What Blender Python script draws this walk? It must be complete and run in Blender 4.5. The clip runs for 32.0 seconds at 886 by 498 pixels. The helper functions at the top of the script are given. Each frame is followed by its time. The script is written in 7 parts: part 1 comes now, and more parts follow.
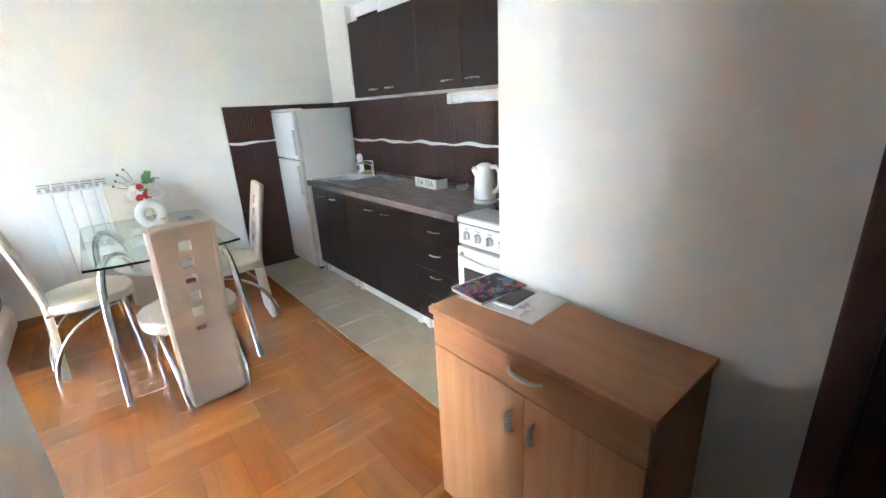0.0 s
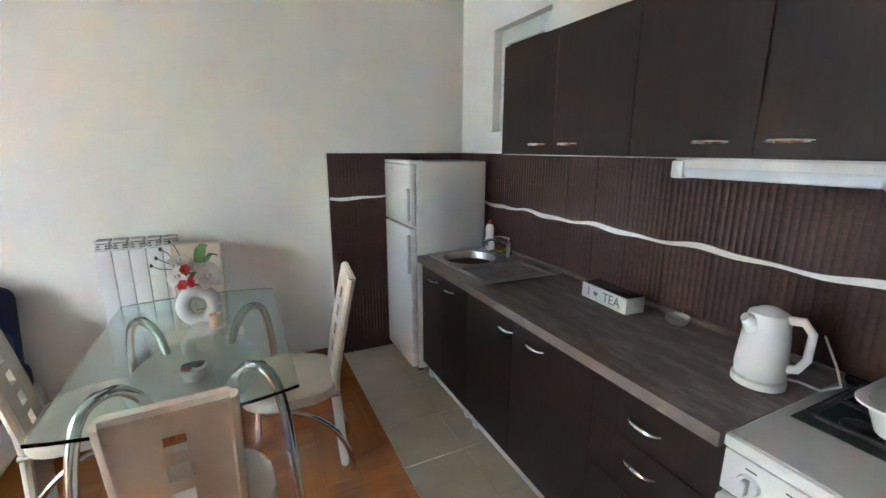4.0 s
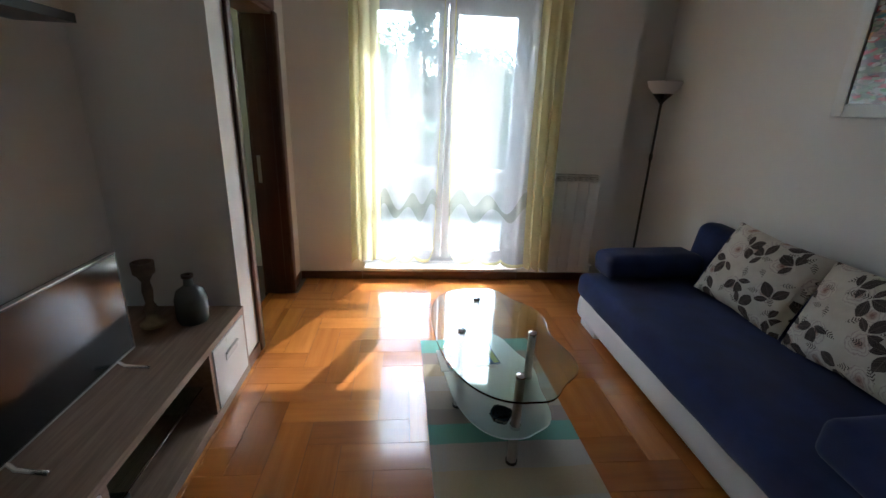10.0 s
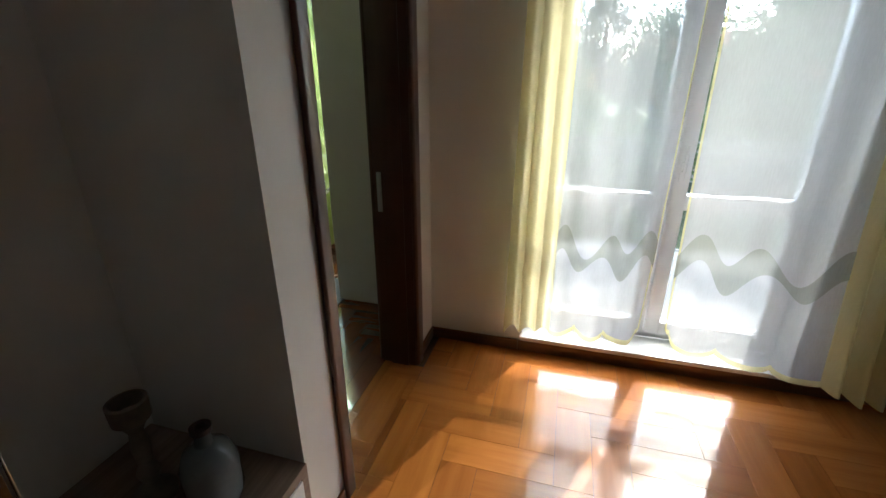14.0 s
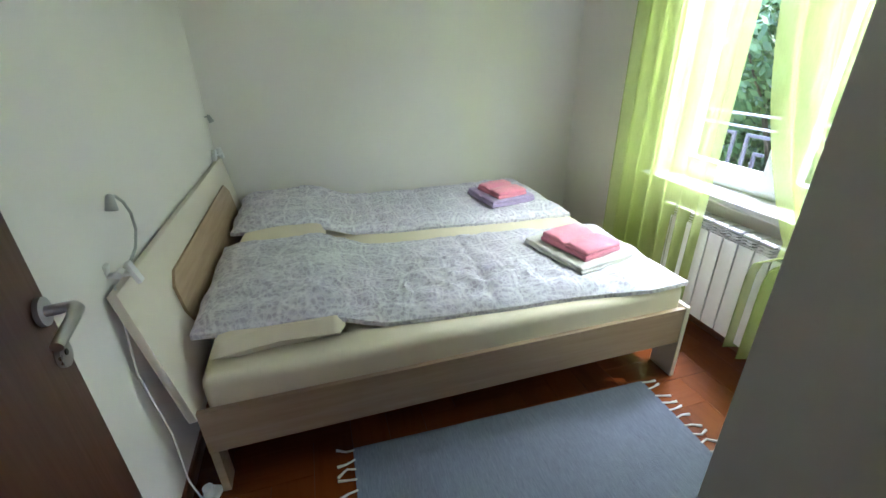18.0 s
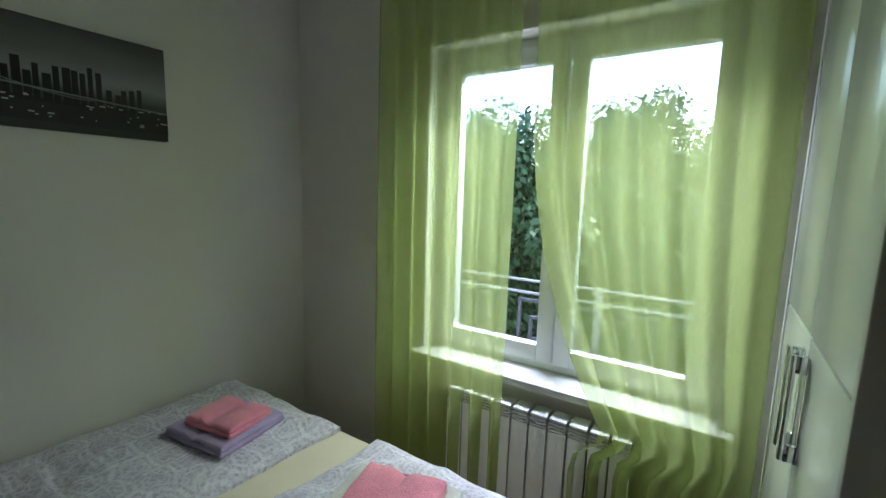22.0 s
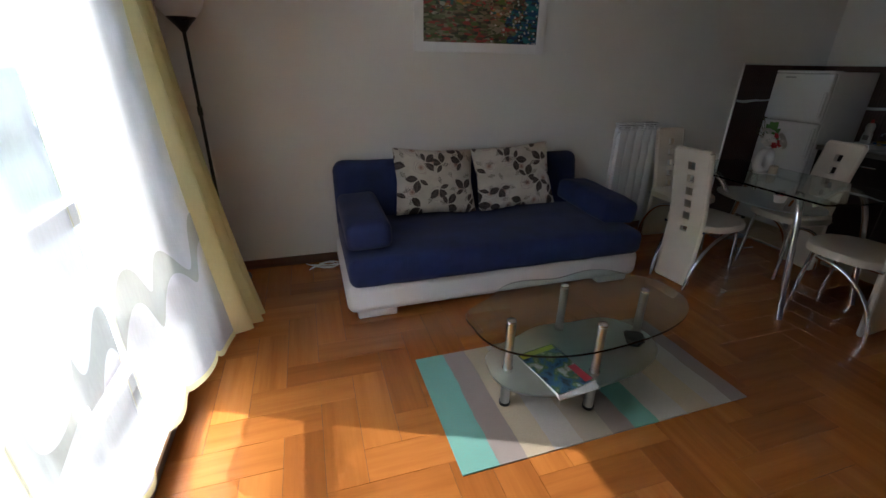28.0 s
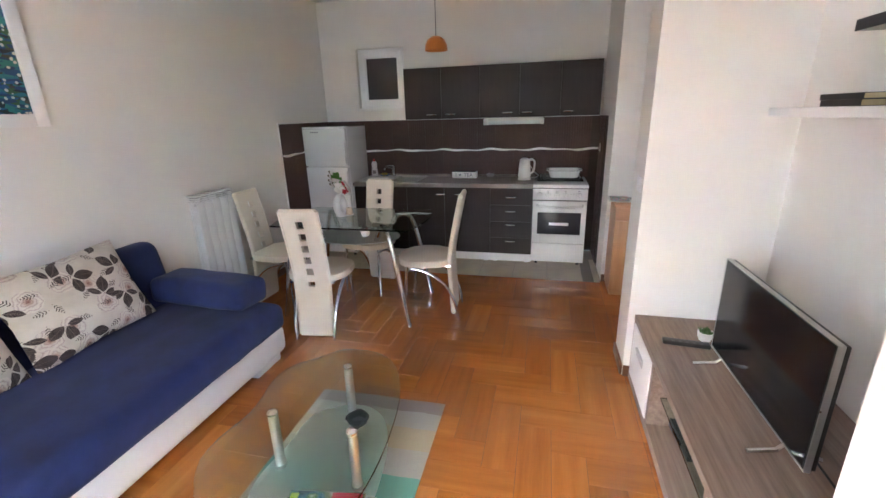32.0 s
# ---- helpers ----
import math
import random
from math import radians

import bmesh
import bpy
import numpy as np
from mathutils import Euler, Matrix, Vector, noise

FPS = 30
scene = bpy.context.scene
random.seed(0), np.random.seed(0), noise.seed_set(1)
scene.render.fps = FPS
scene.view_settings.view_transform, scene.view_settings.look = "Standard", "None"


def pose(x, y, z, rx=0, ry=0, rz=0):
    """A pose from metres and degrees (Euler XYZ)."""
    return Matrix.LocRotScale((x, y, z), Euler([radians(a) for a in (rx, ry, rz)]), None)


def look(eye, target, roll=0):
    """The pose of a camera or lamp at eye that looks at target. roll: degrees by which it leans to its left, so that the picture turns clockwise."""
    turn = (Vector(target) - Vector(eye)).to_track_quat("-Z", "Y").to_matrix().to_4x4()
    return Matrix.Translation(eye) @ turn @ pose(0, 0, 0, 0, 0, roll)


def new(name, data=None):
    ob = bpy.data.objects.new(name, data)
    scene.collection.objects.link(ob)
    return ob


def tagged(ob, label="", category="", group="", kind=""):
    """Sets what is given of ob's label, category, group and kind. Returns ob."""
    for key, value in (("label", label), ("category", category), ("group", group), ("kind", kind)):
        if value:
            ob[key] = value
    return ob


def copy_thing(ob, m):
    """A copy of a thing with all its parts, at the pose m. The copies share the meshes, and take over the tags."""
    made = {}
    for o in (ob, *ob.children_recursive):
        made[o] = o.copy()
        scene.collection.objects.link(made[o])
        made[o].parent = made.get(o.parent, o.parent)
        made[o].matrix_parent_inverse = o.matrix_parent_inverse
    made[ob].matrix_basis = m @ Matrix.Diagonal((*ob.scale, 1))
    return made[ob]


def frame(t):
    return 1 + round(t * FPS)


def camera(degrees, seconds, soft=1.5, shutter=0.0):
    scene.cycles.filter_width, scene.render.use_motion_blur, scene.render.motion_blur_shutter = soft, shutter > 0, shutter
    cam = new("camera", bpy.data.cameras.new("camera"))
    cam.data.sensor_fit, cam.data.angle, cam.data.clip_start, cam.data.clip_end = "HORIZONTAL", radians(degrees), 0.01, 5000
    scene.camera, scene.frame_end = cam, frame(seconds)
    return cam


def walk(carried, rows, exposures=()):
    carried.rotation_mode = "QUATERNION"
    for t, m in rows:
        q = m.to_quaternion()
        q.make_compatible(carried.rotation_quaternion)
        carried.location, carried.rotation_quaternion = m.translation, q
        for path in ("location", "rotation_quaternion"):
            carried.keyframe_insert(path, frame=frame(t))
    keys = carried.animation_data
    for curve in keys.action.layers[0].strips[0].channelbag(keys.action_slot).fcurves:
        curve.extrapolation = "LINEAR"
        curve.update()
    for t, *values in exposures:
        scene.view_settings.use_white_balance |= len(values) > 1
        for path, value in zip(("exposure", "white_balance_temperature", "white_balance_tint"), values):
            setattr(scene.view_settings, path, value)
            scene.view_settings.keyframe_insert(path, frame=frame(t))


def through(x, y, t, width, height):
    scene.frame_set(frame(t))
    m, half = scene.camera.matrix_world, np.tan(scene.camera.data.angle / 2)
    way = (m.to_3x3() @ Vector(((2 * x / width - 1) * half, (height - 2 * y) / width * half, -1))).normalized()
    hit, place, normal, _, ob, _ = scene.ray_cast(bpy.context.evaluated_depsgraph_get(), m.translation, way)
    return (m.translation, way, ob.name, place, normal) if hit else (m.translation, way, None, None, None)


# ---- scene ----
cam = camera(92.3, 32.0)
PATH = [
    (0, (0.959, 0.867, 1.39), (2.147, 2.345, 0.755), -3.0),
    (0.5, (1.088, 1.066, 1.405), (2.184, 2.652, 0.872), -0.1),
    (1, (1.181, 1.282, 1.435), (2.126, 2.978, 0.953), -0.1),
    (1.5, (1.295, 1.453, 1.445), (2.158, 3.2, 0.995), -0.1),
    (2, (1.343, 1.597, 1.486), (2.198, 3.347, 1.03), -0.0),
    (2.5, (1.361, 1.718, 1.484), (2.41, 3.35, 0.999), 0.1),
    (4.5, (1.399, 2.078, 1.511), (2.036, 3.927, 1.088), 0.3),
    (5, (1.393, 2.131, 1.514), (1.758, 4.056, 1.114), 0.7),
    (5.5, (1.394, 2.182, 1.504), (1.495, 4.124, 1.038), 0.7),
    (6, (1.374, 2.23, 1.511), (1.231, 4.165, 1.029), 0.1),
    (6.5, (1.298, 2.318, 1.481), (0.949, 4.239, 1.047), 0.2),
    (7, (1.204, 2.442, 1.503), (0.69, 4.319, 1.041), -0.2),
    (7.5, (1.18, 2.587, 1.592), (0.346, 4.305, 0.998), -1.7),
    (8, (1.157, 2.66, 1.575), (-0.145, 4.054, 0.975), 2.3),
    (8.5, (1.1, 2.752, 1.531), (-0.532, 3.722, 0.901), 0.2),
    (9, (1.056, 2.718, 1.511), (-0.661, 3.531, 0.885), -1.3),
    (9.5, (1.049, 2.705, 1.514), (-0.754, 3.33, 0.918), -1.3),
    (10, (1.06, 2.759, 1.485), (-0.83, 2.941, 0.855), 2.4),
    (10.5, (1.073, 2.802, 1.468), (-0.791, 2.579, 0.781), 1.7),
    (11, (1.064, 2.806, 1.458), (-0.754, 2.361, 0.753), 0.2),
    (11.5, (0.99, 2.781, 1.45), (-0.808, 2.262, 0.742), -1.3),
    (12, (0.803, 2.73, 1.445), (-0.972, 2.131, 0.745), -2.1),
    (12.5, (0.576, 2.69, 1.459), (-1.16, 2.043, 0.707), -2.5),
    (13, (0.256, 2.746, 1.471), (-1.509, 2.099, 0.788), 0.9),
    (13.5, (-0.006, 2.71, 1.456), (-1.797, 2.175, 0.744), 1.3),
    (14, (-0.307, 2.557, 1.502), (-2.1, 2.047, 0.778), 0.0),
    (14.5, (-0.488, 2.534, 1.485), (-2.24, 1.833, 0.821), -1.3),
    (15, (-0.903, 2.502, 1.487), (-2.484, 1.511, 0.768), -0.4),
    (15.5, (-1.192, 2.415, 1.473), (-2.621, 1.216, 0.752), 2.5),
    (17.5, (-1.752, 1.853, 1.476), (-2.324, 0.116, 0.666), -0.3),
    (18, (-1.809, 1.672, 1.468), (-2.311, -0.063, 0.609), -1.3),
    (18.5, (-1.887, 1.498, 1.472), (-2.295, -0.254, 0.597), -0.9),
    (19, (-1.922, 1.351, 1.465), (-2.3, -0.36, 0.501), -1.2),
    (19.5, (-1.856, 1.204, 1.503), (-2.382, -0.565, 0.733), -2.7),
    (20, (-1.787, 1.122, 1.579), (-2.317, -0.74, 1.076), -2.2),
    (20.5, (-1.802, 1.075, 1.622), (-2.391, -0.805, 1.272), -1.3),
    (21, (-1.907, 0.964, 1.598), (-2.816, -0.786, 1.266), -0.9),
    (21.5, (-1.991, 0.884, 1.571), (-3.293, -0.601, 1.258), 0.5),
    (22, (-2.007, 0.849, 1.577), (-3.67, -0.229, 1.306), 1.7),
    (22.5, (-1.982, 0.742, 1.571), (-3.908, 0.329, 1.222), 0.1),
    (23, (-1.976, 0.734, 1.553), (-3.92, 0.851, 1.099), 2.0),
    (23.5, (-1.963, 0.751, 1.545), (-3.836, 1.232, 1.033), 2.2),
    (24, (-1.946, 0.708, 1.518), (-3.702, 1.414, 0.872), 0.7),
    (24.5, (-1.904, 0.696, 1.473), (-3.559, 1.521, 0.712), -0.1),
    (25, (-1.855, 0.74, 1.456), (-3.305, 1.843, 0.632), -0.4),
    (25.5, (-1.818, 0.825, 1.463), (-2.96, 2.224, 0.603), -1.6),
    (26, (-1.797, 0.897, 1.473), (-2.51, 2.55, 0.601), -2.1),
    (26.5, (-1.856, 1.211, 1.422), (-2.108, 3.001, 0.565), 1.5),
    (28.5, (-1.865, 1.948, 1.454), (-1.149, 3.643, 0.67), 0.6),
    (29, (-1.825, 2.112, 1.476), (-0.882, 3.684, 0.675), 1.3),
    (29.5, (-1.841, 2.276, 1.466), (-0.552, 3.579, 0.666), -1.5),
    (30, (-1.869, 2.359, 1.476), (-0.439, 3.549, 0.741), -0.5),
    (30.5, (-1.879, 2.375, 1.52), (-0.377, 3.542, 0.903), -0.2),
    (31, (-1.899, 2.431, 1.532), (-0.248, 3.412, 0.973), -1.8),
    (31.5, (-1.906, 2.438, 1.529), (-0.106, 3.073, 0.93), -2.2),
    (32, (-1.912, 2.412, 1.524), (-0.06, 2.867, 0.922), -1.6),
]
walk(cam, [(t, look(eye, target, roll)) for t, eye, target, roll in PATH], [(0, 7.5, 5450, 6), (1, 6.8, 5250, 6), (2, 6.45, 5400, 5), (5, 6.75, 5650, 6), (7, 6.15, 5450, 5), (8, 5.8, 5300, 5), (8.8, 4.1, 5450, 6), (12, 3.6, 5950, 7), (15.3, 2.75, 6200, 7), (17.5, 4.0, 5400, 26), (18, 3.95, 5400, 26), (19, 3.5, 5300, 26), (20, 3.3, 5300, 24), (21, 3.0, 5500, 22), (22, 2.35, 5400, 20), (23, 1.95, 5500, 15), (24, 2.5, 6000, 16), (25, 3.0, 6200, 13), (26, 3.7, 6000, 8), (28.8, 3.7, 6000, 14), (29.5, 4.7, 6200, 18), (30.2, 5.3, 6200, 28), (31, 5.8, 6200, 25), (32, 5.9, 6000, 16)])

# ---- light ----
world = bpy.data.worlds.new("sky")
scene.world = world
world.use_nodes = True
_wn = world.node_tree.nodes
_sky = _wn.new("ShaderNodeTexSky")
_sky.sky_type = "NISHITA"
_sky.sun_disc = False
SUN_EL, SUN_AZ = 48.0, 294.0      # height and compass bearing (from +y, clockwise)
_sky.sun_elevation, _sky.sun_rotation = radians(SUN_EL), radians(SUN_AZ)
_sky.air_density, _sky.dust_density = 1.0, 2.0
world.node_tree.links.new(_sky.outputs[0], _wn["Background"].inputs[0])
_wn["Background"].inputs[1].default_value = 0.15
sun = new("sun", bpy.data.lights.new("sun", "SUN"))
sun.data.energy, sun.data.angle, sun.data.color = 0.72, radians(0.6), (1.0, 0.95, 0.88)
sun.matrix_world = look((0, 0, 10), (-math.sin(radians(SUN_AZ)) * math.cos(radians(SUN_EL)), -math.cos(radians(SUN_AZ)) * math.cos(radians(SUN_EL)), 10 - math.sin(radians(SUN_EL))))


def window_light(name, x, y, z, w, h, watts, rz):
    """An added fill lamp at an opening; it faces along the opening's inner normal."""
    lamp = new(name, bpy.data.lights.new(name, "AREA"))
    lamp.data.shape, lamp.data.size, lamp.data.size_y, lamp.data.energy = "RECTANGLE", w, h, watts
    lamp.data.color = (0.96, 0.98, 1.0)
    lamp.matrix_world = pose(x, y, z, 90, 0, rz)
    return lamp


# added fill lamp, unseen above the bedroom window, stands in for more sky light
window_light("window_light", -4.35, 0.19, 2.74, 1.3, 0.45, 20, -90).matrix_world = look((-4.35, 0.19, 2.74), (-2.2, 0.1, 0.6))


# ---- helpers for building ----
class MB:
    """A mesh being put together from shaped pieces."""

    def __init__(self):
        self.bm = bmesh.new()

    def _add(self, res, m=None, bev=0.0, seg=2):
        vs = [v for v in res["verts"]]
        if m is not None:
            bmesh.ops.transform(self.bm, matrix=m, verts=vs)
        if bev > 0:
            es = list({e for v in vs for e in v.link_edges})
            bmesh.ops.bevel(self.bm, geom=es, offset=bev, segments=seg, profile=0.5, affect="EDGES", clamp_overlap=True)
        return self

    def box(self, x0, y0, z0, x1, y1, z1, bev=0.0, seg=2, m=None):
        t = pose((x0 + x1) / 2, (y0 + y1) / 2, (z0 + z1) / 2) @ Matrix.Diagonal((abs(x1 - x0), abs(y1 - y0), abs(z1 - z0), 1))
        return self._add(bmesh.ops.create_cube(self.bm, size=1, matrix=(m @ t) if m is not None else t), None, bev, seg)

    def cyl(self, a, b, r, r2=None, seg=20):
        a, b = Vector(a), Vector(b)
        q = (b - a).to_track_quat("Z", "Y").to_matrix().to_4x4()
        m = Matrix.Translation((a + b) / 2) @ q
        bmesh.ops.create_cone(self.bm, cap_ends=True, segments=seg, radius1=r, radius2=r if r2 is None else r2, depth=(b - a).length, matrix=m)
        return self

    def ball(self, c, r, sx=1, sy=1, sz=1, seg=16, m=None):
        t = pose(*c) @ Matrix.Diagonal((sx, sy, sz, 1))
        bmesh.ops.create_uvsphere(self.bm, u_segments=seg, v_segments=max(6, seg * 2 // 3), radius=r, matrix=(m @ t) if m is not None else t)
        return self

    def tube(self, pts, r, seg=10, flat=1.0, cap=True):
        """A tube of radius r along the points."""
        pts = [Vector(p) for p in pts]
        rings, up = [], None
        for i, p in enumerate(pts):
            d = (pts[min(i + 1, len(pts) - 1)] - pts[max(i - 1, 0)]).normalized()
            if up is None:
                up = Vector((0, 0, 1)) if abs(d.z) < 0.9 else Vector((1, 0, 0))
            side = d.cross(up).normalized()
            up = side.cross(d).normalized()
            rr = r[i] if isinstance(r, (list, tuple)) else r
            rings.append([self.bm.verts.new(p + side * math.cos(2 * math.pi * k / seg) * rr + up * math.sin(2 * math.pi * k / seg) * rr * flat) for k in range(seg)])
        for a, b in zip(rings, rings[1:]):
            for k in range(seg):
                self.bm.faces.new((a[k], a[(k + 1) % seg], b[(k + 1) % seg], b[k]))
        if cap:
            self.bm.faces.new(rings[0][::-1])
            self.bm.faces.new(rings[-1])
        return self

    def lathe(self, prof, c=(0, 0, 0), seg=24, m=None):
        """Turns the (radius, height) profile about the upright line through c."""
        c, rings = Vector(c), []
        for r, z in prof:
            pts = [c + Vector((r * math.cos(2 * math.pi * k / seg), r * math.sin(2 * math.pi * k / seg), z)) for k in range(seg)]
            rings.append([self.bm.verts.new(m @ p if m is not None else p) for p in pts])
        for a, b in zip(rings, rings[1:]):
            for k in range(seg):
                self.bm.faces.new((a[k], a[(k + 1) % seg], b[(k + 1) % seg], b[k]))
        self.bm.faces.new(rings[0][::-1])
        self.bm.faces.new(rings[-1])
        return self

    def slab(self, outline, z0, z1, bev=0.0, m=None):
        """An upright prism over a closed outline of (x, y)."""
        lo = [self.bm.verts.new(m @ Vector((x, y, z0)) if m is not None else (x, y, z0)) for x, y in outline]
        hi = [self.bm.verts.new(m @ Vector((x, y, z1)) if m is not None else (x, y, z1)) for x, y in outline]
        n = len(lo)
        self.bm.faces.new(lo[::-1])
        top = self.bm.faces.new(hi)
        for k in range(n):
            self.bm.faces.new((lo[k], lo[(k + 1) % n], hi[(k + 1) % n], hi[k]))
        if bev:
            bmesh.ops.bevel(self.bm, geom=[e for e in top.edges], offset=bev, segments=2, profile=0.5, affect="EDGES", clamp_overlap=True)
        return self

    def sheet(self, fn, nu, nv, thick=0.0, closed=False):
        """A sheet through fn(u, v), u and v from 0 to 1."""
        g = [[self.bm.verts.new(fn(i / nu, j / nv)) for j in range(nv + 1)] for i in range(nu + 1)]
        fs = [self.bm.faces.new((g[i][j], g[i + 1][j], g[i + 1][j + 1], g[i][j + 1])) for i in range(nu) for j in range(nv)]
        if thick:
            bmesh.ops.recalc_face_normals(self.bm, faces=fs)
            bmesh.ops.solidify(self.bm, geom=fs, thickness=thick)
        return self


def _mesh(name, mb, mat, smooth):
    me = bpy.data.meshes.new(name)
    bmesh.ops.recalc_face_normals(mb.bm, faces=mb.bm.faces)
    mb.bm.to_mesh(me)
    mb.bm.free()
    if mat:
        me.materials.append(mat)
    if smooth:
        for p in me.polygons:
            p.use_smooth = True
        me.set_sharp_from_angle(angle=radians(38))
    return me


def part(name, mb, mat, parent, label="", smooth=True):
    ob = new(name, _mesh(name, mb, mat, smooth))
    ob.parent = parent
    if label:
        ob["label"] = label
    return ob


def thing(name, x, y, z, rz=0, label="", category="", group="", kind=""):
    ob = new(name)
    ob.empty_display_size = 0.05
    ob.matrix_basis = pose(x, y, z, 0, 0, rz)
    return tagged(ob, label, category, group, kind)


def solid(name, mb, mat, label="", category="", group="", kind="", m=None, smooth=True):
    """A thing, or a piece of the setting, that is one mesh."""
    ob = new(name, _mesh(name, mb, mat, smooth))
    if m is not None:
        ob.matrix_basis = m
    return tagged(ob, label, category, group, kind)


# ---- materials ----
class Mat:
    """Node materials, put together step by step."""

    def __init__(self, name, colour=(0.8, 0.8, 0.8), rough=0.5, metal=0.0, **sets):
        self.m = bpy.data.materials.new(name)
        self.m.use_nodes = True
        self.nt = self.m.node_tree
        self.b = self.nt.nodes["Principled BSDF"]
        self.put("Base Color", (*colour, 1)), self.put("Roughness", rough), self.put("Metallic", metal)
        for k, v in sets.items():
            self.put(k.replace("_", " "), v)

    def put(self, key, v):
        self.b.inputs[key].default_value = v

    def node(self, kind, **sets):
        n = self.nt.nodes.new(kind)
        for k, v in sets.items():
            if k in n.inputs:
                n.inputs[k].default_value = v
        return n

    def link(self, a, b):
        self.nt.links.new(a, b)

    def coord(self, scale=(1, 1, 1), what="Object", rot=(0, 0, 0)):
        c, mp = self.node("ShaderNodeTexCoord"), self.node("ShaderNodeMapping")
        mp.inputs["Scale"].default_value = scale
        mp.inputs["Rotation"].default_value = rot
        self.link(c.outputs[what], mp.inputs["Vector"])
        return mp.outputs[0]

    def noise(self, scale, vec=None, detail=4.0, rough=0.55):
        n = self.node("ShaderNodeTexNoise", Scale=scale, Detail=detail, Roughness=rough)
        self.link(vec if vec is not None else self.coord(), n.inputs["Vector"])
        return n.outputs["Fac"]

    def ramp(self, fac, stops, smooth=False):
        r = self.node("ShaderNodeValToRGB")
        if smooth:
            r.color_ramp.interpolation = "EASE"
        el = r.color_ramp.elements
        while len(el) < len(stops):
            el.new(0.5)
        for e, (p, c) in zip(el, stops):
            e.position, e.color = p, (*c, 1) if len(c) == 3 else c
        self.link(fac, r.inputs[0])
        return r.outputs[0]

    def mix(self, fac, a, b, mode="MIX"):
        n = self.node("ShaderNodeMix")
        n.data_type, n.blend_type = "RGBA", mode
        for v, i in ((fac, 0), (a, 6), (b, 7)):
            if hasattr(v, "links"):
                self.link(v, n.inputs[i])
            else:
                n.inputs[i].default_value = v if i == 0 else (*v, 1)
        return n.outputs[2]

    def math(self, op, a, b=0.0):
        n = self.node("ShaderNodeMath")
        n.operation = op
        for v, i in ((a, 0), (b, 1)):
            if hasattr(v, "links"):
                self.link(v, n.inputs[i])
            else:
                n.inputs[i].default_value = v
        return n.outputs[0]

    def colour(self, out):
        self.link(out, self.b.inputs["Base Color"])
        return self

    def rough(self, out):
        self.link(out, self.b.inputs["Roughness"])
        return self

    def bump(self, out, strength=0.2, dist=0.01):
        n = self.node("ShaderNodeBump", Strength=strength, Distance=dist)
        self.link(out, n.inputs["Height"])
        self.link(n.outputs[0], self.b.inputs["Normal"])
        return self


def varied(name, c, rough=0.5, amount=0.08, scale=3.0, fine=60.0, bump=0.05, dist=0.002, metal=0.0, rvar=0.08, **sets):
    """A surface of one colour with soft blotches, fine grain and relief."""
    k = Mat(name, c, rough, metal, **sets)
    big, small = k.noise(scale), k.noise(fine)
    dark = tuple(v * (1 - amount) for v in c)
    lite = tuple(min(1.0, v * (1 + amount)) for v in c)
    base = k.ramp(big, [(0.3, dark), (0.7, lite)])
    k.colour(k.mix(k.math("MULTIPLY", small, amount), base, tuple(v * 0.7 for v in c)))
    k.rough(k.math("ADD", k.math("MULTIPLY", big, rvar * 2), rough - rvar))
    if bump:
        k.bump(small, bump, dist)
    return k.m


def wood(name, dark, mid, light, along="x", scale=1.0, rough=0.35, bump=0.08, random_tone=0.0, streaks=0.35, **sets):
    """Grained wood; the grain runs along one axis of the object."""
    k = Mat(name, mid, rough, **sets)
    st = {"x": (0.9, 14, 14), "y": (14, 0.9, 14), "z": (14, 14, 0.9)}[along]
    v = k.coord(tuple(s * scale for s in st))
    if random_tone:
        info = k.node("ShaderNodeObjectInfo")
        add = k.node("ShaderNodeVectorMath")
        add.operation = "ADD"
        mul = k.node("ShaderNodeVectorMath")
        mul.operation = "SCALE"
        mul.inputs[0].default_value, k_in = (7.3, 5.1, 3.7), mul.inputs["Scale"]
        k.link(k.math("MULTIPLY", info.outputs["Random"], 20), k_in)
        k.link(v, add.inputs[0]), k.link(mul.outputs[0], add.inputs[1])
        v = add.outputs[0]
    n = k.noise(2.2, v, 6.0, 0.65)
    f = k.noise(9.0, v, 3.0)
    c = k.ramp(n, [(0.28, dark), (0.5, mid), (0.74, light)])
    c = k.mix(k.math("MULTIPLY", f, streaks), c, tuple(x * 0.6 for x in mid))
    if random_tone:
        tone = k.ramp(info.outputs["Random"], [(0.0, (1 - random_tone, 1 - 1.2 * random_tone, 1 - 1.2 * random_tone)), (0.35, (1 - 0.3 * random_tone, 1 - 0.4 * random_tone, 1 - 0.4 * random_tone)), (0.8, (1.0, 1.0, 1.0)), (1.0, (1 + random_tone * 0.7, 1 + random_tone * 0.75, 1 + random_tone * 0.7))])
        c = k.mix(1.0, c, tone, "MULTIPLY")
    k.colour(c)
    k.rough(k.math("ADD", k.math("MULTIPLY", f, 0.15 if bump else 0.04), rough - 0.06))
    if bump:
        k.bump(n, bump, 0.001)
    return k.m


def glass(name, tint=(1, 1, 1), rough=0.0, ior=1.45):
    k = Mat(name, tint, rough)
    k.put("Transmission Weight", 1.0), k.put("IOR", ior)
    return k.m


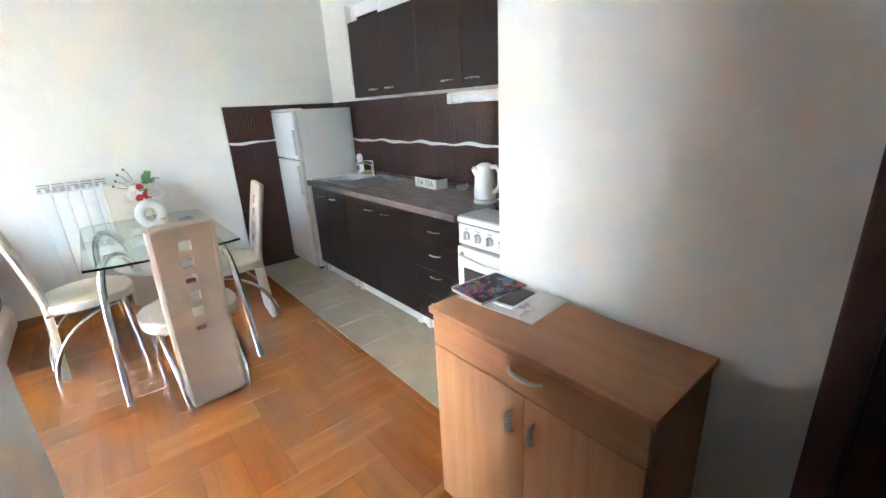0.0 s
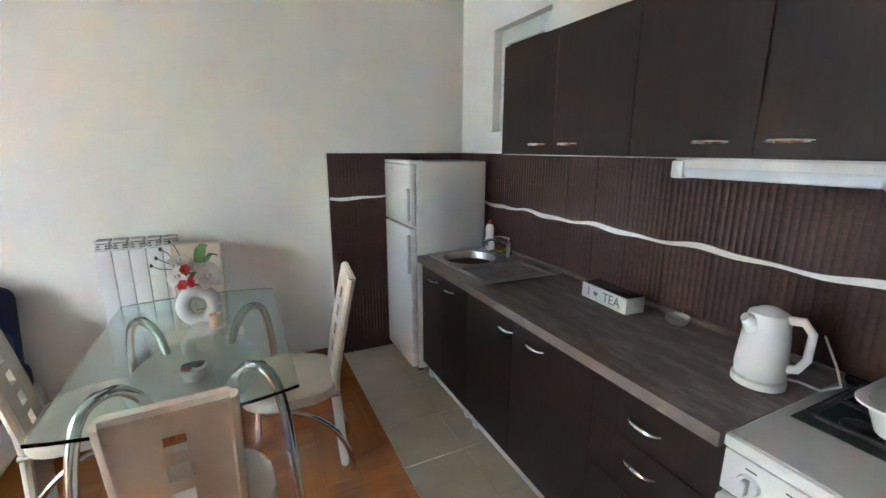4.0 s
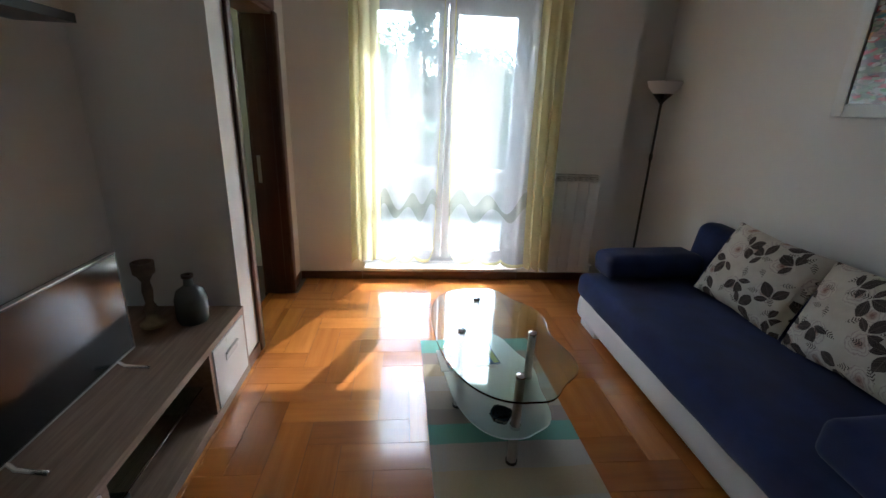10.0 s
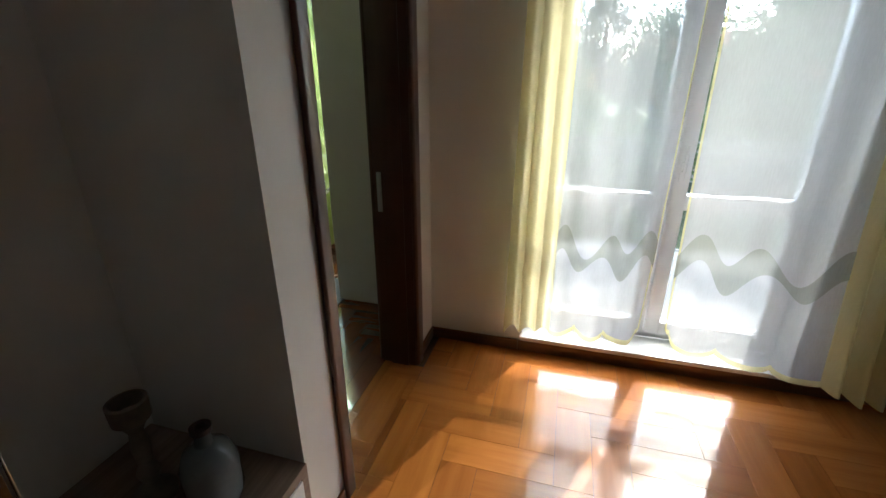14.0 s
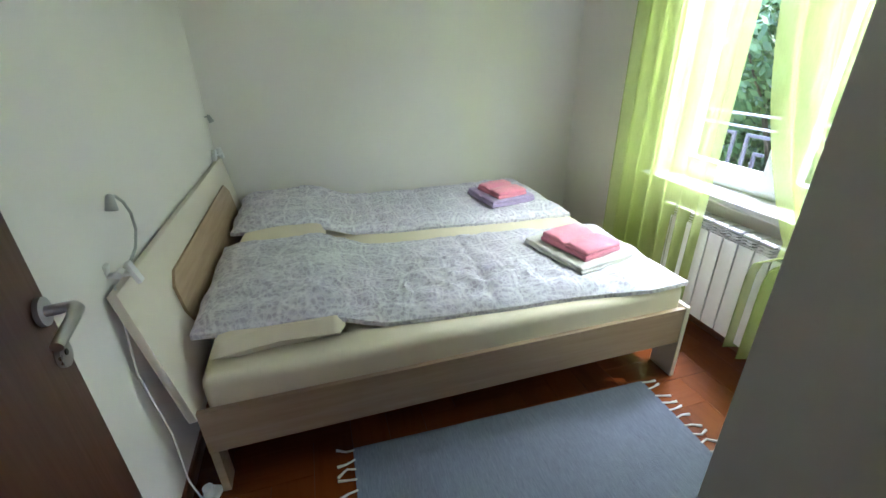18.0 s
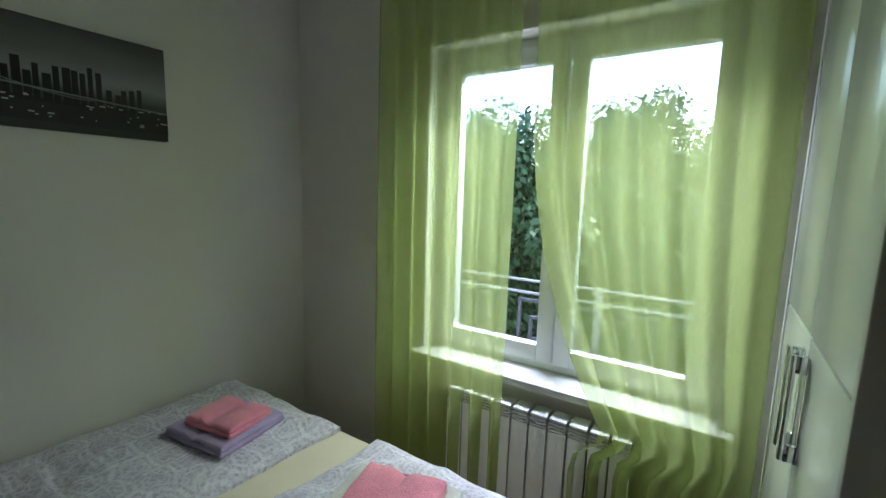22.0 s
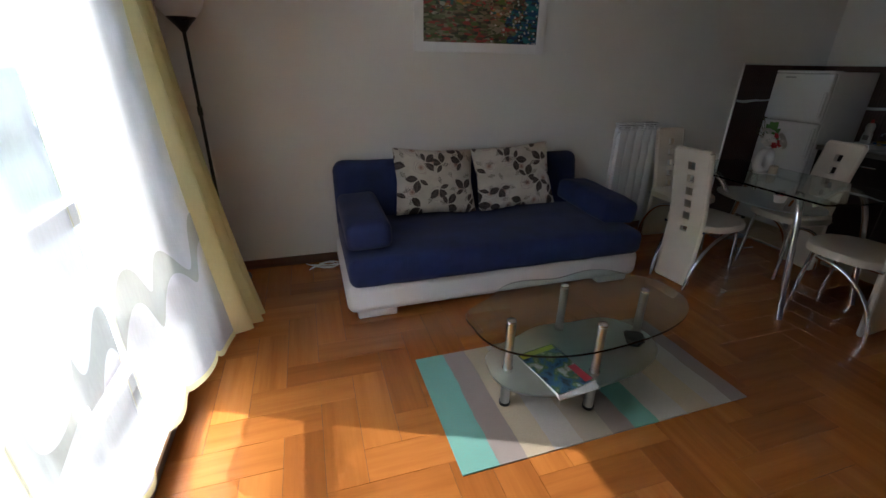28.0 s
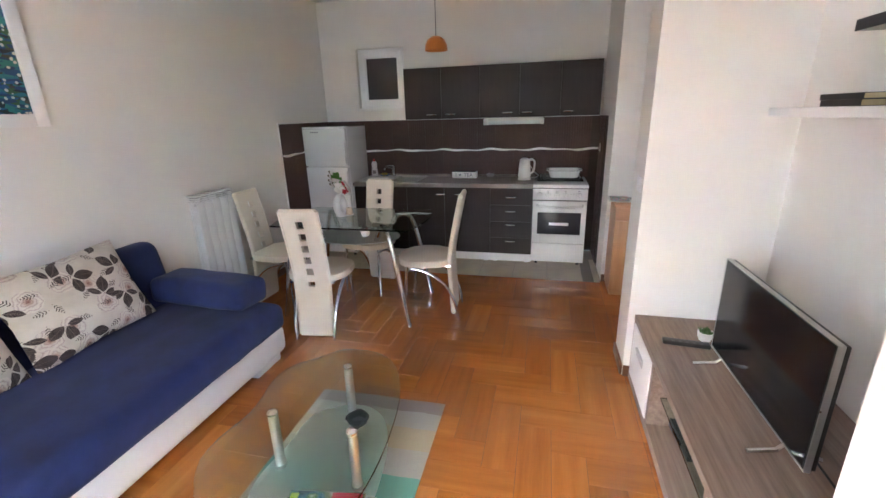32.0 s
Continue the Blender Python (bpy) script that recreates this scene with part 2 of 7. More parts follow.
def sheer(name, c, through=0.6, trans=0.5):
    """Thin cloth: part of the light goes straight through, part is scattered."""
    k = Mat(name, c, 0.9)
    nt = k.nt
    out = nt.nodes["Material Output"]
    tp, tl, df = k.node("ShaderNodeBsdfTransparent"), k.node("ShaderNodeBsdfTranslucent"), k.node("ShaderNodeBsdfDiffuse")
    tl.inputs[0].default_value, df.inputs[0].default_value = (*c, 1), (*c, 1)
    tp.inputs[0].default_value = (*[0.5 + 0.5 * v for v in c], 1)
    a, b = k.node("ShaderNodeMixShader"), k.node("ShaderNodeMixShader")
    a.inputs[0].default_value = trans
    k.link(df.outputs[0], a.inputs[1]), k.link(tl.outputs[0], a.inputs[2])
    weave = k.noise(160.0, k.coord((1, 1, 0.15)), 2.0)
    k.link(k.math("ADD", k.math("MULTIPLY", weave, 0.08), through - 0.04), b.inputs[0])
    k.link(a.outputs[0], b.inputs[1]), k.link(tp.outputs[0], b.inputs[2])
    k.link(b.outputs[0], out.inputs[0])
    return k.m


WALL = varied("wall_paint", (0.80, 0.785, 0.75), 0.75, 0.025, 1.2, 220.0, 0.06, 0.001)
WALL_B = varied("bedroom_paint", (0.79, 0.757, 0.72), 0.75, 0.025, 1.2, 220.0, 0.06, 0.001)
CEIL = varied("ceiling_paint", (0.82, 0.82, 0.80), 0.85, 0.02, 1.0, 150.0, 0.04, 0.001)
OAK = wood("oak_parquet", (0.34, 0.110, 0.022), (0.43, 0.150, 0.030), (0.51, 0.190, 0.040), "x", 0.55, 0.24, 0.0, 0.27, 0.16, Coat_Weight=0.8, Coat_Roughness=0.07)
OAK_JOINT = varied("parquet_joint", (0.07, 0.03, 0.012), 0.6)
SKIRT = wood("skirting_wood", (0.09, 0.03, 0.012), (0.15, 0.055, 0.022), (0.21, 0.085, 0.035), "x", 1.0, 0.3)
SKIRT_Y = wood("skirting_wood_y", (0.09, 0.03, 0.012), (0.15, 0.055, 0.022), (0.21, 0.085, 0.035), "y", 1.0, 0.3)
DOOR_W = wood("door_wood", (0.060, 0.019, 0.010), (0.075, 0.024, 0.0125), (0.092, 0.031, 0.016), "z", 1.0, 0.36, 0.02, Coat_Weight=0.15, Coat_Roughness=0.2)
WENGE = wood("wenge", (0.020, 0.0115, 0.0095), (0.026, 0.0155, 0.013), (0.033, 0.020, 0.0165), "z", 2.2, 0.42, 0.04, Specular_IOR_Level=0.3)
WENGE_TILE = wood("wenge_tile", (0.034, 0.0105, 0.008), (0.056, 0.018, 0.013), (0.086, 0.031, 0.022), "y", 2.2, 0.48, 0.12, 0.12)
GROUT = varied("grout", (0.05, 0.03, 0.025), 0.8)
FLOOR_TILE = varied("beige_floor_tile", (0.52, 0.44, 0.315), 0.32, 0.10, 5.0, 60.0, 0.03)
TILE_JOINT = varied("tile_joint", (0.28, 0.25, 0.21), 0.8)
WHITE = varied("white_lacquer", (0.80, 0.80, 0.79), 0.3, 0.02, 2.0, 80.0, 0.02)
ENAMEL = varied("white_enamel", (0.78, 0.79, 0.79), 0.2, 0.02, 2.0, 90.0, 0.01, Coat_Weight=0.3)
PVC = varied("white_pvc", (0.82, 0.83, 0.84), 0.3, 0.015, 2.0, 90.0, 0.01)
CHROME = varied("chrome", (0.72, 0.73, 0.74), 0.12, 0.03, 4.0, 60.0, 0.0, metal=1.0, rvar=0.04)
STEEL = varied("brushed_steel", (0.55, 0.55, 0.54), 0.3, 0.08, 6.0, 140.0, 0.05, 0.0005, metal=1.0)
GLASS = glass("clear_glass", (0.93, 0.98, 0.96))
GLASS_G = glass("green_edge_glass", (0.80, 0.94, 0.89))
FROST = glass("frosted_glass", (0.86, 0.95, 0.93), 0.35)
LEATHER = varied("cream_leatherette", (0.66, 0.585, 0.49), 0.42, 0.05, 4.0, 160.0, 0.12, 0.0008)
WHITE_LEATHER = varied("white_leatherette", (0.74, 0.73, 0.71), 0.4, 0.04, 3.0, 150.0, 0.12, 0.0008)
BLUE = varied("blue_plush", (0.013, 0.024, 0.10), 0.9, 0.34, 7.0, 180.0, 0.35, 0.002, Sheen_Weight=0.12, Sheen_Roughness=0.4)
BLACK = varied("black_plastic", (0.012, 0.012, 0.013), 0.3, 0.1, 4.0, 90.0, 0.02)
SCREEN = varied("tv_screen", (0.006, 0.006, 0.007), 0.12, 0.1, 2.0, 50.0, 0.0)
BENCH_W = wood("grey_oak", (0.17, 0.115, 0.085), (0.27, 0.19, 0.145), (0.36, 0.27, 0.21), "x", 1.3, 0.5, 0.1)
BEECH = wood("beech_laminate", (0.47, 0.20, 0.078), (0.56, 0.26, 0.105), (0.64, 0.33, 0.147), "z", 0.8, 0.4, 0.03)
BEECH_TOP = wood("beech_top", (0.44, 0.185, 0.08), (0.54, 0.245, 0.11), (0.62, 0.31, 0.15), "y", 0.8, 0.4, 0.03)
BED_W = wood("pale_ash", (0.30, 0.20, 0.125), (0.36, 0.255, 0.165), (0.42, 0.31, 0.215), "x", 0.9, 0.45, 0.05)
BED_P = varied("cream_board", (0.70, 0.64, 0.53), 0.45, 0.03)
BED_IN = wood("oak_inset", (0.30, 0.20, 0.11), (0.40, 0.28, 0.16), (0.48, 0.35, 0.22), "y", 0.9, 0.45, 0.05)
LINEN = varied("cream_linen", (0.72, 0.65, 0.50), 0.9, 0.05, 3.0, 220.0, 0.25, 0.001)

# ---- the plan, in metres ----
H = 2.75                       # ceiling
YN, YS = 5.00, 1.90            # living room: north and south wall faces
XW, XE = -2.54, 2.98           # window wall and kitchen wall
YB, YBS = 1.665, -1.345          # bedroom: north and south wall faces
XBW, XBE = -3.76, -1.185        # bedroom: window wall and headboard wall
XD0, XD1 = -2.215, -1.40        # the bedroom door's clear opening
AX0, AX1, AY = -1.15, 0.485, 1.27   # niche for the television
WE = 0.272                    # thickness of the wall between niche and entrance
XEN, YK = 2.03, 1.873           # entrance: east wall, and the kitchen's south wall
FD0, FD1, FDZ0, FDZ1 = 2.41, 3.775, 0.11, 2.31    # balcony door opening
BW0, BW1, BWZ0, BWZ1 = -0.39, 0.912, 0.757, 2.255   # bedroom window opening
KW0, KW1, KWZ0, KWZ1 = 4.0, 4.57, 1.61, 2.25    # small kitchen window

YSW, YP, YE = 1.848, 1.866, 1.915        # the short wall between the bedroom door and the window wall, the pier by the niche, the wall end by the entrance
YDM = (YB + YS) / 2             # middle of the bedroom door's wall

# ---- setting: walls ----
def wall(name, boxes, mat=None, label="painted plaster wall"):
    mb = MB()
    for b in boxes:
        mb.box(*b)
    return solid(name, mb, mat or WALL, label, "wall", kind="structure", smooth=False)


T = 0.25
wall("wall_north", [(XW - 0.45, YN, 0, XE + T, YN + T, H)])
wall("wall_west", [(XW - T, YB, 0, XW, FD0, H), (XW - T, FD1, 0, XW, 4.61, H), (XW - T, FD0, FDZ1, XW, FD1, H), (XW - T, FD0, 0, XW, FD1, FDZ0 - 0.03),
                   (XW - 0.45, 4.61, 0, XW - 0.20, YN, H)])
wall("wall_east", [(XE, YK - 0.12, 0, XE + T, KW0, H), (XE, KW1, 0, XE + T, YN, H), (XE, KW0, 0, XE + T, KW1, KWZ0), (XE, KW0, KWZ1, XE + T, KW1, H)])
wall("wall_kitchen_end", [(XEN, YK - 0.14, 0, XE, YK, H)])
wall("wall_entrance_east", [(XEN, 0.95, 0, XEN + 0.14, YK - 0.14, H), (XEN, 0.04, 2.05, XEN + 0.14, 0.95, H), (XEN, -0.45, 0, XEN + 0.14, 0.04, H)])
wall("wall_entrance_south", [(AX1, -0.57, 0, XEN + 0.14, -0.45, H)])
wall("wall_niche_east", [(AX1, -0.45, 0, AX1 + WE, YE, H)])
wall("wall_niche_back", [(AX0, AY - 0.12, 0, AX1, AY, H)])
wall("wall_door_pier", [(XD1 + 0.04, YB, 0, AX0, YP, H), (XBE, AY - 0.12, 0, AX0, YB, H)])
wall("wall_door_lintel", [(XD0 - 0.035, YB, 2.066, XD1 + 0.04, YSW, H)])
wall("wall_door_west", [(XW, YB, 0, XD0 - 0.035, YSW, H)])
wall("wall_bedroom_north", [(XBW - T, YB + 0.002, 0, XW - T - 0.002, YB + 0.2, H)], WALL_B)
wall("wall_bedroom_east", [(XBE, YBS - 0.2, 0, XBE + 0.12, AY - 0.12, H)], WALL_B)
wall("wall_bedroom_south", [(XBW - T, YBS - 0.2, 0, XBE, YBS, H)], WALL_B)
wall("wall_bedroom_west", [(XBW - T, YBS, 0, XBW, BW0, H), (XBW - T, BW1, 0, XBW, YB, H), (XBW - T, BW0, 0, XBW, BW1, BWZ0), (XBW - T, BW0, BWZ1, XBW, BW1, H)], WALL_B)
solid("ceiling", MB().box(XW - 0.45, YB, H, XE + T, YN + T, H + 0.15).box(AX0, -0.57, H, XEN + 0.14, YB, H + 0.15), CEIL, "white painted ceiling", "ceiling", kind="structure", smooth=False)
solid("ceiling_bedroom", MB().box(XBW - T, YBS - 0.2, H, XBE + 0.12, YB, H + 0.15), CEIL, "white painted ceiling", "ceiling", kind="structure", smooth=False)

# floors: a dark bed with the joints, pieces laid on it further down
solid("floor", MB().box(XW - 0.4, YB, -0.12, XE, YN, -0.004).box(AX0, -0.45, -0.12, XEN + 0.1, YB, -0.004).box(XBW, YBS, -0.12, XBE, YB, -0.004), OAK_JOINT, "honey oak parquet floor laid in herringbone", "floor", kind="structure", smooth=False)

# ---- baseboards ----
def skirting(name, runs):
    for x0, y0, x1, y1, side in runs:
        mb = MB()
        d, h = 0.014, 0.07
        if y0 == y1:
            mb.box(x0, y0 if side > 0 else y0 - d, 0, x1, y0 + d if side > 0 else y0, h, 0.005)
        else:
            mb.box(x0 if side > 0 else x0 - d, y0, 0, x0 + d if side > 0 else x0, y1, h, 0.005)
        solid(name, mb, SKIRT if y0 == y1 else SKIRT_Y, "dark brown wooden baseboard", "baseboard", kind="structure")


skirting("baseboard", [
    (XW - 0.2, YN, 1.93, YN, -1), (XW, YSW, XW, FD0 - 0.02, 1), (XW, FD1 + 0.02, XW, 4.61, 1), (XW, FD0 - 0.02, XW, FD1 + 0.02, 1), (XW - 0.2, 4.61, XW - 0.2, YN, 1),
    (XW, YSW, XD0 - 0.04, YSW, 1), (XD1 + 0.062, YP, AX0 + 0.012, YP, 1), (AX0, AY, AX0, YP, 1), (AX1, AY, AX1, YE, -1), (AX1, YE, AX1 + WE, YE, 1), (AX1 + WE, -0.45, AX1 + WE, YE, 1),
    (XEN, 1.0, XEN, YK, -1),
    (XBW, YBS, XBE, YBS, 1), (XBE, YBS, XBE, YB - 0.06, -1), (XBW, YBS, XBW, YB, 1), (XBW, YB - 0.004, XD0 - 0.09, YB - 0.004, -1)])

# ---- bedroom doorway: dark lining and casings ----
def casing_round(x0, x1, y0, y1, z0, z1):
    return MB().box(x0, y0, z0, x1, y1, z1, 0.012, 3)


door_frame = thing("door_1", (XD0 + XD1) / 2, YDM, 0, 0, "dark brown wooden door frame with rounded casings", "door frame", kind="structure")
_cx = (XD0 + XD1) / 2
for sgn, xx in ((-1, XD0), (1, XD1)):
    a, b = sorted((xx - _cx, xx + sgn * 0.035 - _cx))
    part("lining", MB().box(a, YB - YDM - 0.01, 0, b, (YP if sgn > 0 else YSW) - YDM + 0.006, 2.06, 0.003), DOOR_W, door_frame)
    a, b = sorted((xx - sgn * 0.0 - _cx, xx + sgn * 0.075 - _cx))
    if sgn > 0:
        part("casing", MB().box(a - 0.004, YP - YDM + 0.001, 0, b - 0.017, YP - YDM + 0.022, 2.13, 0.010, 4), DOOR_W, door_frame)
    else:
        part("casing", MB().box(a, YSW - YDM + 0.001, 0, b + 0.004, YSW - YDM + 0.030, 2.054, 0.013, 4), DOOR_W, door_frame)
    part("casing", MB().box(a, YB - YDM - 0.03, 0, b, YB - YDM - 0.005, 2.13, 0.011, 3), DOOR_W, door_frame)
    part("stop", MB().box(xx - _cx - (0.012 if sgn > 0 else 0), -0.07, 0, xx - _cx + (0.012 if sgn < 0 else 0), 0.03, 2.05, 0.003), DOOR_W, door_frame)
part("lining", MB().box(XD0 - _cx, YB - YDM - 0.01, 2.03, XD1 - _cx, YSW - YDM + 0.006, 2.065, 0.003), DOOR_W, door_frame)
part("casing", MB().box(XD0 - 0.03 - _cx, YSW - YDM + 0.001, 2.055, XD1 - _cx, YSW - YDM + 0.026, 2.13, 0.011, 3), DOOR_W, door_frame)
part("casing", MB().box(XD0 - _cx, YB - YDM - 0.03, 2.055, XD1 - _cx, YB - YDM - 0.005, 2.13, 0.011, 3), DOOR_W, door_frame)
part("strike_plate", MB().box(XD0 - _cx, -0.108, 0.90, XD0 - _cx + 0.004, -0.083, 1.10, 0.001), STEEL, door_frame, "steel strike plate")

# the open leaf, swung into the bedroom
leaf = thing("door_leaf", XD1 + 0.034, YB - 0.036, 0, 97.2, "open dark brown wooden room door with steel handle", "door")
W_L = 0.78
part("panel", MB().box(-W_L, 0.0, 0.008, 0, 0.042, 2.03, 0.004), DOOR_W, leaf)
for s, yy in ((-1, -0.002), (1, 0.044)):
    hx = -W_L + 0.038
    hd = part("handle", MB().cyl((hx, yy, 1.072), (hx, yy + s * 0.048, 1.072), 0.010).tube([(hx, yy + s * 0.046, 1.072), (hx + 0.015, yy + s * 0.056, 1.073), (hx + 0.05, yy + s * 0.058, 1.072), (hx + 0.115, yy + s * 0.052, 1.062)], [0.0105, 0.0115, 0.0105, 0.0095]), STEEL, leaf, "brushed steel lever handle")
    part("rosette", MB().cyl((hx, yy, 1.072), (hx, yy + s * 0.008, 1.072), 0.026), STEEL, hd)
    part("keyhole_plate", MB().cyl((hx, yy, 0.982), (hx, yy + s * 0.008, 0.982), 0.025), STEEL, leaf, "round steel keyhole plate")
    part("keyhole", MB().cyl((hx, yy + s * 0.006, 0.985), (hx, yy + s * 0.0095, 0.985), 0.006), BLACK, leaf, "dark keyhole")

# entrance: a brown door in the east wall
d2 = thing("door_2", XEN, 0.495, 0, 0, "closed dark brown wooden door in its frame", "door", kind="structure")
part("panel", MB().box(0.03, -0.40, 0.01, 0.07, 0.40, 2.0, 0.004), DOOR_W, d2)
for y0, y1 in ((0.40, 0.465), (-0.465, -0.40)):
    part("casing", MB().box(-0.02, y0, 0, 0.10, y1, 2.06, 0.01, 3), DOOR_W, d2)
part("casing", MB().box(-0.02, -0.40, 2.0, 0.10, 0.40, 2.06, 0.01, 3), DOOR_W, d2)

# ---- balcony door ----
def sash(mb, x0, x1, y0, y1, z0, z1, w):
    """Four bars of a sash in the y-z plane."""
    mb.box(x0, y0, z0, x1, y0 + w, z1, 0.004).box(x0, y1 - w, z0, x1, y1, z1, 0.004)
    mb.box(x0, y0 + w, z0, x1, y1 - w, z0 + w, 0.004).box(x0, y0 + w, z1 - w, x1, y1 - w, z1, 0.004)
    return mb


win1 = thing("window_1", XW - 0.2, (FD0 + FD1) / 2, FDZ0, 0, "white plastic double-leaf glazed balcony door", "balcony door", kind="structure")
hw, hh = (FD1 - FD0) / 2, FDZ1 - FDZ0
part("window_frame", sash(MB(), -0.035, 0.035, -hw, hw, 0, hh, 0.05), PVC, win1)
for y0, y1 in ((-hw + 0.04, 0.0), (0.0, hw - 0.04)):
    lf = part("sash", sash(MB(), -0.01, 0.055, y0 + 0.004, y1 - 0.004, 0.04, hh - 0.04, 0.075).box(-0.008, y0 + 0.07, 0.78, 0.053, y1 - 0.07, 0.86, 0.004), PVC, win1)
    for z0, z1 in ((0.11, 0.785), (0.855, hh - 0.11)):
        pn = part("pane", MB().box(0.018, y0 + 0.07, z0, 0.026, y1 - 0.07, z1), GLASS, lf, smooth=False)
        pn.visible_shadow = False
part("handle", MB().box(0.055, 0.025, 0.93, 0.065, 0.05, 1.03, 0.003).tube([(0.06, 0.037, 0.98), (0.09, 0.037, 0.985), (0.095, 0.037, 1.0), (0.095, 0.037, 1.11)], 0.008), PVC, win1)
part("window_sill", MB().box(0.03, -hw - 0.01, -0.028, 0.235, hw + 0.01, 0.0, 0.006), WHITE, win1, "white threshold ledge")

# ---- small kitchen window ----
win2 = thing("window_2", XE + 0.08, (KW0 + KW1) / 2, KWZ0, 0, "small white kitchen window with dark glass", "window", kind="structure")
kw, kh = (KW1 - KW0) / 2, KWZ1 - KWZ0
part("window_frame", sash(MB(), -0.02, 0.04, -kw, kw, 0, kh, 0.045), PVC, win2)
part("sash", sash(MB(), -0.045, 0.0, -kw + 0.04, kw - 0.04, 0.04, kh - 0.04, 0.06), PVC, win2)
part("pane", MB().box(-0.022, -kw + 0.09, 0.09, -0.016, kw - 0.09, kh - 0.09), varied("dark_pane", (0.05, 0.05, 0.055), 0.12, 0.1), win2, "dark pane to a stairwell", smooth=False)
part("window_sill", MB().box(-0.11, -kw - 0.02, -0.025, -0.02, kw + 0.02, 0.004, 0.005), WHITE, win2)
part("handle", MB().tube([(-0.045, kw - 0.07, 0.3), (-0.075, kw - 0.07, 0.3), (-0.075, kw - 0.07, 0.2)], 0.007), PVC, win2)

# ---- bedroom window ----
win3 = thing("window_3", XBW - 0.15, (BW0 + BW1) / 2, BWZ0, 0, "white plastic two-leaf bedroom window", "window", kind="structure")
bw, bh = (BW1 - BW0) / 2, BWZ1 - BWZ0
part("window_frame", sash(MB(), -0.035, 0.035, -bw, bw, 0, bh, 0.05), PVC, win3)
for y0, y1 in ((-bw + 0.04, 0.0), (0.0, bw - 0.04)):
    lf = part("sash", sash(MB(), -0.01, 0.05, y0 + 0.004, y1 - 0.004, 0.04, bh - 0.04, 0.075), PVC, win3)
    pn = part("pane", MB().box(0.016, y0 + 0.07, 0.11, 0.024, y1 - 0.07, bh - 0.11), GLASS, lf, smooth=False)
    pn.visible_shadow = False
part("handle", MB().tube([(0.05, 0.04, 0.6), (0.08, 0.04, 0.6), (0.085, 0.04, 0.48)], 0.008), PVC, win3)
part("window_sill", MB().box(0.02, -bw - 0.05, -0.03, 0.22, bw + 0.05, 0.004, 0.008), varied("window_board", (0.62, 0.62, 0.60), 0.45, 0.04), win3, "white inner window board")

# ---- living room ----
# sofa bed
SX0, SX1, SY0, SY1 = -1.745, 0.315, 4.015, 4.98
sofa = thing("sofa", (SX0 + SX1) / 2, SY0, 0, 0, "blue plush sofa bed on a white leatherette base", "sofa")
L = (SX1 - SX0) / 2
part("base", MB().box(-L, 0.03, 0.045, L, 0.92, 0.24, 0.055, 4), WHITE_LEATHER, sofa, "white leatherette base")
for sx in (-1, 1):
    for yy in (0.06, 0.8):
        part("foot", MB().box(sx * L - sx * 0.06, yy, 0, sx * L - sx * 0.30, yy + 0.08, 0.06, 0.01), WHITE_LEATHER, sofa)


def cushion(mb, x0, y0, z0, x1, y1, z1, bev, puff, seed, n=18):
    """A soft block: rounded, gently bulging and creased."""
    b = MB()
    b.box(x0, y0, z0, x1, y1, z1, bev, 4)
    bmesh.ops.subdivide_edges(b.bm, edges=[e for e in b.bm.edges if e.calc_length() > 0.12], cuts=n, use_grid_fill=True)
    cx, cy, cz = (x0 + x1) / 2, (y0 + y1) / 2, (z0 + z1) / 2
    for v in b.bm.verts:
        u, w, q = (v.co.x - cx) / (x1 - x0) * 2, (v.co.y - cy) / (y1 - y0) * 2, (v.co.z - cz) / (z1 - z0) * 2
        v.co.z += puff * (1 - u ** 4) * (1 - w ** 4) * (1 if q > 0 else 0.2) + 0.006 * noise.noise(v.co * 7 + Vector((seed, 0, 0)))
        v.co.y += 0.005 * noise.noise(v.co * 5 + Vector((0, seed, 0)))
    me = bpy.data.meshes.new("tmp")
    b.bm.to_mesh(me)
    b.bm.free()
    mb.bm.from_mesh(me)
    bpy.data.meshes.remove(me)
    return mb


part("mattress", cushion(MB(), -L + 0.02, 0.0, 0.225, L - 0.02, 0.86, 0.40, 0.055, 0.025, 1), BLUE, sofa, "blue plush seat mattress")
bk = MB()
cushion(bk, -L + 0.02, 0, 0.0, L - 0.07, 0.20, 0.52, 0.075, 0.0, 3)
bmesh.ops.transform(bk.bm, matrix=pose(0, 0.74, 0.30, -10, 0, 0), verts=bk.bm.verts)
part("backrest", bk, BLUE, sofa, "blue plush backrest with rounded corners")
for sx in (-1, 1):
    ar = MB()
    cushion(ar, -0.135, 0.0, 0.0, 0.135, 0.66, 0.16, 0.045, 0.012, 5 + sx, 12)
    bmesh.ops.transform(ar.bm, matrix=pose(sx * (L - 0.165), 0.10, 0.425, 2, sx * 3, 0), verts=ar.bm.verts)
    part("arm_bolster", ar, BLUE, sofa, "removable blue arm bolster")


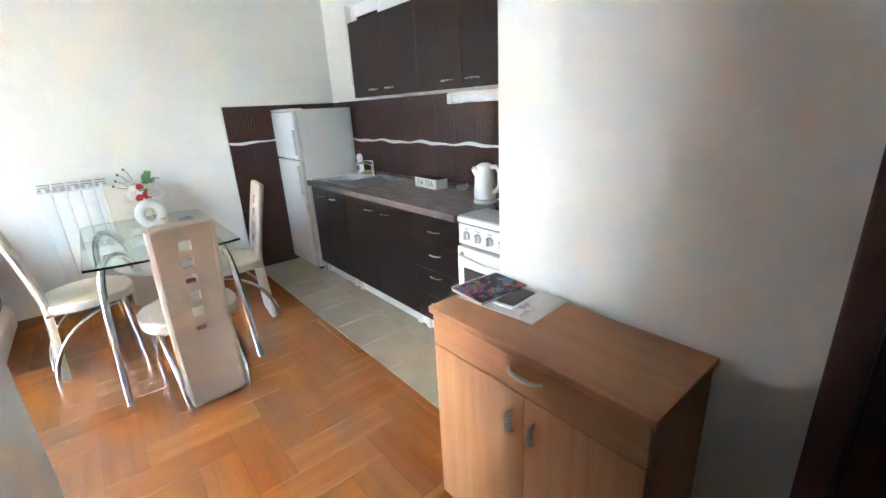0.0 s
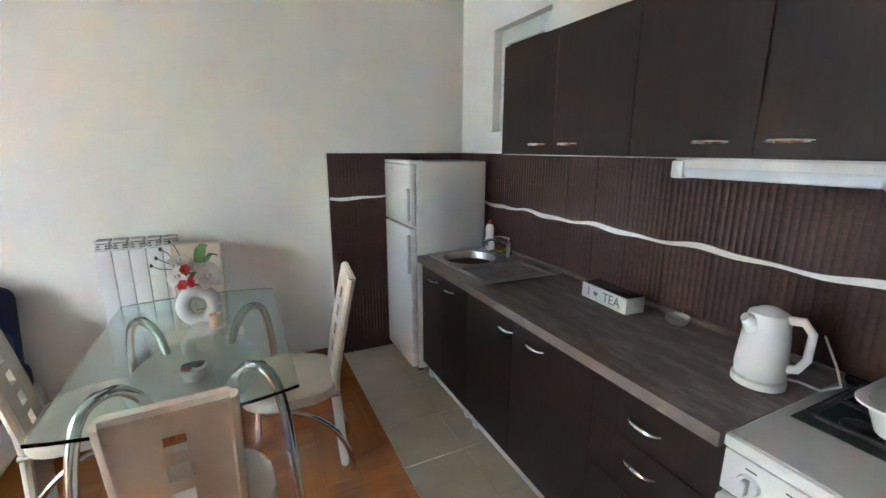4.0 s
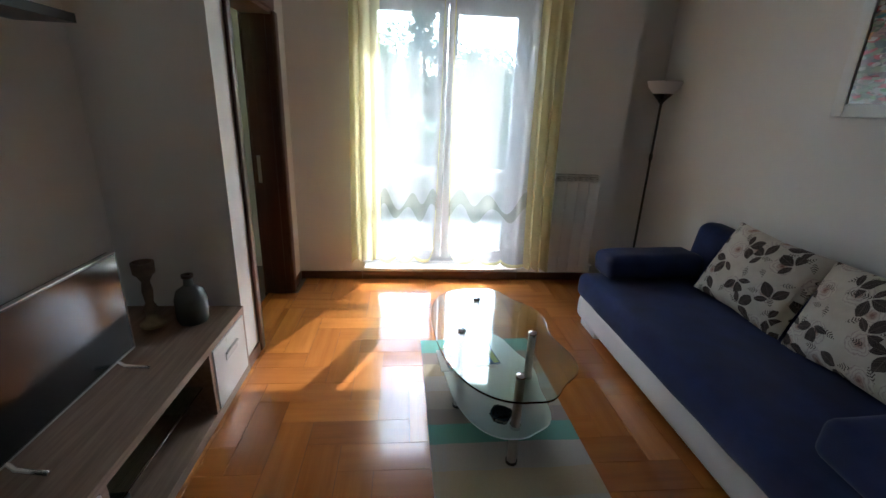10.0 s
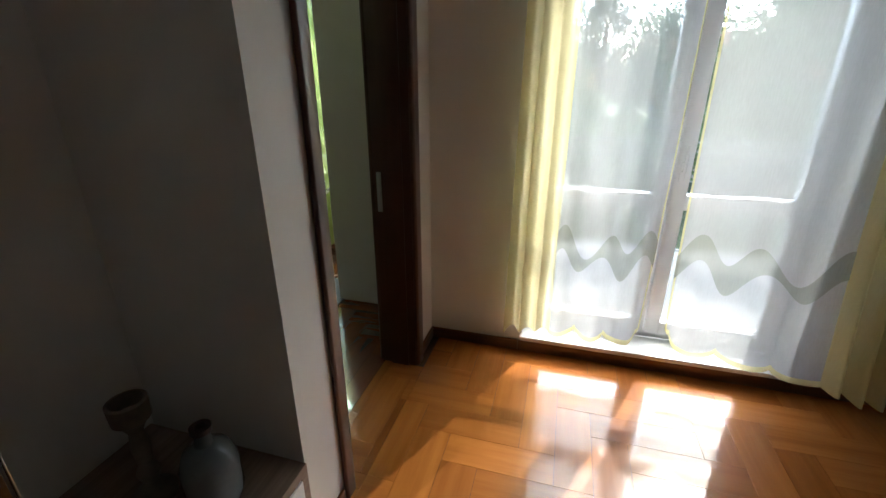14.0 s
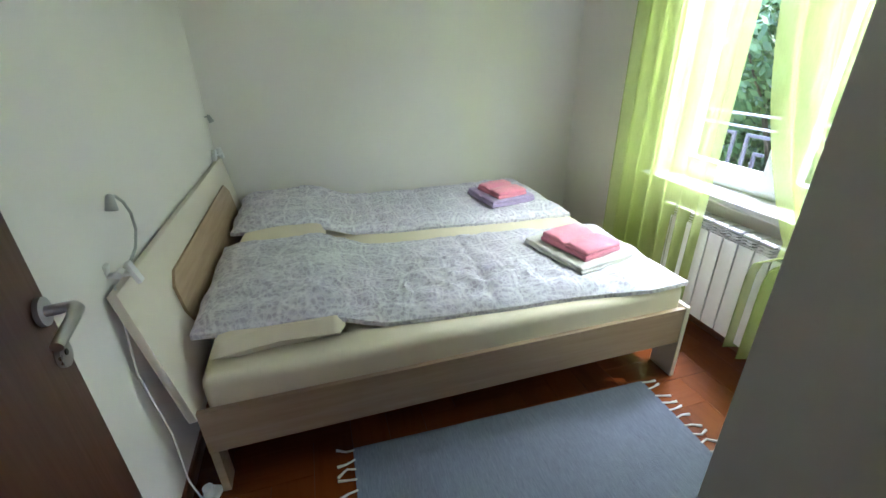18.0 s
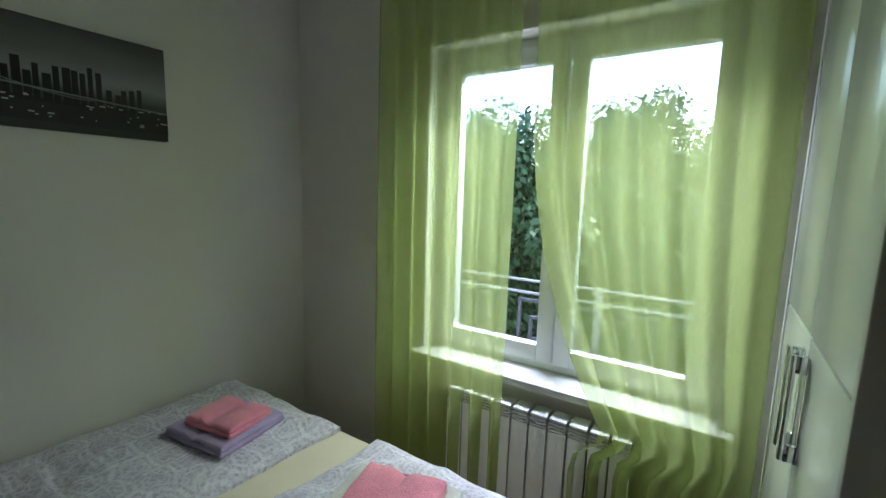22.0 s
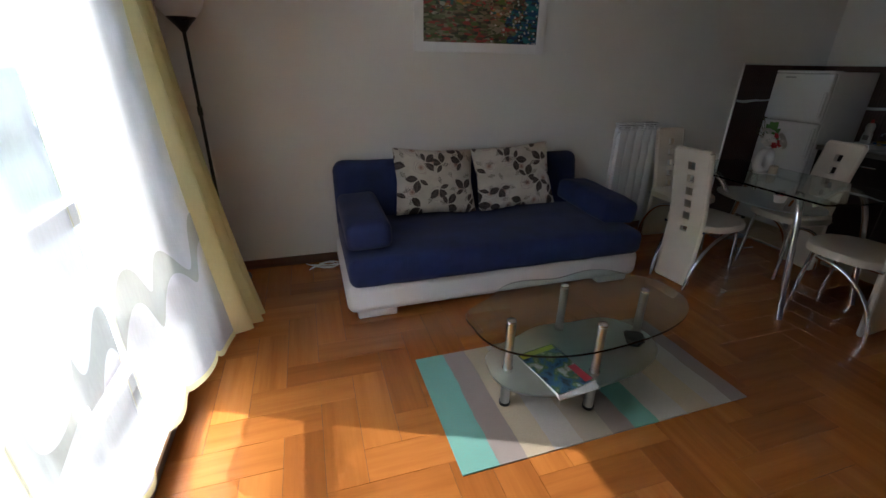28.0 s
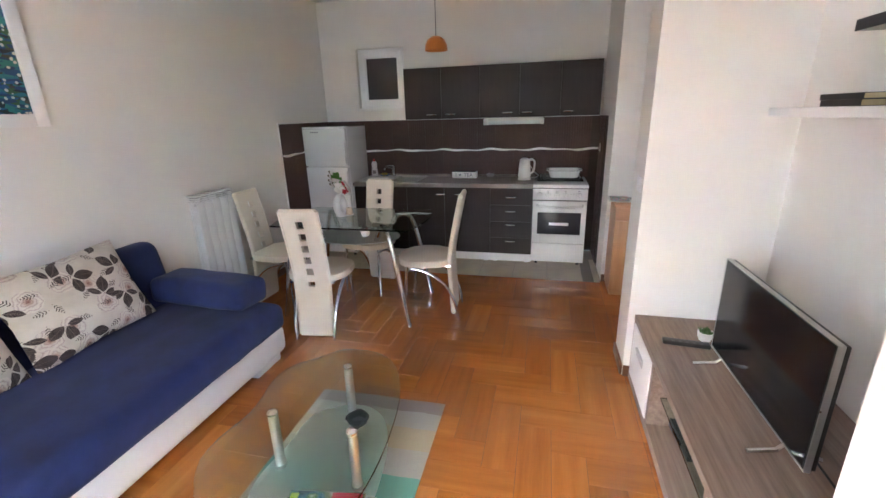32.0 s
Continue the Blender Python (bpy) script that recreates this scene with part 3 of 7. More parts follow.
def floral():
    """Cream cloth printed with sprays of three veined leaves, pale roses and small sprigs."""
    k = Mat("floral_cloth", (0.7, 0.66, 0.58), 0.9)
    info = k.node("ShaderNodeObjectInfo")
    sep = k.node("ShaderNodeSeparateXYZ")
    k.link(k.coord(), sep.inputs[0])
    flat = k.node("ShaderNodeCombineXYZ")
    k.link(k.math("ADD", sep.outputs[0], k.math("MULTIPLY", info.outputs["Random"], 3.0)), flat.inputs[0])
    k.link(sep.outputs[2], flat.inputs[1])
    grain = k.noise(30.0, flat.outputs[0], 2.0)

    def stamps(size, shift, loose):
        """Offsets from the middle of each stamp, in metres, turned at random, and a random number."""
        mv = k.node("ShaderNodeVectorMath")
        mv.operation = "ADD"
        mv.inputs[1].default_value = (shift, shift * 0.6, 0)
        k.link(flat.outputs[0], mv.inputs[0])
        vo = k.node("ShaderNodeTexVoronoi", Scale=1 / size, Randomness=loose)
        vo.voronoi_dimensions = "2D"
        k.link(mv.outputs[0], vo.inputs["Vector"])
        sub = k.node("ShaderNodeVectorMath")
        sub.operation = "SUBTRACT"
        k.link(mv.outputs[0], sub.inputs[0]), k.link(vo.outputs["Position"], sub.inputs[1])
        rgb = k.node("ShaderNodeSeparateColor")
        k.link(vo.outputs["Color"], rgb.inputs[0])
        return sub.outputs[0], rgb.outputs[0], rgb.outputs[1]

    def turned(vec, angle):
        ro = k.node("ShaderNodeVectorRotate")
        ro.rotation_type = "Z_AXIS"
        k.link(vec, ro.inputs["Vector"])
        if hasattr(angle, "links"):
            k.link(angle, ro.inputs["Angle"])
        else:
            ro.inputs["Angle"].default_value = angle
        xyz = k.node("ShaderNodeSeparateXYZ")
        k.link(ro.outputs[0], xyz.inputs[0])
        return xyz.outputs[0], xyz.outputs[1], ro.outputs[0]

    def leaf(x, y, base, length, width):
        """A pointed leaf along x that starts at base, as a mask, and its veins."""
        t = k.math("DIVIDE", k.math("SUBTRACT", x, base + length / 2), length / 2)
        hw = k.math("MULTIPLY", k.math("SUBTRACT", 1.0, k.math("MULTIPLY", t, t)), width / 2)
        ay = k.math("ABSOLUTE", y)
        vein = k.math("MAXIMUM", k.math("LESS_THAN", ay, 0.0012), k.math("LESS_THAN", k.math("FRACT", k.math("MULTIPLY", k.math("SUBTRACT", x, ay), 110.0)), 0.22))
        return k.math("LESS_THAN", ay, hw), vein

    c = k.ramp(k.noise(9.0, flat.outputs[0], 3.0), [(0.35, (0.50, 0.455, 0.385)), (0.65, (0.60, 0.55, 0.475))])
    # roses: curled petal lines round a flushed heart
    vec, r1, r2 = stamps(0.165, 5.3, 0.55)
    ln = k.node("ShaderNodeVectorMath")
    ln.operation = "LENGTH"
    k.link(vec, ln.inputs[0])
    d = ln.outputs["Value"]
    x, y, _ = turned(vec, 0.0)
    ang = k.math("ARCTAN2", y, x)
    swirl = k.math("FRACT", k.math("ADD", k.math("ADD", k.math("MULTIPLY", d, 62.0), k.math("MULTIPLY", k.math("SINE", k.math("MULTIPLY", ang, 3.0)), 0.32)), k.math("ADD", k.math("MULTIPLY", ang, 0.159), k.math("MULTIPLY", grain, 2.6))))
    petal = k.ramp(swirl, [(0.0, (0.34, 0.28, 0.26)), (0.12, (0.52, 0.46, 0.40)), (0.55, (0.62, 0.565, 0.49)), (0.88, (0.52, 0.45, 0.40)), (1.0, (0.36, 0.30, 0.28))])
    heart = k.ramp(d, [(0.002, (0.42, 0.22, 0.21)), (0.012, (0.78, 0.62, 0.58)), (0.028, (1, 1, 1))])
    c = k.mix(k.math("LESS_THAN", k.math("ADD", d, k.math("MULTIPLY", grain, 0.02)), 0.066), c, k.mix(1.0, petal, heart, "MULTIPLY"))
    # sprigs: a row of short strokes
    vec, r1, r2 = stamps(0.085, 2.2, 0.8)
    x, y, _ = turned(vec, k.math("MULTIPLY", r1, 6.283))
    ay = k.math("ABSOLUTE", y)
    stroke = k.math("LESS_THAN", k.math("FRACT", k.math("MULTIPLY", k.math("SUBTRACT", x, k.math("MULTIPLY", ay, 0.7)), 85.0)), 0.40)
    body = k.math("LESS_THAN", k.math("ADD", k.math("MULTIPLY", ay, 2.2), k.math("ABSOLUTE", x)), 0.034)
    c = k.mix(k.math("MULTIPLY", k.math("MULTIPLY", stroke, body), k.math("GREATER_THAN", r2, 0.25)), c, (0.07, 0.052, 0.048))
    # sprays of three leaves
    ink = k.ramp(grain, [(0.35, (0.028, 0.020, 0.020)), (0.65, (0.060, 0.045, 0.042))])
    vec, r1, r2 = stamps(0.158, 0.0, 0.6)
    _, _, spun = turned(vec, k.math("MULTIPLY", r1, 6.283))
    for angle, length, width in ((0.0, 0.092, 0.054), (1.35, 0.085, 0.048), (-1.25, 0.070, 0.030)):
        x, y, _ = turned(spun, angle)
        m, vein = leaf(x, y, 0.008, length, width)
        c = k.mix(m, c, k.mix(vein, ink, (0.15, 0.115, 0.105)))
    k.colour(c)
    k.bump(k.noise(260.0), 0.2, 0.001)
    return k.m


FLORAL = floral()


def pillow_mesh(w, h, d, seed, plump=0.42):
    """A stuffed square pillow standing in the x-z plane, base at z 0."""
    mb = MB()
    n = 18
    for s in (1, -1):
        def f(u, v, s=s):
            a, b = 2 * u - 1, 2 * v - 1
            fat = (max(0.0, (1 - a * a) * (1 - b * b))) ** plump
            pinch = 1 - 0.07 * (1 - abs(b)) * abs(a) ** 3
            pz = 1 - 0.07 * (1 - abs(a)) * abs(b) ** 3
            wr = 0.012 * noise.noise(Vector((a * 2.2 + seed, b * 2.2, s)))
            return Vector((a * w / 2 * pinch, s * (d / 2 * fat + wr * fat), h / 2 + b * h / 2 * pz))
        mb.sheet(f, n, n)
    bmesh.ops.remove_doubles(mb.bm, verts=mb.bm.verts, dist=0.001)
    return mb


for i, (px, tilt, rz) in enumerate(((-1.02, -24, 4), (-0.38, -22, -3))):
    tagged(solid("throw_pillow", pillow_mesh(0.62, 0.48, 0.19, i * 5.0), FLORAL, m=pose(px, 4.645, 0.435, tilt, 4 * (1 - 2 * i), rz)), "cream throw pillow with dark leaf and rose print", "pillow", "pillows on the sofa")


def painted(name):
    """Layer on layer of dabs in many colours: mossy to one side, blue water with pale flecks to the other."""
    k = Mat(name, (0.3, 0.3, 0.3), 0.35, Coat_Weight=1.0, Coat_Roughness=0.03)
    sep = k.node("ShaderNodeSeparateXYZ")
    k.link(k.coord(), sep.inputs[0])
    warp = k.node("ShaderNodeTexNoise", Scale=9.0, Detail=3.0)
    k.link(k.coord(), warp.inputs["Vector"])

    def dabs(rot, sx, sz, shift):
        """One layer of strokes: two random numbers for each stroke and the distance from its middle."""
        add = k.node("ShaderNodeVectorMath")
        add.operation = "MULTIPLY_ADD"
        add.inputs[1].default_value = (1.2, 0.0, 1.2)
        k.link(warp.outputs["Color"], add.inputs[0]), k.link(k.coord((sx, 0.0, sz), rot=(0, radians(rot), 0)), add.inputs[2])
        mv = k.node("ShaderNodeVectorMath")
        mv.operation = "ADD"
        mv.inputs[1].default_value = (shift, 0, shift * 1.7)
        k.link(add.outputs[0], mv.inputs[0])
        vo = k.node("ShaderNodeTexVoronoi", Scale=1.0, Randomness=1.0)
        k.link(mv.outputs[0], vo.inputs["Vector"])
        rgb = k.node("ShaderNodeSeparateColor")
        k.link(vo.outputs["Color"], rgb.inputs[0])
        return rgb.outputs[0], rgb.outputs[1], vo.outputs["Distance"]

    def steps(fac, cols):
        r = k.node("ShaderNodeValToRGB")
        r.color_ramp.interpolation = "CONSTANT"
        el = r.color_ramp.elements
        while len(el) < len(cols):
            el.new(0.5)
        for n, (e, c) in enumerate(zip(el, cols)):
            e.position, e.color = n / len(cols), (*c, 1)
        k.link(fac, r.inputs[0])
        return r.outputs[0]

    moss = [(0.07, 0.09, 0.03), (0.16, 0.17, 0.08), (0.03, 0.035, 0.02), (0.24, 0.19, 0.11), (0.10, 0.16, 0.04), (0.30, 0.27, 0.19), (0.36, 0.05, 0.04), (0.12, 0.07, 0.04)]
    warm = [(0.30, 0.16, 0.12), (0.38, 0.05, 0.045), (0.42, 0.36, 0.27), (0.10, 0.05, 0.035), (0.48, 0.22, 0.06), (0.18, 0.15, 0.08), (0.52, 0.46, 0.38), (0.03, 0.13, 0.12)]
    blue = [(0.01, 0.07, 0.17), (0.02, 0.16, 0.20), (0.01, 0.02, 0.03), (0.04, 0.10, 0.04), (0.015, 0.05, 0.13), (0.03, 0.20, 0.20), (0.05, 0.05, 0.04), (0.02, 0.10, 0.22)]
    big = k.noise(5.0, None, 3.0)
    right = k.math("ADD", k.math("ADD", sep.outputs[0], k.math("MULTIPLY", sep.outputs[2], -0.12)), k.math("MULTIPLY", k.math("SUBTRACT", big, 0.5), 0.7))
    up = k.math("ADD", sep.outputs[2], k.math("MULTIPLY", k.math("SUBTRACT", k.noise(6.0, k.coord((1, 1, 1.7)), 2.0), 0.5), 1.3))
    c = None
    for n, (rot, sx, sz, shift, cover) in enumerate(((20, 16, 34, 0.0, 0.0), (-40, 15, 44, 5.1, 0.45), (65, 18, 50, 9.7, 0.55), (5, 26, 62, 14.3, 0.62))):
        r1, r2, d = dabs(rot, sx, sz, shift)
        tone = k.mix(k.math("GREATER_THAN", up, 0.36), steps(r1, moss), steps(r1, warm))
        tone = k.mix(k.math("GREATER_THAN", right, 0.20), tone, steps(r1, blue))
        c = tone if c is None else k.mix(k.math("GREATER_THAN", r2, cover), c, tone)
    r1, r2, d = dabs(0, 42, 46, 21.0)
    fleck = k.math("MULTIPLY", k.math("LESS_THAN", d, 0.36), k.math("GREATER_THAN", k.math("ADD", r2, k.math("MULTIPLY", right, 0.75)), 0.97))
    c = k.mix(fleck, c, (0.62, 0.60, 0.56))
    k.colour(c)
    k.bump(k.noise(120.0, k.coord((1, 1, 2.5)), 3.0), 0.25, 0.002)
    return k.m


pic = thing("painting", -0.604, YN, 1.52, 0, "framed colourful painting of dabbed foliage and water", "painting")
PICT = painted("dabbed_paint")
w2, hp = 0.495, 0.70
part("canvas", MB().box(-w2 + 0.06, -0.022, 0.06, w2 - 0.06, -0.016, hp - 0.06), PICT, pic, "glossy painted picture", smooth=False)
part("mat_board", MB().box(-w2 + 0.02, -0.016, 0.02, w2 - 0.02, -0.004, hp - 0.02), WHITE, pic, smooth=False)
for a in ((-w2, -0.034, 0, -w2 + 0.062, 0, hp), (w2 - 0.062, -0.034, 0, w2, 0, hp), (-w2 + 0.062, -0.034, 0, w2 - 0.062, 0, 0.062), (-w2 + 0.062, -0.034, hp - 0.062, w2 - 0.062, 0, hp)):
    part("frame_bar", MB().box(*a, 0.004), WHITE, pic, "white frame bar")


# ---- radiators ----
def radiator(x, y, rz, n, h, z0, label, pitch=0.08):
    """Sections side by side along x, back to the wall at y 0, front towards -y."""
    t = thing("radiator", x, y, z0, rz, label, "radiator")
    first = None
    for i in range(n):
        x0 = i * pitch
        sec = MB().box(x0 + 0.003, -0.125, 0.02, x0 + pitch - 0.003, -0.115, h - 0.055, 0.004)
        sec.box(x0 + pitch / 2 - 0.012, -0.115, 0.02, x0 + pitch / 2 + 0.012, -0.04, h - 0.02, 0.003)
        sec.box(x0 + 0.006, -0.12, h - 0.012, x0 + pitch - 0.006, -0.035, h, 0.004)
        sec.box(x0 + 0.006, -0.055, 0.02, x0 + pitch - 0.006, -0.047, h - 0.05, 0.002)
        for k in range(3):
            sec.box(x0 + 0.008, -0.122, h - 0.05 + k * 0.014, x0 + pitch - 0.008, -0.045, h - 0.046 + k * 0.014)
        if first is None:
            first = part("section", sec, ENAMEL, t)
            proto = first
        else:
            sec.bm.free()
            o = new("section", proto.data)
            o.parent = t
            o.location.x = x0
    for zz in (0.05, h - 0.06):
        part("manifold", MB().cyl((0.0, -0.08, zz), (n * pitch, -0.08, zz), 0.02), ENAMEL, t)
    part("valve", MB().cyl((n * pitch, -0.08, 0.05), (n * pitch + 0.05, -0.08, 0.05), 0.014).cyl((n * pitch + 0.04, -0.08, 0.05), (n * pitch + 0.04, -0.08, -z0), 0.008), ENAMEL, t)
    part("bracket", MB().box(pitch, -0.05, h - 0.1, pitch + 0.03, 0, h - 0.06), ENAMEL, t)
    return t


radiator(0.64, YN, 0, 5, 0.90, 0.105, "white aluminium column radiator on the wall behind the dining table")
radiator(XW, 3.935, 90, 5, 0.87, 0.12, "white aluminium radiator beside the balcony door", 0.095)
radiator(XBW, -0.16, 90, 10, 0.56, 0.10, "white aluminium radiator under the bedroom window", 0.082)

# ---- floor lamp in the corner ----
fl = thing("floor_lamp", -2.48, 4.85, 0, 0, "slim black uplighter floor lamp with white bowl", "floor lamp")
part("base", MB().lathe([(0.0, 0), (0.12, 0), (0.12, 0.012), (0.03, 0.03), (0.0, 0.03)]), BLACK, fl)
part("pole", MB().cyl((0, 0, 0.02), (0, 0, 1.62), 0.010).cyl((0, 0, 1.13), (0, 0, 1.18), 0.015), BLACK, fl)
part("cup", MB().lathe([(0.012, 1.585), (0.030, 1.61), (0.072, 1.655), (0.078, 1.662), (0.070, 1.662), (0.026, 1.617), (0.010, 1.60)]), BLACK, fl, "black cone cup")
part("shade", MB().lathe([(0.060, 1.650), (0.078, 1.666), (0.112, 1.705), (0.132, 1.755), (0.127, 1.755), (0.106, 1.708), (0.072, 1.670), (0.055, 1.655)]), WHITE, fl, "white bowl shade")

# ---- dining table ----
TX, TY = 1.165, 3.885
tb = thing("dining_table", TX, TY, 0, 0, "glass dining table with arched chrome legs", "table")


def rounded(w, h, r, n=6):
    pts = []
    for cx, cy, a0 in ((w - r, h - r, 0), (-w + r, h - r, 90), (-w + r, -h + r, 180), (w - r, -h + r, 270)):
        pts += [(cx + r * math.cos(radians(a0 + 90 * k / n)), cy + r * math.sin(radians(a0 + 90 * k / n))) for k in range(n + 1)]
    return pts


def bowed(w, h, b, n=10):
    """An outline with bowed short ends."""
    pts = [(w * (1 - 2 * k / n), h + b * (1 - (1 - 2 * k / n) ** 2)) for k in range(n + 1)]
    return pts + [(-x, -y) for x, y in pts]


part("glass_top", MB().slab(bowed(0.345, 0.545, 0.05), 0.745, 0.757, 0.002), GLASS_G, tb, "clear greenish glass top", smooth=False)
part("glass_shelf", MB().slab([(0.24 * math.cos(2 * math.pi * k / 40), 0.36 * math.sin(2 * math.pi * k / 40)) for k in range(40)], 0.60, 0.608, 0.002), FROST, tb, "oval frosted glass shelf", smooth=False)
for sx in (-1, 1):
    for sy in (-1, 1):
        pts = [(sx * 0.13, sy * 0.22, 0.60), (sx * 0.15, sy * 0.25, 0.67), (sx * 0.19, sy * 0.29, 0.725), (sx * 0.235, sy * 0.335, 0.735), (sx * 0.275, sy * 0.375, 0.70), (sx * 0.30, sy * 0.41, 0.60), (sx * 0.315, sy * 0.45, 0.40), (sx * 0.325, sy * 0.49, 0.15), (sx * 0.33, sy * 0.52, 0.0)]
        sm = []
        for i in range(len(pts) - 1):
            p0, p1, p2, p3 = (Vector(pts[max(0, min(len(pts) - 1, i + k))]) for k in (-1, 0, 1, 2))
            for t in (0, 0.25, 0.5, 0.75):
                sm.append(0.5 * (2 * p1 + (p2 - p0) * t + (2 * p0 - 5 * p1 + 4 * p2 - p3) * t * t + (3 * p1 - p0 - 3 * p2 + p3) * t ** 3))
        sm.append(Vector(pts[-1]))
        lg = part("leg", MB().tube(sm, 0.019, 12), CHROME, tb, "curved chrome leg")
        part("pad", MB().cyl((sx * 0.232, sy * 0.332, 0.735), (sx * 0.232, sy * 0.332, 0.745), 0.025), CHROME, lg)

# ---- chairs ----
def chair(label):
    """Faces +y: seat round, tall cut-out back panel at -y, arched chrome legs."""
    t = thing("dining_chair", 0, 0, 0, 0, label, "chair", "chairs round the table")
    mb = MB()
    mb.slab([(0.222 * math.copysign(abs(math.cos(a)) ** 0.7, math.cos(a)), 0.212 * math.copysign(abs(math.sin(a)) ** 0.7, math.sin(a)) + 0.03) for a in [2 * math.pi * k / 36 for k in range(36)]], 0.43, 0.475, 0.018)
    part("seat", mb, LEATHER, t, "cream leatherette seat")
    # back panel with six square holes, leaning back, from just above the floor to the top
    holes = [0.42 + 0.087 * k for k in range(6)]
    bot, top, wb, wt, hs = 0.03, 0.95, 0.118, 0.122, 0.025

    def yz(z):
        return -0.19 + 0.025 * (z / 0.45) if z < 0.45 else -0.165 - 0.095 * ((z - 0.45) / 0.5) ** 1.2
    zs = sorted({bot, top} | {h for c in holes for h in (c - hs, c + hs)} | {0.12, 0.2, 0.28, 0.36, 0.45})
    pb = MB()
    for z0, z1 in zip(zs, zs[1:]):
        hole = any(abs((z0 + z1) / 2 - c) < hs * 0.9 for c in holes)
        w0, w1 = (wb + (wt - wb) * (z - bot) / (top - bot) for z in (z0, z1))
        spans = [(-1, -0.2, True), (0.2, 1, True)] if hole else [(-1, 1, True)]
        for a, b, _ in spans:
            xa0, xb0, xa1, xb1 = [(v * w if abs(v) == 1 else math.copysign(hs, v)) for v, w in ((a, w0), (b, w0), (a, w1), (b, w1))]
            vs = [pb.bm.verts.new(c) for c in ((xa0, yz(z0) - 0.016, z0), (xb0, yz(z0) - 0.016, z0), (xb0, yz(z0) + 0.016, z0), (xa0, yz(z0) + 0.016, z0),
                                               (xa1, yz(z1) - 0.016, z1), (xb1, yz(z1) - 0.016, z1), (xb1, yz(z1) + 0.016, z1), (xa1, yz(z1) + 0.016, z1))]
            for q in ((0, 1, 2, 3), (7, 6, 5, 4), (0, 4, 5, 1), (1, 5, 6, 2), (2, 6, 7, 3), (3, 7, 4, 0)):
                pb.bm.faces.new([vs[i] for i in q])
    bmesh.ops.remove_doubles(pb.bm, verts=pb.bm.verts, dist=0.0004)
    seen_f = {}
    for f in list(pb.bm.faces):
        seen_f.setdefault(tuple(sorted((round(v.co.x, 4), round(v.co.y, 4), round(v.co.z, 4)) for v in f.verts)), []).append(f)
    bmesh.ops.delete(pb.bm, geom=[f for fs in seen_f.values() if len(fs) > 1 for f in fs], context="FACES")
    bk_ = part("backrest", pb, LEATHER, t, "tall cream back panel with six square holes", smooth=False)
    for sx in (-1, 1):
        part("piping", MB().tube([(sx * (wb + (wt - wb) * (z - bot) / (top - bot)), yz(z), z) for z in [bot + (top - bot) * k / 14 for k in range(15)]], 0.0185, 8), LEATHER, bk_)
    part("piping", MB().tube([(-wt, yz(top), top), (wt, yz(top), top)], 0.0185, 8), LEATHER, bk_)
    part("piping", MB().tube([(-wb, yz(bot), bot), (wb, yz(bot), bot)], 0.0185, 8), LEATHER, bk_)
    for sx in (-1, 1):
        part("leg", MB().tube([(sx * 0.155, 0.16, 0.435), (sx * 0.162, 0.175, 0.25), (sx * 0.17, 0.19, 0.0)], 0.0125, 10), CHROME, t, "chrome front leg")
        arc = [(sx * (0.140 + 0.02 * math.sin(a)), -0.225 + 0.36 * (1 - math.cos(a)), 0.395 * math.sin(a)) for a in [math.pi / 2 * k / 10 for k in range(11)]]
        part("leg", MB().tube(arc, 0.0125, 10), CHROME, t, "arched chrome rear leg")
        part("side_rail", MB().tube([(sx * 0.15, 0.17, 0.425), (sx * 0.15, -0.18, 0.425)], 0.011, 8), CHROME, t)
    return t


c1 = chair("cream leatherette dining chair with square cut-outs in its back")
CHAIRS = [(1.19, 3.275, 4), (0.752, 4.0, -83), (1.555, 3.94, 84), (1.12, 4.585, 178)]
c1.matrix_basis = pose(CHAIRS[0][0], CHAIRS[0][1], 0, 0, 0, CHAIRS[0][2])
for cx, cy, rz in CHAIRS[1:]:
    copy_thing(c1, pose(cx, cy, 0, 0, 0, rz))

# ---- kitchen ----
WT = 0.84                      # worktop height
XF = 2.415                     # fronts of the lower units
UX = 2.626                     # fronts of the upper units



def stone_laminate():
    k = Mat("brown_stone_laminate", (0.2, 0.16, 0.14), 0.3)
    v = k.coord((6, 1.6, 1), rot=(0, 0, radians(35)))
    n = k.noise(2.5, v, 7.0, 0.7)
    f = k.noise(30.0, v, 3.0)
    c = k.ramp(n, [(0.3, (0.085, 0.068, 0.058)), (0.5, (0.165, 0.135, 0.118)), (0.60, (0.29, 0.245, 0.215)), (0.8, (0.14, 0.115, 0.10))])
    k.colour(k.mix(k.math("MULTIPLY", f, 0.4), c, (0.09, 0.07, 0.06)))
    k.bump(f, 0.03, 0.0005)
    return k.m


STONE = stone_laminate()


def bar_handle(mb, y, z, x, w=0.055, up=False, fat=1.0):
    """A small bowed pull; its bar runs along y, or upright."""
    pts = []
    for k in range(9):
        s = -1 + 2 * k / 8
        d = 0.022 * (1 - s ** 4) + 0.002
        pts.append((x - d, y, z + s * w) if up else (x - d, y + s * w, z))
    return mb.tube(pts, [0.004 + 0.0035 * fat * (1 - (abs(k - 4) / 4) ** 2) for k in range(9)], 8)


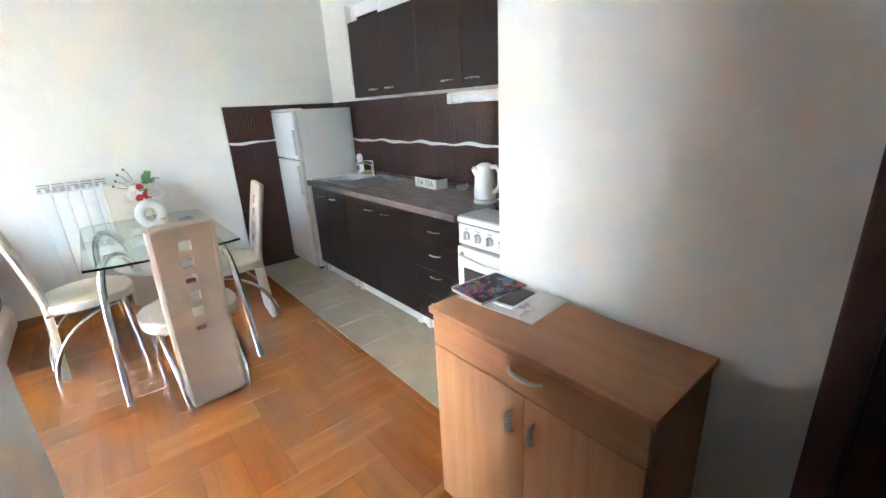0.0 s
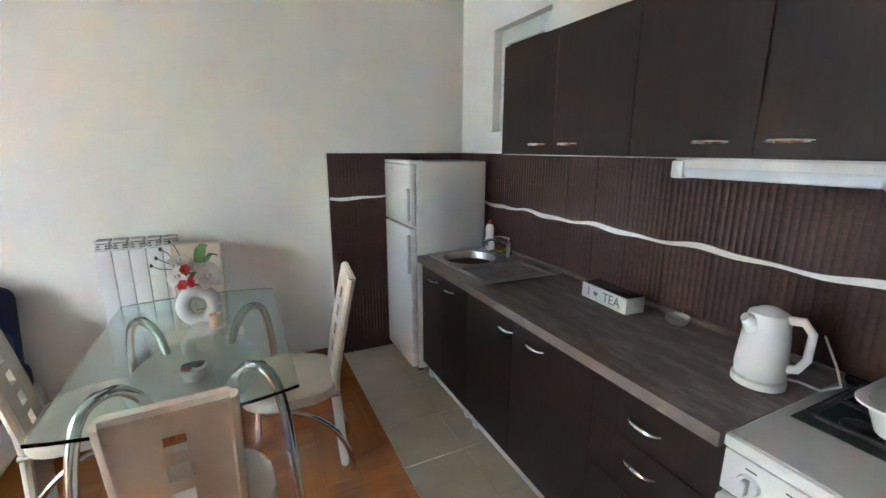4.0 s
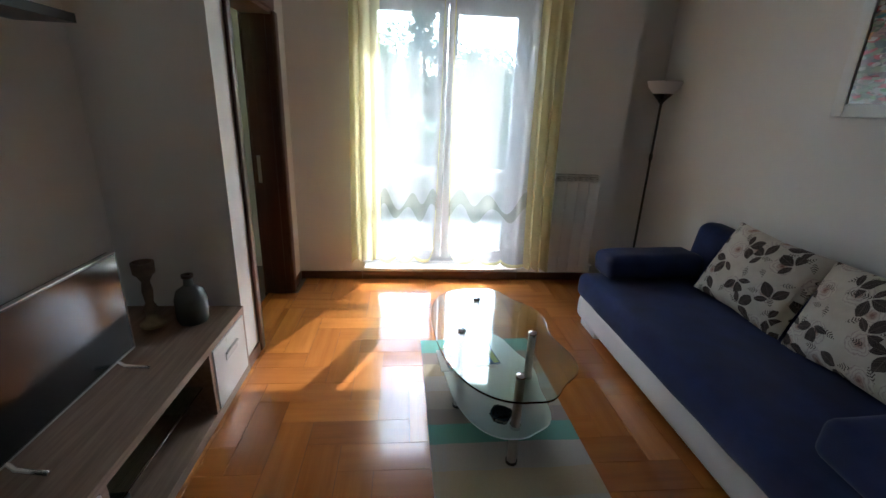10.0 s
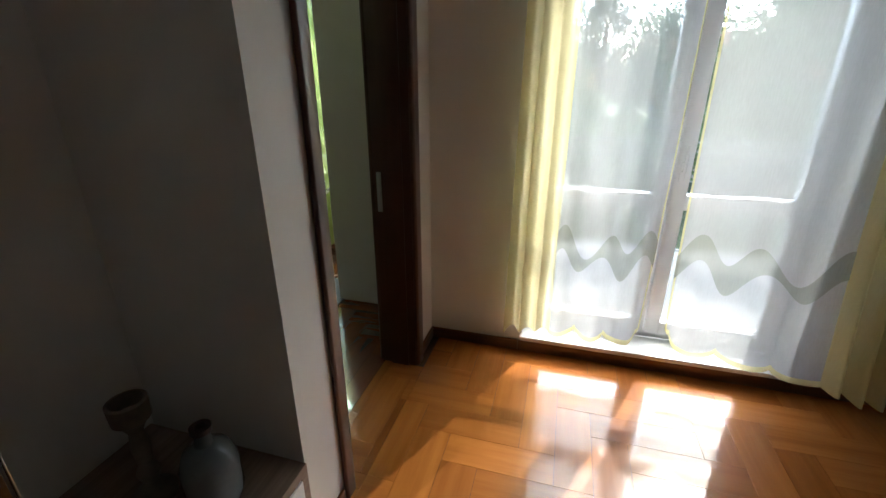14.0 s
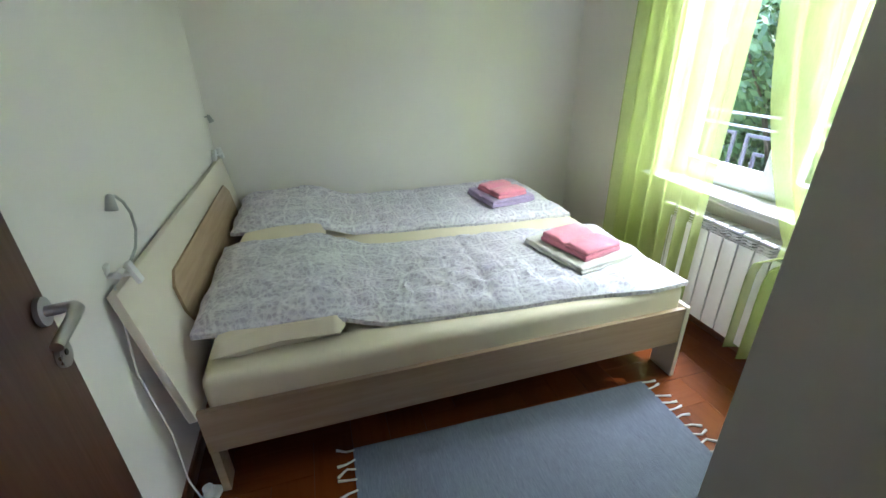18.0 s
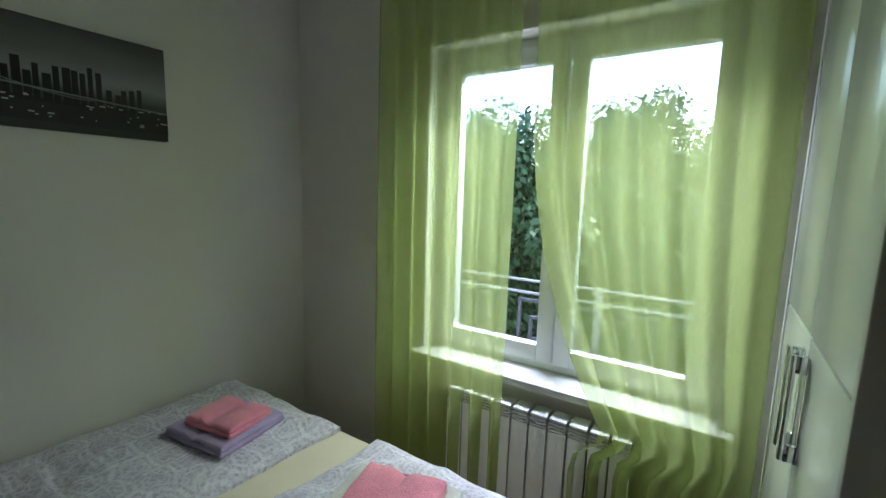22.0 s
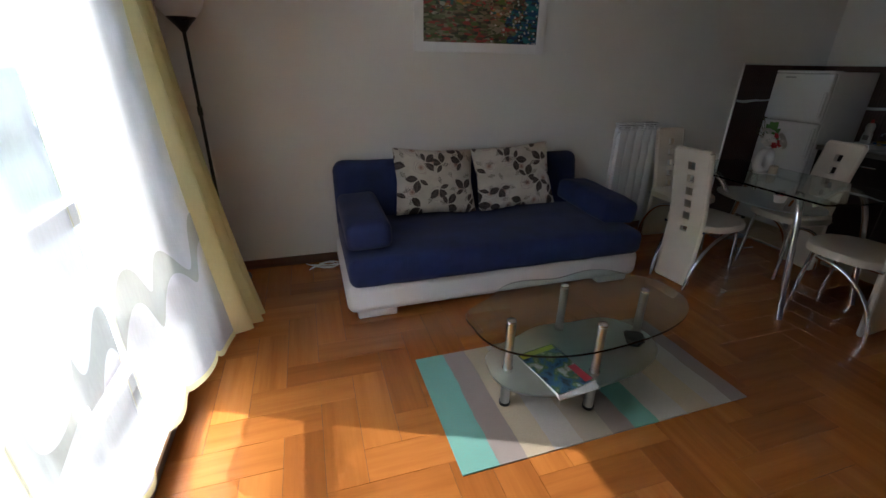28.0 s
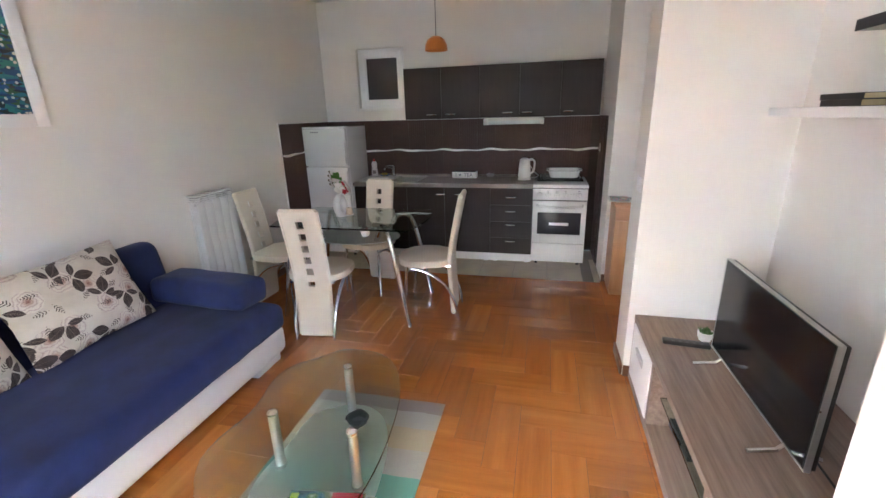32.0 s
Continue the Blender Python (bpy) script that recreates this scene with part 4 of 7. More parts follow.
def base_unit(y0, y1, fronts, label):
    """fronts: list of (y0, y1, z0, z1, handle y, handle z)."""
    t = thing("base_cabinet", XF, (y0 + y1) / 2, 0, 0, label, "cabinet", "lower kitchen units")
    m = (y0 + y1) / 2
    part("body", MB().box(0.02, y0 - m + 0.001, 0.10, XE - XF - 0.012, y1 - m - 0.001, WT - 0.04), WENGE, t, smooth=False)
    for f in fronts:
        d = part("drawer" if f[3] - f[2] < 0.3 else "door", MB().box(0, f[0] - m + 0.0015, f[2], 0.018, f[1] - m - 0.0015, f[3], 0.0015), WENGE, t, smooth=False)
        part("handle", bar_handle(MB(), f[4] - m, f[5], 0), CHROME, d, "bowed chrome handle")
    for yy in (y0 - m + 0.05, y1 - m - 0.05):
        part("foot", MB().box(0.03, yy - 0.02, 0, 0.07, yy + 0.02, 0.10, 0.004), WHITE, t, "white plastic foot")
    return t


base_unit(3.860, 4.463, [(4.155, 4.463, 0.10, WT - 0.045, 4.27, WT - 0.115), (3.860, 4.155, 0.10, WT - 0.045, 4.06, WT - 0.115)], "dark wenge sink cabinet with two doors under the worktop")
base_unit(2.960, 3.860, [(3.445, 3.860, 0.10, WT - 0.045, 3.487, WT - 0.115), (2.960, 3.445, 0.10, WT - 0.045, 3.280, WT - 0.115)], "dark wenge base cabinet with two doors")
base_unit(2.531, 2.960, [(2.531, 2.960, 0.10 + 0.174 * k, 0.10 + 0.174 * (k + 1) - 0.003, 2.753, (0.24, 0.417, 0.558, 0.703)[k]) for k in range(4)], "dark wenge drawer unit with four drawers")
solid("plinth", MB().box(XF + 0.045, 2.531, 0.004, XF + 0.06, 4.463, 0.098, 0.002), WHITE, "white plinth board under the kitchen units", "plinth")

wt = thing("worktop", XF - 0.03, 3.52, WT, 0, "brown stone-look laminate worktop with light edge strip", "worktop")
SK = (2.46, 3.86, 4.40, 2.86)   # sink cut-out: front x, y range, back x
x0, x1 = 0, XE - XF + 0.03 - 0.008
wb = MB()
for b in ((x0, 2.531 - 3.52, -0.038, x1, 3.76 - 3.52, 0), (x0, 3.76 - 3.52, -0.038, 0.075, 4.463 - 3.52, 0), (0.555, 3.76 - 3.52, -0.038, x1, 4.463 - 3.52, 0)):
    wb.box(*b)
part("board", wb, STONE, wt, smooth=False)
part("edge_strip", MB().box(-0.004, 2.531 - 3.52, -0.039, -0.0005, 4.463 - 3.52, 0.001, 0.001), varied("pale_edge", (0.24, 0.215, 0.20), 0.25, 0.12, 8.0), wt, "light edge strip", smooth=False)
part("upstand", MB().box(x1 - 0.02, 2.531 - 3.52, 0.0, x1, 4.463 - 3.52, 0.02, 0.003), STONE, wt, smooth=False)

# sink: one steel pressing with bowl and drainer, tap behind the bowl
sk = thing("sink", 2.455, 4.085, WT, 0, "stainless steel inset sink with bowl and drainer", "sink")


def sink_top():
    """A pressed deck with a round bowl at one end and a sunk drainer at the other."""
    mb = MB()
    n = 28
    cx, cy, r0 = 0.20, 0.19, 0.165
    levels = [(1.0, 0.005), (0.985, -0.004), (0.93, -0.10), (0.80, -0.15), (0.12, -0.155)]
    rings = [[mb.bm.verts.new((cx + r0 * s * math.cos(2 * math.pi * k / n), cy + r0 * s * math.sin(2 * math.pi * k / n), z)) for k in range(n)] for s, z in levels]
    for a, b in zip(rings, rings[1:]):
        for k in range(n):
            mb.bm.faces.new((a[k], a[(k + 1) % n], b[(k + 1) % n], b[k]))
    mb.bm.faces.new(rings[-1])
    sq = []
    for k in range(n):
        c, s = math.cos(2 * math.pi * k / n), math.sin(2 * math.pi * k / n)
        q = 0.185 / max(abs(c), abs(s))
        sq.append(mb.bm.verts.new((cx + c * q, cy + s * q, 0.005)))
    for k in range(n):
        mb.bm.faces.new((sq[k], sq[(k + 1) % n], rings[0][(k + 1) % n], rings[0][k]))
    # deck strips round the bowl, and round the drainer's sunk floor
    for b in ((0.0, 0.005, 0.015, 0.375), (0.385, 0.005, 0.49, 0.375), (0.0, 0.375, 0.49, 0.385), (0.0, -0.33, 0.03, 0.005), (0.44, -0.33, 0.49, 0.005), (0.03, -0.33, 0.44, -0.305), (0.03, -0.02, 0.44, 0.005)):
        mb.box(b[0], b[1], -0.004, b[2], b[3], 0.005)
    mb.box(0.03, -0.305, -0.016, 0.44, -0.02, -0.010)
    for b in ((0.028, -0.305, 0.032, -0.02), (0.438, -0.305, 0.442, -0.02), (0.03, -0.307, 0.44, -0.303), (0.03, -0.022, 0.44, -0.018)):
        mb.box(b[0], b[1], -0.014, b[2], b[3], 0.003)
    return mb


part("basin", sink_top(), STEEL, sk, "brushed steel basin")
for k in range(6):
    part("drainer_rib", MB().box(0.06, -0.28 + k * 0.045, -0.010, 0.41, -0.266 + k * 0.045, -0.004, 0.0015), STEEL, sk)
part("drain", MB().lathe([(0, -0.154), (0.035, -0.154), (0.035, -0.150), (0.025, -0.152), (0, -0.153)], (0.20, 0.19, 0)), CHROME, sk, "chrome drain ring")
tap = thing("faucet", 2.875, 4.16, WT + 0.006, 0, "chrome mixer tap at the back of the sink", "faucet")
part("base", MB().cyl((0, 0, 0), (0, 0, 0.05), 0.025, 0.02), CHROME, tap)
part("body", MB().cyl((0, 0, 0.05), (0, 0, 0.13), 0.021), CHROME, tap)
part("spout", MB().tube([(0, 0, 0.10), (-0.06, 0.02, 0.14), (-0.13, 0.045, 0.15), (-0.18, 0.06, 0.135), (-0.185, 0.062, 0.115)], 0.011), CHROME, tap)
tap.scale = (0.85, 0.85, 0.78)
part("lever", MB().tube([(0, 0, 0.13), (0.0, 0.0, 0.15), (-0.05, 0.05, 0.165), (-0.08, 0.08, 0.16)], [0.018, 0.015, 0.007, 0.006]), CHROME, tap)

# fridge
fg = thing("fridge", 2.345, 4.735, 0, 0, "white two-door fridge freezer with long grips", "fridge")
part("body", MB().box(0.05, -0.265, 0.03, 0.545, 0.265, 1.455, 0.008), ENAMEL, fg)
part("top_cap", MB().box(0.0, -0.265, 1.44, 0.10, 0.265, 1.465, 0.01), ENAMEL, fg)
for z0, z1, nm in ((0.05, 1.03, "lower door"), (1.04, 1.44, "freezer door")):
    d = MB().box(0.0, -0.265, z0, 0.046, 0.265, z1, 0.014, 3)
    dr = part("door", d, ENAMEL, fg)
    hz = (z1 - 0.30, z1 - 0.04) if z0 < 0.5 else (z0 + 0.04, z0 + 0.25)
    part("grip", MB().box(-0.022, -0.262, hz[0], 0.004, -0.238, hz[1], 0.008, 3), ENAMEL, dr, "moulded white grip")
fg.scale = (1.0, 0.94, 0.98)
part("badge", MB().box(-0.0015, 0.06, 1.40, 0.0, 0.16, 1.412), varied("grey_badge", (0.35, 0.36, 0.38), 0.3), fg)
for yy in (-0.22, 0.22):
    part("foot", MB().cyl((0.08, yy, 0), (0.08, yy, 0.035), 0.02), BLACK, fg)

# cooker
ck = thing("cooker", XF, 2.267, 0, 0, "white free-standing cooker with oven and electric hob", "cooker")
wc = 0.25
ck.scale = (1.0, 1.05, 0.975)
part("body", MB().box(0.012, -wc, 0.03, 0.56, wc, 0.815, 0.004), ENAMEL, ck)
part("control_panel", MB().box(-0.004, -wc, 0.70, 0.012, wc, 0.815, 0.003), ENAMEL, ck)
part("hob", MB().box(-0.012, -wc - 0.004, 0.822, 0.56, wc + 0.004, 0.857, 0.008), ENAMEL, ck)
part("hob_top", MB().box(-0.002, -wc + 0.004, 0.857, 0.55, wc - 0.004, 0.8602, 0.0012), varied("hob_steel", (0.52, 0.53, 0.53), 0.2, 0.06, 5.0, 90.0, 0.02), ck, "smooth grey hob plate")
part("seam", MB().box(0.004, -wc + 0.003, 0.815, 0.5, wc - 0.003, 0.822), BLACK, ck)
part("seam", MB().box(0.004, -wc + 0.003, 0.692, 0.012, wc - 0.003, 0.70), BLACK, ck)
part("glass_lid", MB().box(0.50, -wc + 0.02, 0.862, 0.515, wc - 0.02, 0.90, 0.004), GLASS_G, ck)
part("hob_well", MB().box(0.20, -wc + 0.03, 0.8602, 0.50, wc - 0.03, 0.8635, 0.001), varied("hob_grey", (0.06, 0.085, 0.075), 0.2, 0.2, 12.0), ck, "grey hob recess")
for hx, hy, r in ((0.28, -0.12, 0.045), (0.28, 0.12, 0.035), (0.42, -0.12, 0.035), (0.42, 0.12, 0.045)):
    part("burner", MB().lathe([(0, 0.8636), (r, 0.8636), (r, 0.874), (r - 0.01, 0.880), (r * 0.3, 0.880), (0, 0.879)], (hx, hy, 0)), BLACK, ck, "black gas burner")
gr = MB()
for hy in (-0.19, -0.06, 0.06, 0.19):
    gr.box(0.21, hy - 0.005, 0.878, 0.49, hy + 0.005, 0.893, 0.002)
for hx in (0.21, 0.35, 0.48):
    gr.box(hx, -0.2, 0.880, hx + 0.009, 0.2, 0.891, 0.002)
for hx in (0.22, 0.47):
    for hy in (-0.19, 0.19):
        gr.box(hx, hy - 0.006, 0.8636, hx + 0.012, hy + 0.006, 0.88)
part("pan_support", gr, BLACK, ck, "black pan support")
for yy in (0.19, 0.11, 0.03, -0.05, -0.17):
    kb = part("knob", MB().cyl((-0.004, yy, 0.755), (-0.016, yy, 0.755), 0.025, 0.022, 24).box(-0.034, yy - 0.006, 0.735, -0.014, yy + 0.006, 0.776, 0.003), ENAMEL, ck, "white control knob")
    part("mark", MB().box(-0.0055, yy - 0.012, 0.79, -0.004, yy + 0.012, 0.793), BLACK, kb)
for yy in (-0.10, -0.125):
    part("pilot_lamp", MB().cyl((-0.004, yy, 0.765), (-0.007, yy, 0.765), 0.004), varied("amber", (0.16, 0.13, 0.11), 0.3), ck)
od = part("oven_door", MB().box(-0.022, -wc + 0.003, 0.245, 0.010, wc - 0.003, 0.69, 0.006), ENAMEL, ck, "white oven door")
part("window", MB().box(-0.0245, -0.20, 0.345, -0.0215, 0.20, 0.575, 0.001), varied("oven_glass", (0.055, 0.055, 0.06), 0.1), od, "dark oven window")
part("handle", MB().tube([(-0.022, -0.21, 0.655), (-0.05, -0.20, 0.645), (-0.058, 0, 0.63), (-0.05, 0.20, 0.645), (-0.022, 0.21, 0.655)], 0.0115, 10), ENAMEL, od, "curved white oven handle")
part("sticker", MB().box(-0.026, -0.09, 0.44, -0.0245, 0.09, 0.47), WHITE, od, "white paper strip")
part("drawer", MB().box(-0.012, -wc + 0.003, 0.05, 0.010, wc - 0.003, 0.238, 0.005), ENAMEL, ck, "white bottom drawer")
for yy in (-0.2, 0.2):
    part("foot", MB().cyl((0.05, yy, 0), (0.05, yy, 0.035), 0.015), BLACK, ck)

# roasting tray on the hob
ry = thing("roasting_tray", 2.75, 2.23, 0.8712, 0, "white enamel roasting tray with dark inside on the hob", "roasting tray")


def tray(mb, w, h, z0, z1, s0):
    out = rounded(w, h, 0.06)
    lv = [(s0, z0), (0.97, z1 - 0.004), (1.08, z1), (1.08, z1 + 0.006), (0.95, z1 + 0.006), (s0 - 0.03, z0 + 0.006)]
    rings = [[mb.bm.verts.new((x * s, y * s, z)) for x, y in out] for s, z in lv]
    n = len(out)
    for a, b in zip(rings, rings[1:]):
        for k in range(n):
            mb.bm.faces.new((a[k], a[(k + 1) % n], b[(k + 1) % n], b[k]))
    mb.bm.faces.new(rings[0][::-1]), mb.bm.faces.new(rings[-1])
    return mb


part("dish", tray(MB(), 0.125, 0.165, 0.0, 0.07, 0.84), ENAMEL, ry)
part("inside", MB().slab([(x * 0.78, y * 0.78) for x, y in rounded(0.125, 0.165, 0.06)], 0.0063, 0.0075), varied("worn_enamel", (0.40, 0.38, 0.33), 0.35, 0.2, 9.0), ry, "worn grey inside", smooth=False)

# kettle
kt = thing("kettle", 2.72, 2.635, WT, 8, "white plastic electric kettle on its base", "kettle")
part("base", MB().lathe([(0, 0), (0.085, 0), (0.085, 0.018), (0.07, 0.025), (0, 0.025)]), WHITE, kt)
part("jug", MB().lathe([(0, 0.026), (0.078, 0.026), (0.082, 0.05), (0.074, 0.14), (0.066, 0.20), (0.060, 0.215), (0.03, 0.228), (0, 0.23)]), WHITE, kt)
part("spout", MB().tube([(-0.05, 0.03, 0.18), (-0.085, 0.045, 0.205)], [0.03, 0.014], 10), WHITE, kt)
part("handle", MB().tube([(0.0, -0.045, 0.205), (0.0, -0.10, 0.212), (0.0, -0.128, 0.185), (0.0, -0.126, 0.11), (0.0, -0.105, 0.075), (0.0, -0.07, 0.065)], 0.013, 10), WHITE, kt)
part("gauge", MB().box(-0.078, -0.004, 0.05, -0.070, 0.010, 0.17, 0.002, m=pose(-0.002, 0, 0, 0, 4, -10)), varied("grey_gauge", (0.2, 0.21, 0.22), 0.2), kt, "grey water gauge")
part("cord", MB().tube([(0.06, -0.02, 0.01), (0.10, -0.09, 0.008), (0.08, -0.16, 0.012), (0.12, -0.20, 0.03), (0.22, -0.16, 0.05), (0.27, -0.10, 0.12)], 0.004, 6), WHITE, kt)

kt.scale = (0.78, 0.80, 1.0)

# tea box with its lettering
tea = thing("tea_box", 2.835, 3.30, WT, -4, "white tea box with dark lettering and dark lid", "box")
part("box", MB().box(-0.05, -0.135, 0, 0.05, 0.135, 0.068, 0.002), WHITE, tea)
part("lid", MB().box(-0.045, -0.13, 0.068, 0.045, 0.13, 0.071, 0.001), varied("dark_lid", (0.06, 0.05, 0.045), 0.25), tea, "dark lid")


def lettering(text, size, mat, parent, m, name="lettering"):
    cu = bpy.data.curves.new(name, "FONT")
    cu.body, cu.size, cu.extrude, cu.align_x, cu.align_y = text, size, 0.0006, "CENTER", "CENTER"
    cu.materials.append(mat)
    ob = new(name, cu)
    ob.parent = parent
    ob.matrix_basis = m
    return ob


INK = varied("ink_grey", (0.20, 0.22, 0.26), 0.5)
lettering("I", 0.058, INK, tea, pose(-0.0508, 0.09, 0.035, 90, 0, -90))
lettering("TEA", 0.058, INK, tea, pose(-0.0508, -0.05, 0.035, 90, 0, -90))
part("heart", MB().slab([(0.55 * 0.0016 * 16 * math.sin(a) ** 3, 0.55 * 0.0016 * (13 * math.cos(a) - 5 * math.cos(2 * a) - 2 * math.cos(3 * a) - math.cos(4 * a))) for a in [2 * math.pi * k / 30 for k in range(30)]], 0, 0.0008, m=pose(-0.0502, 0.045, 0.035, 90, 0, -90)), INK, tea, "dark heart", smooth=False)

st = thing("tea_strainer", 2.89, 3.02, WT, 20, "small round steel tea strainer lying on the worktop", "strainer")
part("bowl", MB().lathe([(0, 0.0), (0.03, 0.004), (0.042, 0.02), (0.045, 0.032), (0.041, 0.034), (0.036, 0.02), (0.02, 0.01), (0, 0.008)]), STEEL, st)
part("clip", MB().tube([(0.04, 0, 0.03), (0.07, 0, 0.034), (0.10, 0.01, 0.02)], 0.003, 6), STEEL, st)

soap = thing("dish_soap_bottle", 2.88, 4.40, WT + 0.006, 10, "white dish soap bottle with red cap", "bottle")
part("bottle", MB().lathe([(0, 0), (0.036, 0.0), (0.038, 0.01), (0.036, 0.07), (0.030, 0.10), (0.034, 0.14), (0.026, 0.165), (0.013, 0.175), (0, 0.175)], m=Matrix.Diagonal((0.75, 1, 1, 1))), WHITE, soap)
part("cap", MB().cyl((0, 0, 0.174), (0, 0, 0.20), 0.014, 0.010), varied("red_cap", (0.5, 0.02, 0.02), 0.35), soap, "red cap")
part("sticker", MB().box(-0.0295, -0.02, 0.03, -0.027, 0.02, 0.07, 0.001), varied("grey_label", (0.3, 0.28, 0.27), 0.5), soap, "printed sticker")
solid("sponge", MB().box(-0.05, -0.035, 0, 0.05, 0.035, 0.03, 0.008), varied("yellow_sponge", (0.45, 0.33, 0.05), 0.95, 0.15, 20, 90, 0.6, 0.003), "yellow kitchen sponge beside the tap", "sponge", m=pose(2.89, 4.28, WT + 0.006, 0, 0, 30))
solid("dish_cloth", MB().sheet(lambda u, v: Vector((0.11 * u, 0.09 * v, 0.010 + 0.010 * noise.noise(Vector((u * 3, v * 3, 2))) + 0.006 * math.sin(9 * u))), 12, 12, 0.004), varied("blue_cloth", (0.03, 0.16, 0.36), 0.95, 0.15, 12, 150, 0.4, 0.002), "folded blue dish cloth beside the sink", "cloth", m=pose(2.845, 4.22, WT + 0.0095, 0, 0, 15))

# upper units
for k, (y0, y1) in enumerate(((3.502, 3.90), (3.10, 3.502), (2.70, 3.10), (2.305, 2.70), (1.93, 2.305))):
    t = thing("wall_cabinet", UX, (y0 + y1) / 2, 1.48, 0, "dark wenge wall cabinet with one door", "cabinet", "upper kitchen units")
    h = (y1 - y0) / 2
    part("body", MB().box(0.019, -h + 0.0005, 0, XE - UX - 0.003, h - 0.0005, 0.505), WENGE, t, smooth=False)
    d = part("door", MB().box(0, -h + 0.0015, 0.001, 0.0175, h - 0.0015, 0.504, 0.0015), WENGE, t, smooth=False)
    hy = (-h + 0.11, h - 0.09, -h + 0.12, h - 0.08, h - 0.08)[k]
    part("handle", bar_handle(MB(), hy, 0.045, 0), CHROME, d, "bowed chrome handle")
solid("trim_strip", MB().box(UX + 0.01, 1.93, 1.4765, XE - 0.003, 3.90, 1.4795, 0.001), WHITE, "pale strip under the wall cabinets", "trim", kind="structure")
hood = thing("strip_light", 2.85, 2.775, 1.40, 0, "slim white strip light under the wall cabinets", "strip light")
part("body", MB().box(0.0, -0.31, 0.018, 0.108, 0.31, 0.073, 0.008, 3), WHITE, hood)
part("light_strip", MB().box(-0.004, -0.27, 0.006, 0.05, 0.27, 0.044, 0.010), varied("milky_cover", (0.75, 0.8, 0.85), 0.3), hood, "milky light cover")
for yy in (-0.295, 0.295):
    part("end_cap", MB().box(-0.008, yy - 0.024, 0.002, 0.107, yy + 0.024, 0.066, 0.008), PVC, hood)

# wall tiles: a brown field on two walls, ribbed towards the cooker, with a wavy white border
bsp = thing("backsplash", XE, 3.5, 0, 0, "brown ribbed tile wall with a wavy white border", "tiles", kind="structure")
BT = 1.475
part("bed", MB().box(-0.0045, YK - 3.5, 0.0, -0.0005, YN - 3.5, BT).box(1.945 - XE, YN - 3.5 - 0.0045, 0, -0.005, YN - 3.5 - 0.0005, BT).box(XEN + 0.4 - XE, YK - 3.5 + 0.0005, 0, -0.005, YK - 3.5 + 0.0045, BT), GROUT, bsp, smooth=False)
part("edge_trim", MB().box(-0.016, YK - 3.5 + 0.01, BT, -0.001, YN - 3.5 - 0.015, BT + 0.012, 0.002).box(1.935 - XE, YN - 3.5 - 0.016, BT, -0.001, YN - 3.5 - 0.001, BT + 0.012, 0.002).box(1.935 - XE, YN - 3.5 - 0.016, 0.0, 1.945 - XE, YN - 3.5 - 0.001, BT, 0.002), WHITE, bsp, "white tile edge trim")


def wave(u, z):
    return z + 0.006 * math.sin(u * 11) + 0.004 * math.sin(u * 23 + 1)


ZB = 1.135
wbm = MB()
wbm.sheet(lambda u, v: Vector((-0.0155, YK + 0.01 + (YN - YK - 0.02) * u - 3.5, wave(YK + (YN - YK) * u, ZB) + (v - 0.5) * (0.019 + 0.006 * math.sin(u * 40)))), 160, 1, 0.004)
part("border", wbm, WHITE, bsp, "wavy white border tile")
wbm = MB()
wbm.sheet(lambda u, v: Vector((1.95 - XE + (XE - 1.96) * u, YN - 3.5 - 0.0155, wave(u * 1.0 + 2, 1.17) + (v - 0.5) * (0.019 + 0.006 * math.sin(u * 14)))), 50, 1, 0.004)
part("border", wbm, WHITE, bsp, "wavy white border tile")


# pendant lamp
pl = thing("pendant_lamp", 2.045, 3.395, H, 0, "orange dome pendant lamp on a thin cord", "pendant lamp")
part("canopy", MB().lathe([(0, -0.04), (0.03, -0.04), (0.05, -0.01), (0.05, 0), (0, 0)]), WHITE, pl)
part("cord", MB().cyl((0, 0, -0.04), (0, 0, -0.61), 0.003, seg=8), BLACK, pl)
part("shade", MB().lathe([(0.012, -0.575), (0.04, -0.580), (0.075, -0.605), (0.095, -0.645), (0.10, -0.690), (0.097, -0.690), (0.09, -0.645), (0.07, -0.610), (0.035, -0.586), (0.01, -0.582)], seg=32), varied("orange_glass", (0.62, 0.20, 0.035), 0.3, 0.1, 8.0), pl, "orange dome shade")
part("socket", MB().cyl((0, 0, -0.59), (0, 0, -0.65), 0.018), WHITE, pl)

# dresser by the entrance
dr = thing("shoe_cabinet", 1.69, 1.497, 0, 0, "beech laminate cabinet with one drawer and two doors", "cabinet")
dw = 0.350
dr.scale = (1.0, 1.0, 0.917)
part("body", MB().box(0.018, -dw, 0.04, 0.31, dw, 0.84), BEECH, dr, smooth=False)
part("top", MB().box(-0.008, -dw - 0.01, 0.84, 0.313, dw + 0.01, 0.865, 0.004), BEECH_TOP, dr, "beech top board")
part("plinth", MB().box(0.03, -dw + 0.01, 0, 0.30, dw - 0.01, 0.04), BEECH, dr, smooth=False)
d0 = part("drawer", MB().box(0, -dw + 0.002, 0.722, 0.017, dw - 0.002, 0.837, 0.002), BEECH_TOP, dr)
part("handle", bar_handle(MB(), -0.03, 0.795, 0, 0.055), STEEL, d0, "bowed steel handle")
